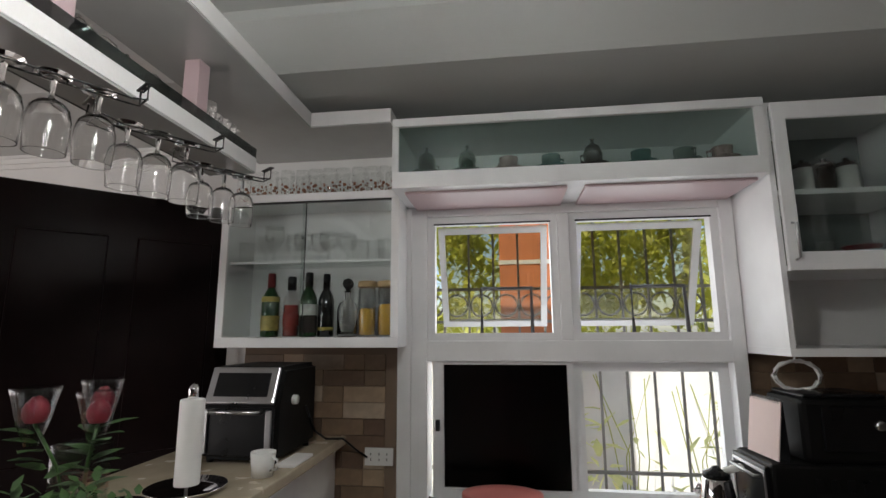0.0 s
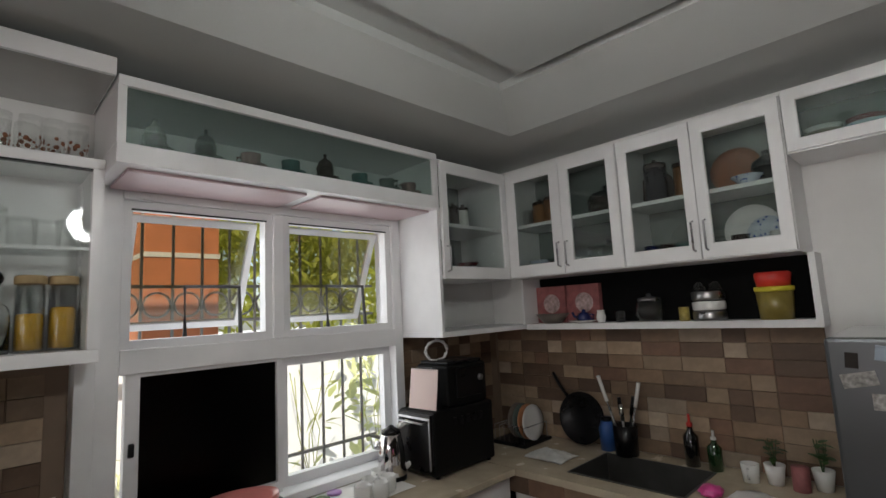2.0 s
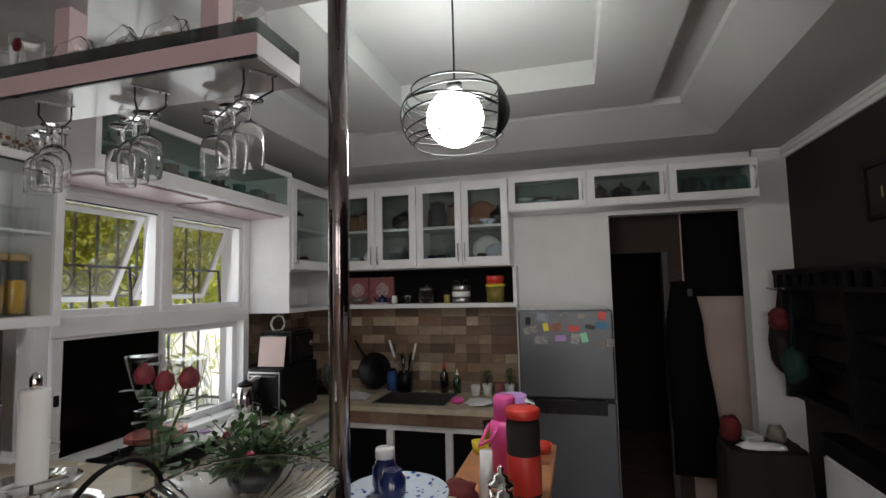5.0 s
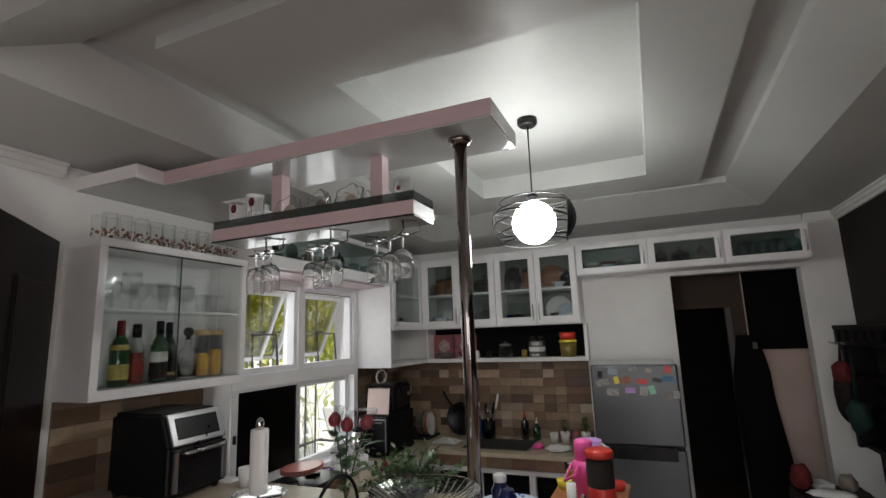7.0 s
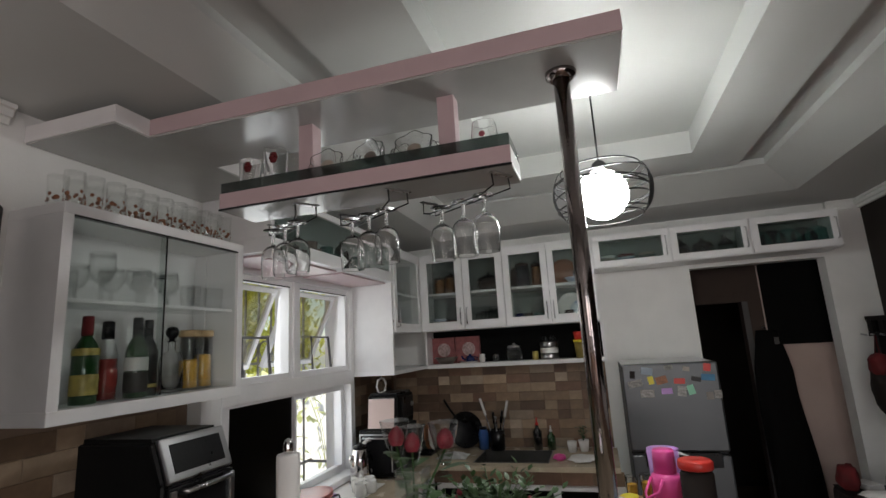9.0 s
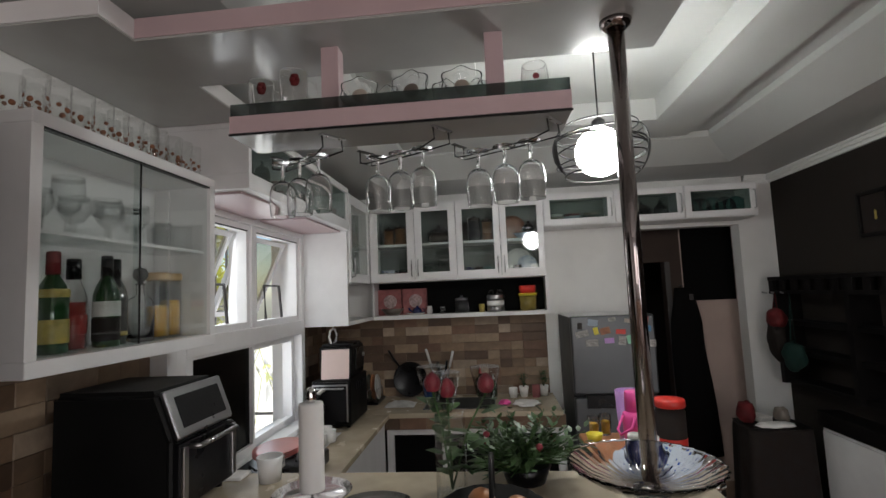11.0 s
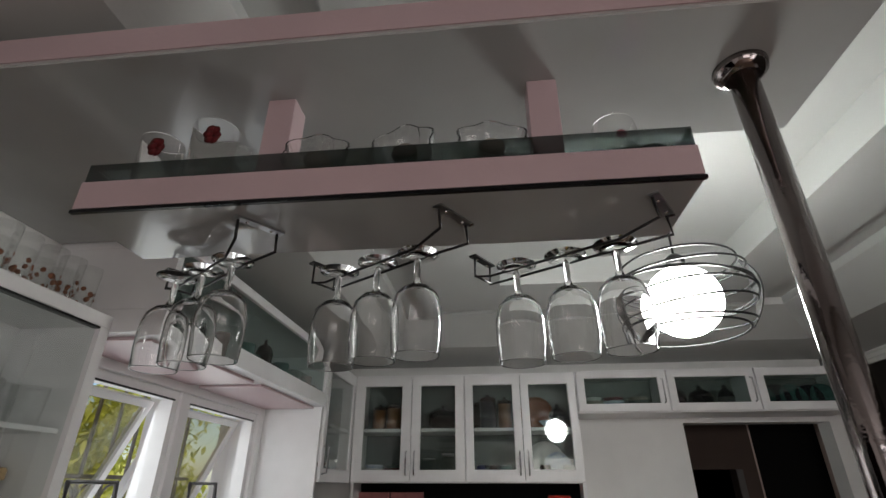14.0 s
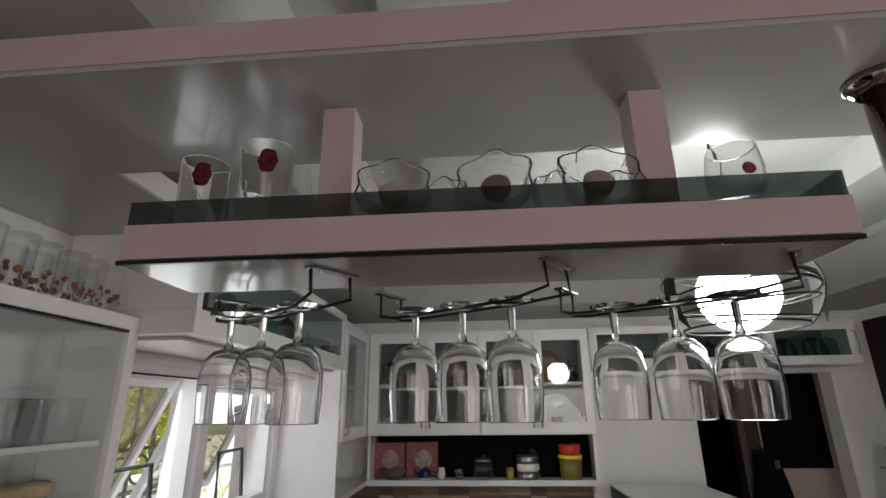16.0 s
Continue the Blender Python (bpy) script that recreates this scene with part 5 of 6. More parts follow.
# dish rack, pans, knives and bottles behind the sink
dr = thing("dish_rack", (1.80, 2.58, ZC), "dark wire dish rack with plates", "dish rack")
part("tray", bx(1.66, 1.94, 2.46, 2.72, ZC, ZC + 0.02, bevel=0.004), BLACK, dr)
for j in range(7):
    y = 2.48 + j * 0.037
    part("wire_hoop", tube(B(), [(1.68, y, ZC + 0.02), (1.68, y, ZC + 0.11), (1.92, y, ZC + 0.11), (1.92, y, ZC + 0.02)], 0.003, 6), STEEL, dr)
for j in range(4):
    y = 2.50 + j * 0.037
    solo("dinner_plate", lathe(B(), [(0.001, 0), (0.07, 0), (0.105, 0.012), (0.105, 0.016), (0.07, 0.005), (0.001, 0.005)], 26, (0, 0, 0), Matrix.Translation((1.79, y, ZC + 0.126)) @ Matrix.Rotation(radians(84), 4, "X")), (PORCELAIN, ORANGE, GREY_GLAZE, DIM)[j], ("white", "orange-brown", "grey", "brown")[j] + " plate standing in the dish rack", "plate", "plates in the dish rack")
pan = thing("frying_pan", (1.96, 2.22, ZC), "black frying pan leaning against the tiles", "pan")
mp = Matrix.Translation((1.955, 2.23, ZC + 0.155)) @ Matrix.Rotation(radians(-82), 4, "Y")
part("pan_dish", lathe(B(), [(0.001, 0), (0.12, 0), (0.15, 0.035), (0.147, 0.036), (0.118, 0.004), (0.001, 0.004)], 32, m=mp), BLACK, pan)
part("handle", tube(B(), [(1.95, 2.33, ZC + 0.27), (1.945, 2.38, ZC + 0.34), (1.945, 2.42, ZC + 0.41)], 0.010, 8), BLACK, pan)
cl = B()
bmesh.ops.create_grid(cl, x_segments=18, y_segments=14, size=0.5)
for v in cl.verts:
    x, y = v.co.x, v.co.y
    v.co = Vector((1.63 + 0.18 * x, 2.26 + 0.24 * y, ZC + 0.004 + 0.05 * max(0, math.cos(x * 3.0)) * max(0, math.cos(y * 2.8)) * (0.7 + 0.5 * noise.noise((x * 6, y * 6, 1))) + 0.006 * abs(noise.noise((x * 14, y * 14, 4)))))
bmesh.ops.solidify(cl, geom=cl.faces, thickness=0.003)
solo("dish_cloth", cl, CLOTH, "crumpled grey dish cloth beside the sink", "cloth", smooth=True)
kb = thing("utensil_caddy", (1.90, 1.95, ZC), "dark utensil caddy with knives and spatulas", "utensil holder")
part("caddy", lathe(B(), [(0.001, 0), (0.06, 0), (0.065, 0.16), (0.061, 0.16), (0.056, 0.006), (0.001, 0.006)], 22, (1.90, 1.95, ZC)), BLACK, kb)
for k, (dy, dx, h, mt) in enumerate(((0.125, -0.02, 0.42, PORCELAIN), (-0.11, -0.02, 0.395, PORCELAIN), (0.03, 0.02, 0.30, BLACK), (-0.05, 0.03, 0.31, BLACK), (0.0, -0.03, 0.27, STEEL))):
    a, b = Vector((1.90, 1.95 + dy * 0.2, ZC + 0.05)), Vector((1.90 + dx, 1.95 + dy, ZC + h))
    part("utensil", tube(B(), [a, a.lerp(b, 0.62)], 0.006, 8), STEEL if mt is PORCELAIN else mt, kb)
    part("utensil_grip", tube(B(), [a.lerp(b, 0.62), a.lerp(b, 0.8), b], 0.011, 8), mt, kb, "white grip" if mt is PORCELAIN else "")
bl = thing("water_jug", (1.93, 2.07, ZC), "blue plastic jug behind the sink", "jug")
part("jug_body", lathe(B(), [(0.001, 0), (0.04, 0), (0.045, 0.12), (0.03, 0.16), (0.001, 0.16)], 18, (1.93, 2.075, ZC)), paint("blue_plastic", (0.03, 0.09, 0.28), 0.4), bl)
part("lid", lathe(B(), [(0.032, 0.161), (0.03, 0.18), (0.001, 0.182)], 18, (1.93, 2.075, ZC)), BLACK, bl)
for nm, x, y, r, h, mt, lb, cp in (("soap_bottle", 1.92, 1.615, 0.036, 0.20, DARK_BOTTLE, "dark soap bottle with a pump", RED_PL), ("detergent_bottle", 1.91, 1.505, 0.033, 0.15, GREEN_BOTTLE, "green detergent bottle by the sink", PORCELAIN)):
    b = thing(nm, (x, y, ZC), lb, "bottle")
    part("bottle_body", lathe(B(), [(0.001, 0), (r, 0), (r, h * 0.72), (r * 0.4, h * 0.85), (r * 0.35, h * 0.95), (0.001, h * 0.95)], 20, (x, y, ZC)), mt, b)
    part("pump", lathe(B(), [(r * 0.42, h * 0.951), (r * 0.4, h * 1.04), (0.006, h * 1.06), (0.006, h * 1.25), (0.001, h * 1.25)], 14, (x, y, ZC)), cp, b)


def leaf(bm, base, d, length, width, curl=0.3, seg=3):
    """A pointed leaf from base along d."""
    d = Vector(d).normalized()
    s = d.cross(Vector((0, 0, 1)))
    s = s.normalized() if s.length > 1e-3 else Vector((1, 0, 0))
    n = s.cross(d)
    row = []
    for k in range(seg + 1):
        t = k / seg
        c = Vector(base) + d * length * t - n * curl * length * t * t * -1 * -1
        w = width * math.sin(math.pi * (0.12 + 0.86 * t)) * 0.5
        row.append((bm.verts.new(c - s * w), bm.verts.new(c + s * w)))
    for (a, b), (c, e) in zip(row, row[1:]):
        bm.faces.new((a, b, e, c))


def potted(x, y, mat, lb, h, seed):
    p = thing("potted_plant", (x, y, ZC), lb, "plant", "small plants by the fridge")
    rr = random.Random(seed)
    part("pot", lathe(B(), [(0.001, 0), (0.03, 0), (0.042, 0.085), (0.038, 0.085), (0.036, 0.07), (0.001, 0.07)], 20, (x, y, ZC)), mat, p)
    bm = B()
    for k in range(4):
        tube(bm, [(x, y, ZC + 0.06), (x + rr.uniform(-0.03, 0.03), y + rr.uniform(-0.03, 0.03), ZC + h)], 0.002, 5)
    part("stem", bm, LEAF, p)
    bm = B()
    for k in range(16):
        a = rr.uniform(0, 6.28)
        leaf(bm, (x + rr.uniform(-0.02, 0.02), y + rr.uniform(-0.02, 0.02), ZC + h * rr.uniform(0.6, 1.0)), (math.cos(a), math.sin(a), rr.uniform(-0.1, 0.7)), rr.uniform(0.035, 0.06), 0.03)
    part("leaves", bm, LEAF, p)


potted(1.87, 1.25, PAPER, "small green plant in a beige pot", 0.19, 1)
potted(1.90, 1.08, PORCELAIN, "small green plant in a white cup", 0.20, 2)
solo("pink_tin", lathe(B(), [(0.001, 0), (0.032, 0), (0.033, 0.004), (0.033, 0.10), (0.001, 0.10)], 20, (1.84, 1.15, ZC)), PINKBOX, "pink drink can beside the plants", "tin")
mg = thing("standing_mug", (1.84, 1.34, ZC), "white mug by the sink", "mug")
part("mug_body", lathe(B(), [(0.001, 0), (0.032, 0), (0.038, 0.08), (0.035, 0.08), (0.03, 0.006), (0.001, 0.006)], 20, (1.84, 1.34, ZC)), PORCELAIN, mg)
part("handle", tube(B(), [(1.806, 1.34, ZC + 0.065), (1.785, 1.34, ZC + 0.06), (1.785, 1.34, ZC + 0.03), (1.81, 1.34, ZC + 0.02)], 0.005, 8), PORCELAIN, mg)
for nm, x, y, sx, sy, h, mt, lb in (("sponge", 1.56, 1.42, 0.10, 0.09, 0.045, PINK, "bright pink sponge cloth on the counter"), ("white_rag", 1.55, 1.25, 0.20, 0.20, 0.035, PAPER, "crumpled white rag on the counter")):
    bm = B()
    bmesh.ops.create_icosphere(bm, subdivisions=3, radius=1)
    for v in bm.verts:
        q = 1 + 0.35 * noise.noise(v.co * 2.2)
        v.co = Vector((x + v.co.x * sx * 0.5 * q, y + v.co.y * sy * 0.5 * q, ZC + max(0, v.co.z * q * 0.5 + 0.5) * h))
    solo(nm, bm, mt, lb, "cloth" if nm != "sponge" else "sponge", smooth=True)

# fridge magnets
CARD_BLUE, CARD_CYAN, CARD_MINT = paint("card_blue", (0.25, 0.30, 0.36), 0.5), paint("card_cyan", (0.03, 0.16, 0.30), 0.4), paint("card_mint", (0.30, 0.66, 0.46), 0.5)
MAG = ((0.857, 1.496, 0.04, 0.06, DRAPE), (0.764, 1.519, 0.075, 0.05, CARD_BLUE), (0.626, 1.536, 0.06, 0.035, PAPER), (0.518, 1.527, 0.05, 0.03, DIM), (0.396, 1.53, 0.055, 0.06, RED_PL),
       (0.842, 1.438, 0.09, 0.045, PAPER), (0.747, 1.458, 0.04, 0.055, YELLOW), (0.681, 1.455, 0.085, 0.05, DECOR), (0.571, 1.448, 0.075, 0.04, RED_PL), (0.472, 1.456, 0.06, 0.03, BLACK), (0.398, 1.467, 0.085, 0.05, CARD_CYAN),
       (0.778, 1.374, 0.09, 0.055, PAPER), (0.657, 1.384, 0.075, 0.045, LILAC), (0.563, 1.384, 0.065, 0.07, PAPER), (0.51, 1.39, 0.05, 0.07, CARD_MINT), (0.400, 1.353, 0.05, 0.055, DIM), (0.352, 1.356, 0.045, 0.06, PAPER))
CARD = paint("printed_card", (0.42, 0.40, 0.38), 0.5, vary=0.6, scale=70, random=0.5)
mq = random.Random(12)
for y, z, w, h, mt in MAG:
    mm = Matrix.Translation((1.2606, y + mq.uniform(-0.003, 0.003), z + mq.uniform(-0.003, 0.003))) @ Matrix.Rotation(radians(mq.uniform(-14, 14)), 4, "X")
    w, h = w * mq.uniform(0.40, 0.50), h * mq.uniform(0.40, 0.50)
    solo("fridge_magnet", bx(-0.0021, 0.0021, -w, w, -h, h, bevel=0.0012, m=mm), mt if mt is not PAPER else CARD, "small printed souvenir magnet on the freezer door", "magnet", "magnets on the freezer door")

# socket outlet on the tiles
so = thing("wall_socket", (-0.545, 2.91, 1.055), "white twin socket outlet on the tiles", "socket")
part("plate", bx(-0.615, -0.478, 2.898, 2.907, 1.052, 1.132, bevel=0.003), PORCELAIN, so)
for x in (-0.585, -0.545, -0.508):
    for dz in (-0.012, 0.012):
        part("slot", bx(x - 0.002, x + 0.002, 2.8965, 2.8985, 1.092 + dz - 0.005, 1.092 + dz + 0.005), BLACK, so)

# ---- things on the bar ----
ZP = 1.1805
af = thing("air_fryer_oven", (-0.95, 2.5, ZP), "black air fryer oven with a steel-framed glass door", "air fryer")
bm = B()
sides = [[bm.verts.new((x, y, z)) for y, z in ((2.365, ZP + 0.012), (2.365, 1.40), (2.418, 1.535), (2.74, 1.535), (2.74, ZP + 0.012))] for x in (-1.105, -0.80)]
bm.faces.new(sides[0]), bm.faces.new(sides[1][::-1])
for k in range(5):
    bm.faces.new((sides[0][k], sides[1][k], sides[1][(k + 1) % 5], sides[0][(k + 1) % 5]))
bmesh.ops.recalc_face_normals(bm, faces=bm.faces)
bmesh.ops.bevel(bm, geom=bm.edges[:], offset=0.018, segments=3, affect="EDGES")
part("housing", bm, BLACK_MATTE, af)
tilt = Matrix.Translation((0, 2.356, 1.40)) @ Matrix.Rotation(radians(-21), 4, "X")
part("control_panel", bx(-1.092, -0.813, -0.006, 0.012, 0.0, 0.142, bevel=0.006, m=tilt), STEEL, af, "steel frame round the glass display")
part("display", bx(-1.062, -0.843, -0.0085, -0.005, 0.026, 0.118, bevel=0.0015, m=tilt), BLACK, af, "black glass display")
dd = part("door", bx(-1.092, -0.813, 2.350, 2.372, ZP + 0.03, 1.39, bevel=0.006), BLACK, af, "glossy black glass door")
for x in (-1.090, -0.837):
    part("door_trim", bx(x, x + 0.022, 2.340, 2.352, ZP + 0.04, 1.38, bevel=0.003), STEEL, dd, "steel door trim")
part("handle", tube(B(), [(-1.05, 2.35, 1.375), (-1.05, 2.318, 1.375), (-0.855, 2.318, 1.375), (-0.855, 2.35, 1.375)], 0.008, 8), STEEL, dd)
part("side_knob", lathe(B(), [(0.02, 0), (0.018, 0.02), (0.001, 0.02)], 16, (0, 0, 0), Matrix.Translation((-0.802, 2.50, 1.40)) @ Matrix.Rotation(radians(90), 4, "Y")), PORCELAIN, af, "white plug on the side")
for dx in (-1.08, -0.825):
    for dy in (2.40, 2.70):
        part("foot", lathe(B(), [(0.014, 0), (0.014, 0.013)], 10, (dx, dy, ZP)), BLACK, af)
solo("oven_cable", tube(B(), [(-0.797, 2.62, 1.36), (-0.77, 2.66, 1.25), (-0.74, 2.72, 1.205), (-0.69, 2.80, 1.19), (-0.64, 2.875, 1.12), (-0.60, 2.893, 1.09)], 0.005, 6), BLACK, "black power cable from air fryer to socket", "cable")
th = thing("paper_towel_stand", (-0.93, 2.04, ZP), "steel paper towel stand with a slim white roll", "paper towel")
part("base_dish", lathe(B(), [(0.001, 0), (0.09, 0), (0.115, 0.018), (0.118, 0.022), (0.09, 0.006), (0.001, 0.006)], 32, (-0.93, 2.04, ZP)), CHROME, th)
part("rod", lathe(B(), [(0.005, 0.006), (0.005, 0.30), (0.001, 0.302)], 10, (-0.93, 2.04, ZP)), STEEL, th)
part("finial", lathe(B(), [(0.013, 0.281), (0.016, 0.288), (0.016, 0.312), (0.010, 0.324), (0.001, 0.328)], 16, (-0.93, 2.04, ZP)), CHROME, th, "polished steel finial", True)
part("roll", lathe(B(), [(0.012, 0.025), (0.036, 0.025), (0.037, 0.03), (0.037, 0.275), (0.035, 0.28), (0.012, 0.28)], 26, (-0.93, 2.04, ZP)), PAPER, th, "white paper roll")
wm = thing("white_cup", (-0.785, 2.24, ZP), "white porcelain cup on the bar", "cup")
part("cup_body", lathe(B(), [(0.001, 0), (0.035, 0), (0.043, 0.08), (0.040, 0.08), (0.033, 0.006), (0.001, 0.006)], 22, (-0.785, 2.24, ZP)), PORCELAIN, wm)
part("handle", tube(B(), [(-0.745, 2.225, ZP + 0.065), (-0.723, 2.218, ZP + 0.06), (-0.723, 2.218, ZP + 0.03), (-0.75, 2.227, ZP + 0.022)], 0.005, 8), PORCELAIN, wm)
solo("folded_napkin", bx(-0.79, -0.715, 2.34, 2.52, ZP, ZP + 0.012, bevel=0.004), PAPER, "folded white napkin on the bar", "napkin")
solo("oval_tray", lathe(B(), [(0.001, 0.001), (0.10, 0.001), (0.125, 0.018), (0.123, 0.02), (0.10, 0.005), (0.001, 0.005)], 32, (-1.02, 1.83, ZP), Matrix.Diagonal((0.8, 0.9, 1, 1))), CHROME, "polished steel tray on the bar", "tray")

# roses in a glass vase
vs = thing("rose_vase", (-0.915, 1.62, ZP), "clear square glass vase with wrapped red roses", "flower vase")
VX, VY = -0.915, 1.62
bm = B()
box(bm, VX - 0.042, VX + 0.042, VY - 0.042, VY + 0.042, ZP, ZP + 0.012)
for sx, sy, ex, ey in ((-0.042, -0.042, -0.038, 0.042), (0.038, -0.042, 0.042, 0.042), (-0.038, -0.042, 0.038, -0.038), (-0.038, 0.038, 0.038, 0.042)):
    box(bm, VX + sx, VX + ex, VY + sy, VY + ey, ZP + 0.012, ZP + 0.24)
part("vase", bm, CLEAR, vs, "tall square glass")
for k, (x, y, z) in enumerate(((-0.918, 1.668, 1.513), (-0.933, 1.508, 1.510), (-0.890, 1.628, 1.490))):
    st = part("stem", tube(B(), [(VX, VY, ZP + 0.02), (VX + (x - VX) * 0.5, VY + (y - VY) * 0.5, ZP + 0.2), (x, y, z - 0.03)], 0.0035, 6), LEAF, vs)
    bm = B()
    for j in range(5):
        a0, r = j * 2.4, 0.010 + 0.0036 * j
        for q in range(3):
            a = a0 + q * 2.09
            m = Matrix.Translation((x, y, z - 0.028)) @ Matrix.Rotation(a, 4, "Z")
            rows = []
            for t in range(4):
                h, rad = 0.052 * t / 3 * (1 - 0.05 * j), 0.84 * r * (0.5 + 0.75 * math.sin(math.pi * (0.15 + 0.22 * t)))
                rows.append([bm.verts.new(m @ Vector((rad * math.cos(u), rad * math.sin(u), h + (0.004 if abs(u) < 0.3 and t == 3 else 0)))) for u in (-1.15, -0.5, 0, 0.5, 1.15)])
            for a_, b_ in zip(rows, rows[1:]):
                for i in range(4):
                    bm.faces.new((a_[i], a_[i + 1], b_[i + 1], b_[i])).smooth = True
    part("rose_head", bm, RED, vs, "dark red rose bloom")
    bm = B()
    rr = random.Random(k + 9)
    for j in range(11):
        a = rr.uniform(0, 6.28)
        u = 1 - 0.07 * j
        leaf(bm, (VX + (x - VX) * u, VY + (y - VY) * u, z - 0.05 - 0.02 * j), (math.cos(a), math.sin(a), 0.5), rr.uniform(0.05, 0.085), 0.042)
    part("leaves", bm, LEAF, vs)
    part("wrapping", lathe(B(), [(0.012, -0.075), (0.028, -0.03), (0.042, 0.03), (0.045, 0.045)], 9, (x, y, z), scallop=0.12, lobes=3), pane_glass("cellophane_%s" % "abc"[k], (0.86, 0.86, 0.86), rough=0.1), vs, "clear cellophane wrap")

# green arrangement in a low pot
gp = thing("leafy_arrangement", (-0.80, 1.40, ZP), "low dark pot with bushy green leaves and red berries", "plant")
part("pot", lathe(B(), [(0.001, 0), (0.06, 0), (0.08, 0.05), (0.07, 0.055), (0.001, 0.05)], 24, (-0.80, 1.40, ZP)), BLACK, gp)
rr = random.Random(21)
bm, bs = B(), B()
for k in range(120):
    a, e = rr.uniform(0, 6.28), rr.uniform(0.1, 1.3)
    d = Vector((math.cos(a) * math.cos(e), math.sin(a) * math.cos(e) * 1.35, math.sin(e)))
    L = rr.uniform(0.09, 0.19)
    o = Vector((-0.80, 1.40, ZP + 0.045))
    tube(bs, [o, o + d * L * 0.6, o + d * L + Vector((0, 0, -0.012))], 0.0016, 4)
    for j in range(7):
        q = o + d * L * (0.35 + 0.65 * j / 6)
        b = rr.uniform(0, 6.28)
        leaf(bm, q, Vector((math.cos(b), math.sin(b), rr.uniform(-0.2, 0.9))) + d * 0.6, rr.uniform(0.022, 0.038), 0.018, 0.2, 2)
part("stem", bs, LEAF, gp)
part("leaves", bm, LEAF, gp)
for k in range(5):
    a = rr.uniform(0, 6.28)
    part("berry", lathe(B(), [(0.001, -0.011), (0.009, -0.006), (0.012, 0), (0.009, 0.007), (0.001, 0.011)], 10, (-0.80 + 0.09 * math.cos(a), 1.40 + 0.12 * math.sin(a), ZP + rr.uniform(0.10, 0.15))), RED, gp, "red berry", True)

# fruit basket, pressed glass plate on a foot, blue ware
fb = thing("fruit_basket", (-1.14, 1.50, ZP), "dark woven basket with oranges", "basket")
part("basket", lathe(B(), [(0.001, 0), (0.09, 0), (0.13, 0.07), (0.126, 0.073), (0.086, 0.006), (0.001, 0.006)], 30, (-1.14, 1.50, ZP), scallop=0.02, lobes=15), BLACK_WOOD, fb)
part("handle", tube(B(), ring_pts((-1.14, 1.50, ZP + 0.06), 0.125, 17, "y", 0, math.pi, False), 0.006, 8), BLACK_WOOD, fb)
for k, (dx, dy, dz) in enumerate(((0, 0, 0.045), (0.06, 0.03, 0.05), (-0.05, 0.04, 0.05), (0.01, -0.06, 0.05))):
    solo("orange_fruit", lathe(B(), [(0.001 + 0.036 * math.sin(math.pi * q / 10), -0.036 * math.cos(math.pi * q / 10)) for q in range(11)], 18, (-1.14 + dx, 1.50 + dy, ZP + dz)), ORANGE, "ripe orange lying in the basket", "fruit", "oranges in the basket", smooth=True)
gx, gy = -1.19, 1.145
gpl = thing("footed_glass_plate", (gx, gy, ZP), "pressed clear glass cake plate on a foot", "glass plate")
part("foot", lathe(B(), [(0.001, 0), (0.075, 0), (0.07, 0.012), (0.022, 0.04), (0.016, 0.09), (0.03, 0.125), (0.001, 0.13)], 28, (gx, gy, ZP)), CRYSTAL, gpl, "", True)
bm = lathe(B(), [(0.001, 0.131), (0.07, 0.132), (0.12, 0.148), (0.170, 0.180), (0.172, 0.183), (0.170, 0.187), (0.168, 0.185), (0.118, 0.154), (0.07, 0.139), (0.001, 0.138)], 96, (gx, gy, ZP), scallop=0.018, lobes=32)
bmesh.ops.recalc_face_normals(bm, faces=bm.faces)
part("plate_disc", bm, CRYSTAL, gpl, "", True)
solo("willow_plate", lathe(B(), [(0.001, 0.012), (0.05, 0), (0.09, 0.004), (0.135, 0.028), (0.134, 0.032), (0.09, 0.010), (0.001, 0.010)], 40, (-0.79, 1.0, ZP)), WILLOW, "white plate with blue willow pattern on the bar", "plate")
for x, y, h, r, cap in ((-0.75, 1.045, 0.085, 0.034, True), (-0.80, 1.005, 0.075, 0.034, False)):
    j = thing("cobalt_jar", (x, y, ZP + 0.0125), "dark cobalt blue glazed jar on a plate", "jar", "cobalt jars on the plate")
    part("jar_body", lathe(B(), [(0.001, 0), (r * 0.8, 0), (r, 0.02), (r, h * 0.7), (r * 0.75, h * 0.85), (r * 0.72, h), (r * 0.6, h), (0.001, h * 0.95)], 24, (x, y, ZP + 0.0125)), COBALT, j)
    if cap:
        part("lid", lathe(B(), [(r * 0.74, h + 0.001), (r * 0.76, h + 0.02), (r * 0.7, h + 0.026), (0.001, h + 0.026)], 24, (x, y, ZP + 0.0125)), PORCELAIN, j, "pale cap")

# ---- narrow wooden side table with drinks things ----
tbl = thing("side_table", (-0.05, 0.84, 0), "narrow orange-brown wooden table beside the bar", "table")
part("tabletop", bx(-0.55, 0.44, 0.66, 1.04, 0.947, 0.975, bevel=0.006), ORANGE, tbl)
for x in (-0.50, 0.36):
    for y in (0.69, 0.975):
        part("leg", bx(x, x + 0.035, y, y + 0.035, 0.0, 0.947, bevel=0.003), ORANGE, tbl)
ZT = 0.9755
pk = thing("pink_pitcher", (0.015, 0.84, ZT), "bright pink plastic pitcher with a wire bail", "pitcher")
part("pitcher_body", lathe(B(), [(0.001, 0), (0.052, 0), (0.062, 0.19), (0.058, 0.205), (0.045, 0.215), (0.001, 0.215)], 26, (0.015, 0.84, ZT)), PINK, pk)
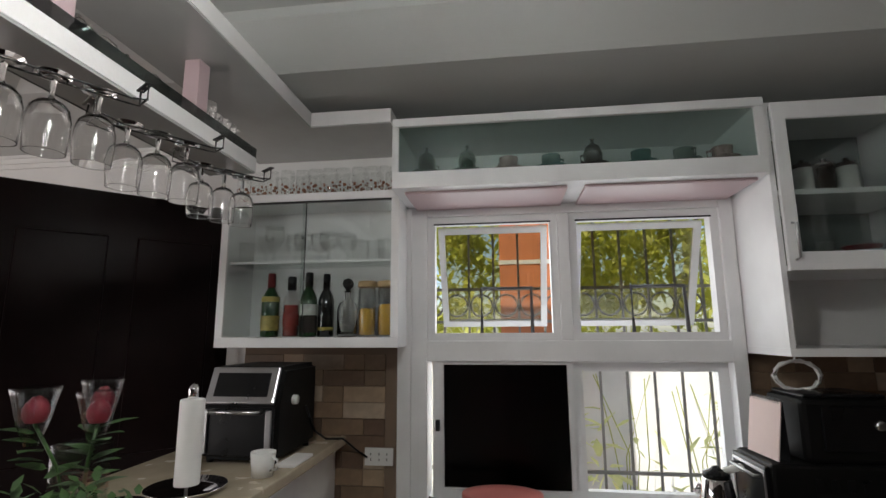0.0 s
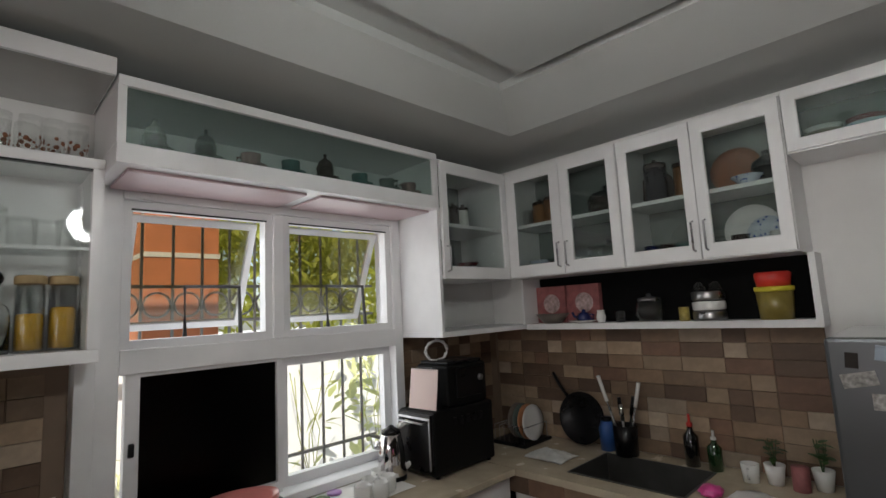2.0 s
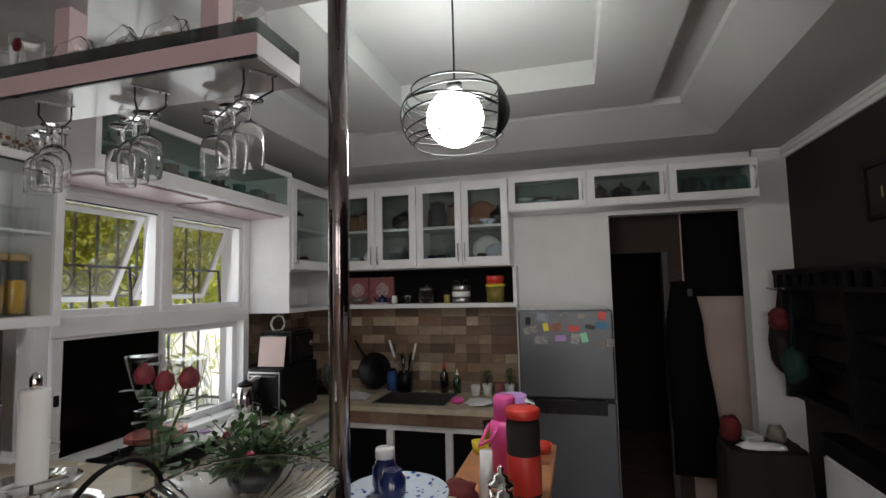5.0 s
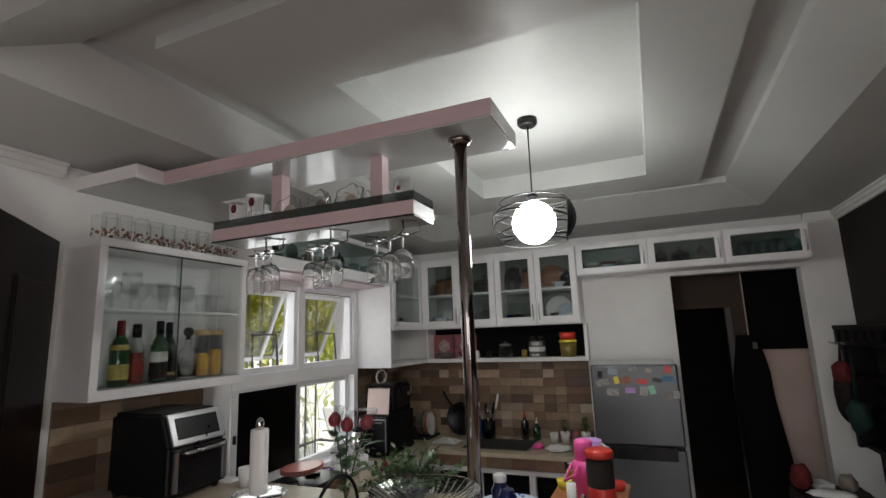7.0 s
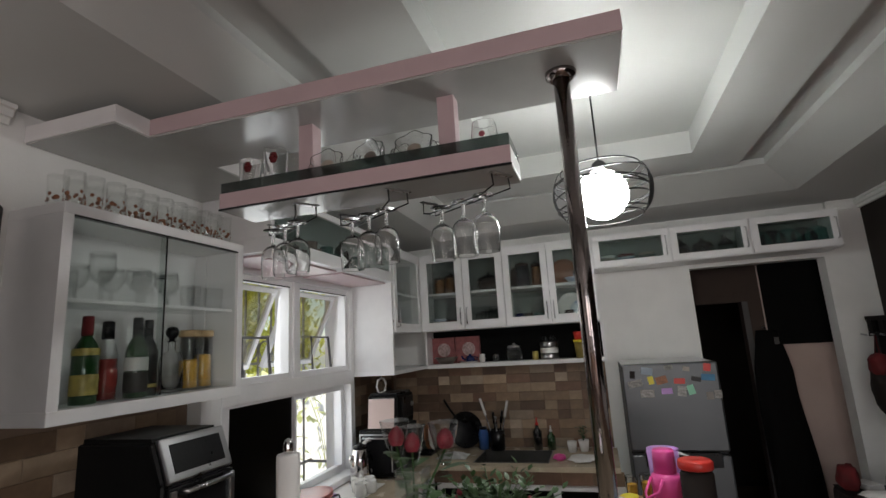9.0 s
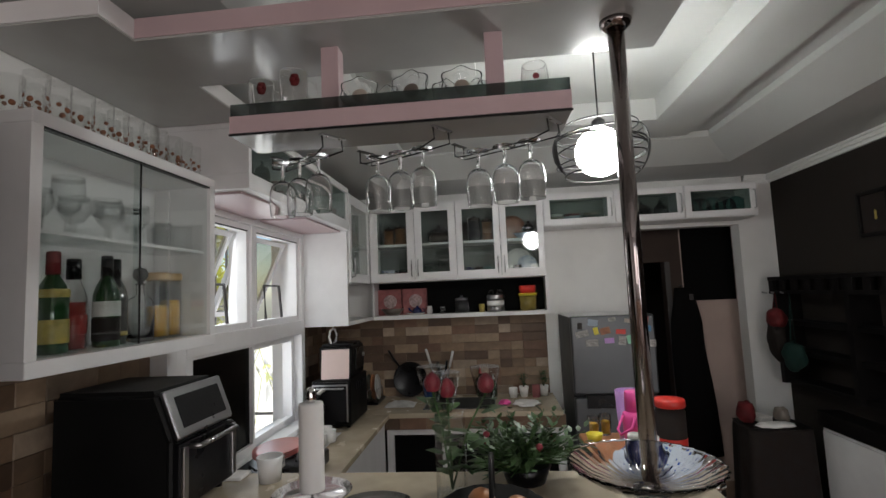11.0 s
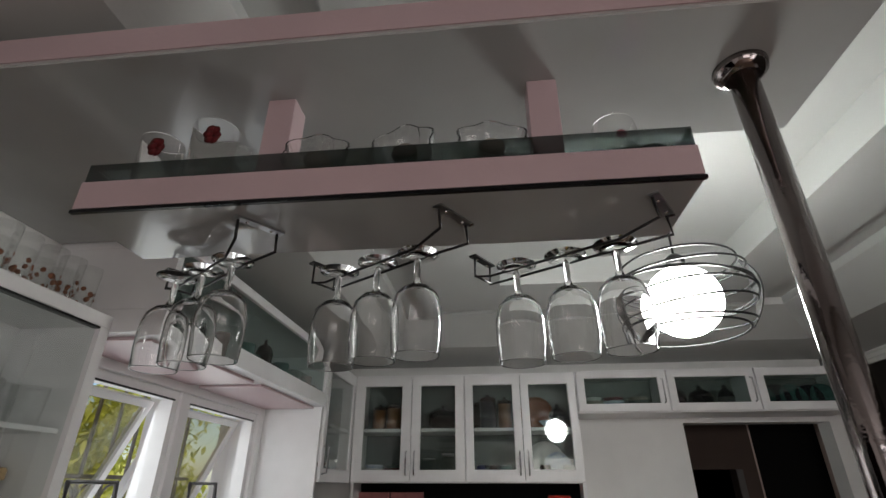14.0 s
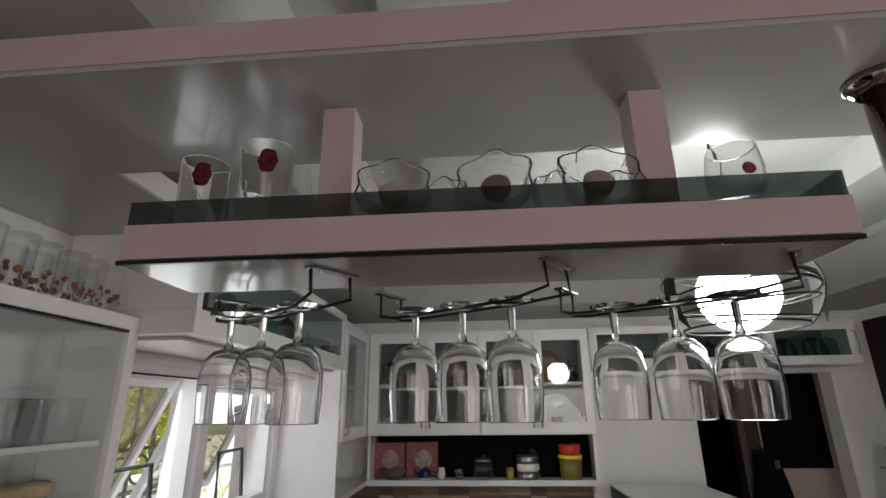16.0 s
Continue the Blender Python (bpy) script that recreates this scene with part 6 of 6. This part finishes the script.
part("lid", lathe(B(), [(0.046, 0.216), (0.044, 0.30), (0.04, 0.308), (0.001, 0.308)], 24, (0.015, 0.84, ZT)), PINK, pk)
part("handle", tube(B(), [(-0.048, 0.86, ZT + 0.20), (-0.07, 0.88, ZT + 0.16), (-0.065, 0.93, ZT + 0.13), (-0.01, 0.93, ZT + 0.14), (0.0, 0.90, ZT + 0.20)], 0.006, 8), PINK, pk, "light pink bail")
lj = thing("lilac_jug", (0.14, 0.83, ZT), "lilac plastic jug with a pale handle", "jug")
part("jug_body", lathe(B(), [(0.001, 0), (0.055, 0), (0.068, 0.285), (0.064, 0.285), (0.05, 0.006), (0.001, 0.006)], 26, (0.14, 0.83, ZT)), LILAC, lj)
part("handle", tube(B(), [(0.12, 0.765, ZT + 0.27), (0.11, 0.735, ZT + 0.26), (0.11, 0.735, ZT + 0.16), (0.12, 0.77, ZT + 0.12)], 0.009, 8), PORCELAIN, lj, "white handle")
rn = thing("coffee_jar", (-0.175, 0.746, ZT), "dark coffee jar with a red lid", "jar")
part("jar_body", lathe(B(), [(0.001, 0), (0.056, 0), (0.06, 0.01), (0.06, 0.26), (0.05, 0.275), (0.001, 0.275)], 26, (-0.175, 0.746, ZT)), DRAPE, rn)
part("lid", lathe(B(), [(0.058, 0.276), (0.063, 0.28), (0.063, 0.305), (0.058, 0.31), (0.001, 0.31)], 26, (-0.175, 0.746, ZT)), RED_PL, rn, "red screw lid")
part("label", lathe(B(), [(0.0608, 0.02), (0.0612, 0.022), (0.0612, 0.15), (0.0608, 0.152)], 26, (-0.175, 0.746, ZT)), RED_PL, rn, "dark red label")
yc = solo("yellow_cup", lathe(B(), [(0.001, 0), (0.03, 0), (0.042, 0.05), (0.039, 0.05), (0.028, 0.005), (0.001, 0.005)], 20, (0.25, 0.99, ZT)), YELLOW, "small yellow plastic cup on the table", "cup")
solo("orange_cup", lathe(B(), [(0.001, 0), (0.035, 0), (0.045, 0.04), (0.042, 0.04), (0.03, 0.005), (0.001, 0.005)], 20, (0.31, 0.72, ZT)), RED_PL, "orange-red plastic cup on the table", "cup")
for k, (x, y, h) in enumerate(((-0.37, 0.80, 0.17), (-0.455, 0.775, 0.15), (-0.51, 0.73, 0.13))):
    c = thing("steel_canister", (x, y, ZT), "chrome canister with a stepped knobbed lid", "canister", "chrome canisters on the table")
    part("canister_body", lathe(B(), [(0.001, 0), (0.038, 0), (0.04, 0.005), (0.04, h * 0.6), (0.001, h * 0.6)], 24, (x, y, ZT)), CHROME, c)
    part("lid", lathe(B(), [(0.043, h * 0.602), (0.042, h * 0.68), (0.026, h * 0.74), (0.024, h * 0.82), (0.008, h * 0.86), (0.011, h * 0.95), (0.001, h)], 24, (x, y, ZT)), CHROME, c)
solo("white_cap_bottle", lathe(B(), [(0.001, 0), (0.026, 0), (0.026, 0.12), (0.022, 0.13), (0.022, 0.19), (0.001, 0.19)], 20, (-0.30, 0.86, ZT)), PORCELAIN, "small white bottle on the table", "bottle")
bm = B()
bmesh.ops.create_icosphere(bm, subdivisions=3, radius=1)
for v in bm.verts:
    q = 1 + 0.3 * noise.noise(v.co * 2.5 + Vector((5, 0, 0)))
    v.co = Vector((-0.33 + v.co.x * 0.09 * q, 0.96 + v.co.y * 0.07 * q, ZT + max(0, v.co.z * q * 0.5 + 0.5) * 0.09))
solo("red_towel", bm, RED_CLOTH, "crumpled dark red cloth on the table", "cloth", smooth=True)
for k, (x, y) in enumerate(((0.36, 0.97), (0.40, 0.90))):
    b = thing("juice_glass", (x, y, ZT), "tall glass with amber drink on the table", "glass", "amber glasses on the table")
    part("tumbler_body", turned(tumbler_profile(0.028, 0.11), 20, (x, y, ZT)), CRYSTAL, b, "", True)
    part("drink", lathe(B(), [(0.001, 0.009), (0.022, 0.009), (0.024, 0.07), (0.001, 0.07)], 18, (x, y, ZT)), AMBER, b)

# ---- along the south wall ----
rk = thing("dark_wall_rack", (1.25, -0.9, 0.97), "dark wooden wall shelf rack with slotted top rail", "shelf rack")
part("top_board", bx(0.15, 1.80, -0.948, -0.74, 1.765, 1.795, bevel=0.004), BLACK_WOOD, rk)
part("slot_rail", bx(0.15, 1.80, -0.765, -0.745, 1.66, 1.685), BLACK_WOOD, rk)
for k in range(12):
    part("slot_post", bx(0.15 + 0.144 * k, 0.21 + 0.144 * k, -0.765, -0.745, 1.685, 1.765), BLACK_WOOD, rk)
for z in (1.42, 1.20, 0.97):
    part("shelf", bx(0.15, 1.79, -0.948, -0.80, z, z + 0.035, bevel=0.003), BLACK_WOOD, rk)
for x in (0.15, 0.95, 1.74):
    part("upright", bx(x, x + 0.05, -0.949, -0.77, 0.965, 1.765), BLACK_WOOD, rk)
for k in range(3):
    part("peg", tube(B(), [(1.60 + 0.125 * k, -0.755, 1.665), (1.60 + 0.125 * k, -0.72, 1.675)], 0.006, 8), STEEL, rk)


def hung(name, c, s, mat, label, category, seed):
    bm = B()
    bmesh.ops.create_icosphere(bm, subdivisions=3, radius=1)
    for v in bm.verts:
        q = 1 + 0.28 * noise.noise(v.co * 1.8 + Vector((seed, 0, 0)))
        v.co = Vector((c[0] + v.co.x * s[0] * q, c[1] + v.co.y * s[1] * q, c[2] + v.co.z * s[2] * q))
    tube(bm, [(c[0] - 0.03, c[1], c[2] + s[2] * 0.8), (c[0], c[1] - 0.01, 1.668), (c[0] + 0.03, c[1], c[2] + s[2] * 0.8)], 0.006, 6)
    return solo(name, bm, mat, label, category, smooth=True)


hung("sun_hat", (1.72, -0.735, 1.465), (0.09, 0.06, 0.085), RED_CLOTH, "dark red sun hat hanging on the wall rack", "hat", 2)
hung("dark_bag", (1.72, -0.735, 1.30), (0.11, 0.06, 0.16), DRAPE, "dark shoulder bag hanging on the wall rack", "bag", 3)
hung("green_bag", (1.53, -0.735, 1.20), (0.11, 0.06, 0.11), GREEN_CLOTH, "dark green bag hanging on the wall rack", "bag", 7)
pf = thing("picture_frame", (0.895, -0.94, 2.02), "small dark framed picture on the brown wall", "picture")
for b in ((0.765, 0.79, 2.02, 2.31), (1.0, 1.025, 2.02, 2.31)):
    part("frame_bar", bx(b[0], b[1], -0.948, -0.925, b[2], b[3], bevel=0.003), BLACK_WOOD, pf)
for b in ((2.02, 2.045), (2.285, 2.31)):
    part("frame_bar", bx(0.79, 1.0, -0.948, -0.925, b[0], b[1], bevel=0.003), BLACK_WOOD, pf)
part("mount", bx(0.79, 1.0, -0.946, -0.94, 2.045, 2.285), DRAPE, pf, "dim brown print")
part("motif", lathe(B(), [(0.001, -0.03), (0.012, -0.02), (0.008, 0.0), (0.012, 0.02), (0.001, 0.035)], 12, (0.885, 0, 2.15), Matrix.Translation((0, -0.9385, 0)) @ Matrix.Diagonal((1, 0.1, 1, 1))), GOLD, pf, "small gold figure shape")
sb = thing("white_sideboard", (0.0, -0.87, 0), "white shallow sideboard with a black top along the brown wall", "sideboard")
part("carcass", bx(-1.4, 1.42, -0.945, -0.815, 0.0, 0.725, bevel=0.004), WHITE, sb)
part("top", bx(-1.42, 1.44, -0.947, -0.79, 0.725, 0.83, bevel=0.006), BLACK_WOOD, sb)
for k in range(5):
    x = -1.38 + k * 0.56
    part("door", bx(x, x + 0.545, -0.815, -0.80, 0.06, 0.70, bevel=0.003), WHITE, sb)
ct = thing("draped_table", (1.50, -0.51, 0), "small table under a dark brown drape", "table")
bm = B()
ring = []
for z, r in ((0.0, 1.12), (0.22, 1.08), (0.44, 1.05), (0.64, 1.02), (0.705, 1.0), (0.72, 0.97)):
    row = []
    for k in range(48):
        a = 2 * math.pi * k / 48
        q = r * (1 + (0.05 * (1 - z) * math.sin(9 * a + z)))
        cx, sy = math.cos(a), math.sin(a)
        e = (abs(cx) ** 5 + abs(sy) ** 5) ** (-0.2)
        row.append(bm.verts.new((1.50 + 0.18 * q * e * cx, -0.51 + 0.22 * q * e * sy, z + 0.001)))
    ring.append(row)
for a, b in zip(ring, ring[1:]):
    for k in range(48):
        bm.faces.new((a[k], a[(k + 1) % 48], b[(k + 1) % 48], b[k])).smooth = True
bm.faces.new(ring[-1])
part("drape", bm, DRAPE, ct)
part("tabletop", bx(1.34, 1.66, -0.71, -0.31, 0.722, 0.728, bevel=0.002), BLACK_WOOD, ct)
for nm, c, s, mt, lb, cat in (("red_handbag", (1.54, -0.36, 0.80), (0.07, 0.06, 0.085), RED_CLOTH, "dark red handbag on the draped table", "bag"), ("white_cloth", (1.40, -0.49, 0.74), (0.06, 0.13, 0.022), PAPER, "crumpled white cloth on the draped table", "cloth"), ("pale_pouch", (1.56, -0.62, 0.77), (0.06, 0.05, 0.06), DIM, "pale pouch on the draped table", "pouch")):
    bm = B()
    bmesh.ops.create_icosphere(bm, subdivisions=3, radius=1)
    for v in bm.verts:
        q = 1 + 0.3 * noise.noise(v.co * 2.0 + Vector((c[0] * 9, 0, 0)))
        v.co = Vector((c[0] + v.co.x * s[0] * q, c[1] + v.co.y * s[1] * q, max(0.729, c[2] + v.co.z * s[2] * q)))
    solo(nm, bm, mt, lb, cat, smooth=True)

solo("white_carton", bx(-0.07, 0.07, -0.05, 0.05, 0.0, 0.035, bevel=0.003, m=Matrix.Translation((1.585, -0.47, 0.7285)) @ Matrix.Rotation(radians(20), 4, "Z")), PAPER, "flat white carton on the draped table", "box")

# ---- outside the window ----
# white of the wall added to give the lower window its glare
FENCE = paint("glare_white", (0.92, 0.915, 0.89), 0.8, vary=0.12, scale=2.5)
structure("ground", bx(-40, 40, 3.12, 80, -0.12, -0.02), CONCRETE, "pale sunlit concrete yard", "ground")
col = thing("masonry_column", (0.24, 4.15, -0.02), "orange painted masonry column with a white band", "column")
part("shaft", bx(0.02, 0.46, 3.98, 4.4, -0.02, 3.6, bevel=0.006), TERRA, col)
part("band", bx(0.015, 0.465, 3.975, 4.405, 2.13, 2.16), PAPER, col, "white band")
fence = thing("garden_wall", (0, 5.1, -0.02), "low white sunlit wall added for the glare in the lower window", "wall")
part("wall_slab", bx(-8, 9, 5.05, 5.2, -0.02, 1.40, bevel=0.01), FENCE, fence)
part("coping", bx(-8, 9, 5.02, 5.23, 1.40, 1.45, bevel=0.01), FENCE, fence)
rr = random.Random(77)


def shrub(x, y, w, h, n, seed, label, clumps=44, low=0.46, leafmat=None):
    q = random.Random(seed)
    s = thing("shrub", (x, y, -0.02), label, "shrub", "shrubs outside the window")
    for k in range(5):
        bm = B()
        tube(bm, [(x + q.uniform(-0.05, 0.05), y, -0.02), (x + q.uniform(-w, w) * 0.3, y + q.uniform(-0.2, 0.2), h * 0.5), (x + q.uniform(-w, w) * 0.7, y + q.uniform(-0.4, 0.4), h * 0.9)], 0.004, 5)
        part("branch", bm, GARDEN, s)
    bm = B()
    for c in range(clumps):
        cx, cy, cz = x + q.gauss(0, w * 0.45), y + q.gauss(0, 0.35), h * q.uniform(low, 1.0)
        for k in range(n):
            d = Vector((q.gauss(0, 1), q.gauss(0, 1), q.gauss(0.2, 0.8)))
            leaf(bm, (cx + q.gauss(0, 0.13), cy + q.gauss(0, 0.13), cz + q.gauss(0, 0.13)), d, q.uniform(0.10, 0.22), q.uniform(0.04, 0.09), 0.25, 2)
    part("leaves", bm, leafmat or GARDEN, s, "sunlit yellow-green leaves")


for k, (x, y, w, h) in enumerate(((-1.8, 6.2, 0.9, 3.4), (-0.5, 6.4, 0.8, 3.6), (1.1, 6.2, 0.9, 3.3), (2.3, 6.4, 0.9, 3.6), (3.6, 6.6, 1.0, 3.5), (5.2, 6.4, 1.0, 3.3), (0.3, 7.6, 0.9, 4.4), (1.7, 7.7, 0.9, 4.4), (6.6, 7.4, 1.0, 4.0), (-2.9, 7.4, 1.0, 4.2), (3.4, 7.8, 1.0, 4.4))):
    shrub(x, y, w, h, 34, 100 + k, "tall leafy garden shrub in sunlight")
hq = random.Random(5)
bm = B()
for k in range(8000):
    leaf(bm, (hq.uniform(-7, 11), 10.0 + hq.gauss(0, 0.25), hq.uniform(0.5, 9.5)), (hq.gauss(0, 1), hq.gauss(0, 0.6) - 0.4, hq.gauss(0.1, 0.8)), hq.uniform(0.25, 0.5), hq.uniform(0.12, 0.25), 0.2, 2)
tagged(new("hedge", mesh_of("hedge", bm, GARDEN)), "dense tall garden hedge behind the wall", "hedge", "", "stuff")
# these leaves carry the yard's glare in their pale colour
LIGHT_LEAF = leafy("light_garden_leaf", (0.78, 0.82, 0.46))
for k, (x, y, h) in enumerate(((0.35, 4.75, 1.25), (0.95, 4.6, 1.45), (1.55, 4.75, 1.35), (2.2, 4.6, 1.5), (3.0, 4.75, 1.4), (3.9, 4.7, 1.5), (4.9, 4.75, 1.45))):
    shrub(x, y, 0.42, h, 13, 300 + k, "low spiky garden shrub before the white wall", 4, 0.35, LIGHT_LEAF)

# ---- brick tiles, each a piece of its wall ----
TW, TH, GAP = 0.208, 0.0755, 0.002


def tile_mesh(mat, w, h):
    bm = box(B(), -w / 2, w / 2, -0.005, 0.005, -h / 2, h / 2)
    bmesh.ops.bevel(bm, geom=[e for e in bm.edges if all(v.co.y < 0 for v in e.verts)], offset=0.002, segments=1, affect="EDGES")
    return mesh_of("brick", bm, mat)


FULL = [tile_mesh(m, TW - GAP, TH - GAP) for m in BRICK]
HALF = [tile_mesh(m, TW / 2 - GAP, TH - GAP) for m in BRICK]


def tiling(name, label, axis, a0, a1, z0, z1, face):
    """A tiled backsplash: a mortar bed, and tiles in running bond proud of it."""
    bed = bx(face - 0.004, face, a0, a1, z0, z1) if axis == "x" else bx(a0, a1, face - 0.004, face, z0, z1)
    par = tagged(new(name, mesh_of(name, bed, GROUT)), label, "tiles", "", "structure")
    q = random.Random(int(a0 * 100) + 500)
    z = z0 + TH / 2
    while z + TH / 2 <= z1 + 0.001:
        a = a0
        while a + TW / 2 <= a1 + 0.03:
            half = q.random() < 0.36 or a + TW > a1 + 0.03
            w = TW / 2 if half else TW
            src = (HALF if half else FULL)[q.choice((0, 0, 1, 1, 1, 2, 2, 3, 4))]
            ob = new("brick", src)
            proud, c = q.uniform(0.0, 0.003), a + w / 2
            ob.matrix_basis = pose(face - 0.004 - proud, c, z, 0, 0, -90) if axis == "x" else pose(c, face - 0.004 - proud, z)
            ob.parent = par
            a += w
        z += TH


tiling("backsplash_east", "brown brick-pattern wall tiles above the sink", "x", 1.02, 2.918, 0.882, 1.563, 1.999)
tiling("backsplash_corner", "brown brick-pattern wall tiles in the corner", "y", 1.095, 1.994, 0.882, 1.563, 2.919)
tiling("backsplash_bar", "brown brick-pattern wall tiles below the bar cabinet", "y", -1.25, -0.455, 0.882, 1.598, 2.919)
par = tagged(new("trim_apron_bed", mesh_of("trim_apron_bed", bx(1.372, 1.375, 1.0, 2.30, 0.767, 0.843), GROUT)), "mortar bed of the counter apron", "trim", "", "structure")
q = random.Random(3)
for k in range(8):
    ob = new("brick", FULL[q.choice((0, 1, 1, 2, 3, 4))])
    ob.matrix_basis = pose(1.368, 1.085 + k * TW, 0.804, 0, 0, -90) @ Matrix.Diagonal((1, 1, 1.25, 1))
    ob.parent = par
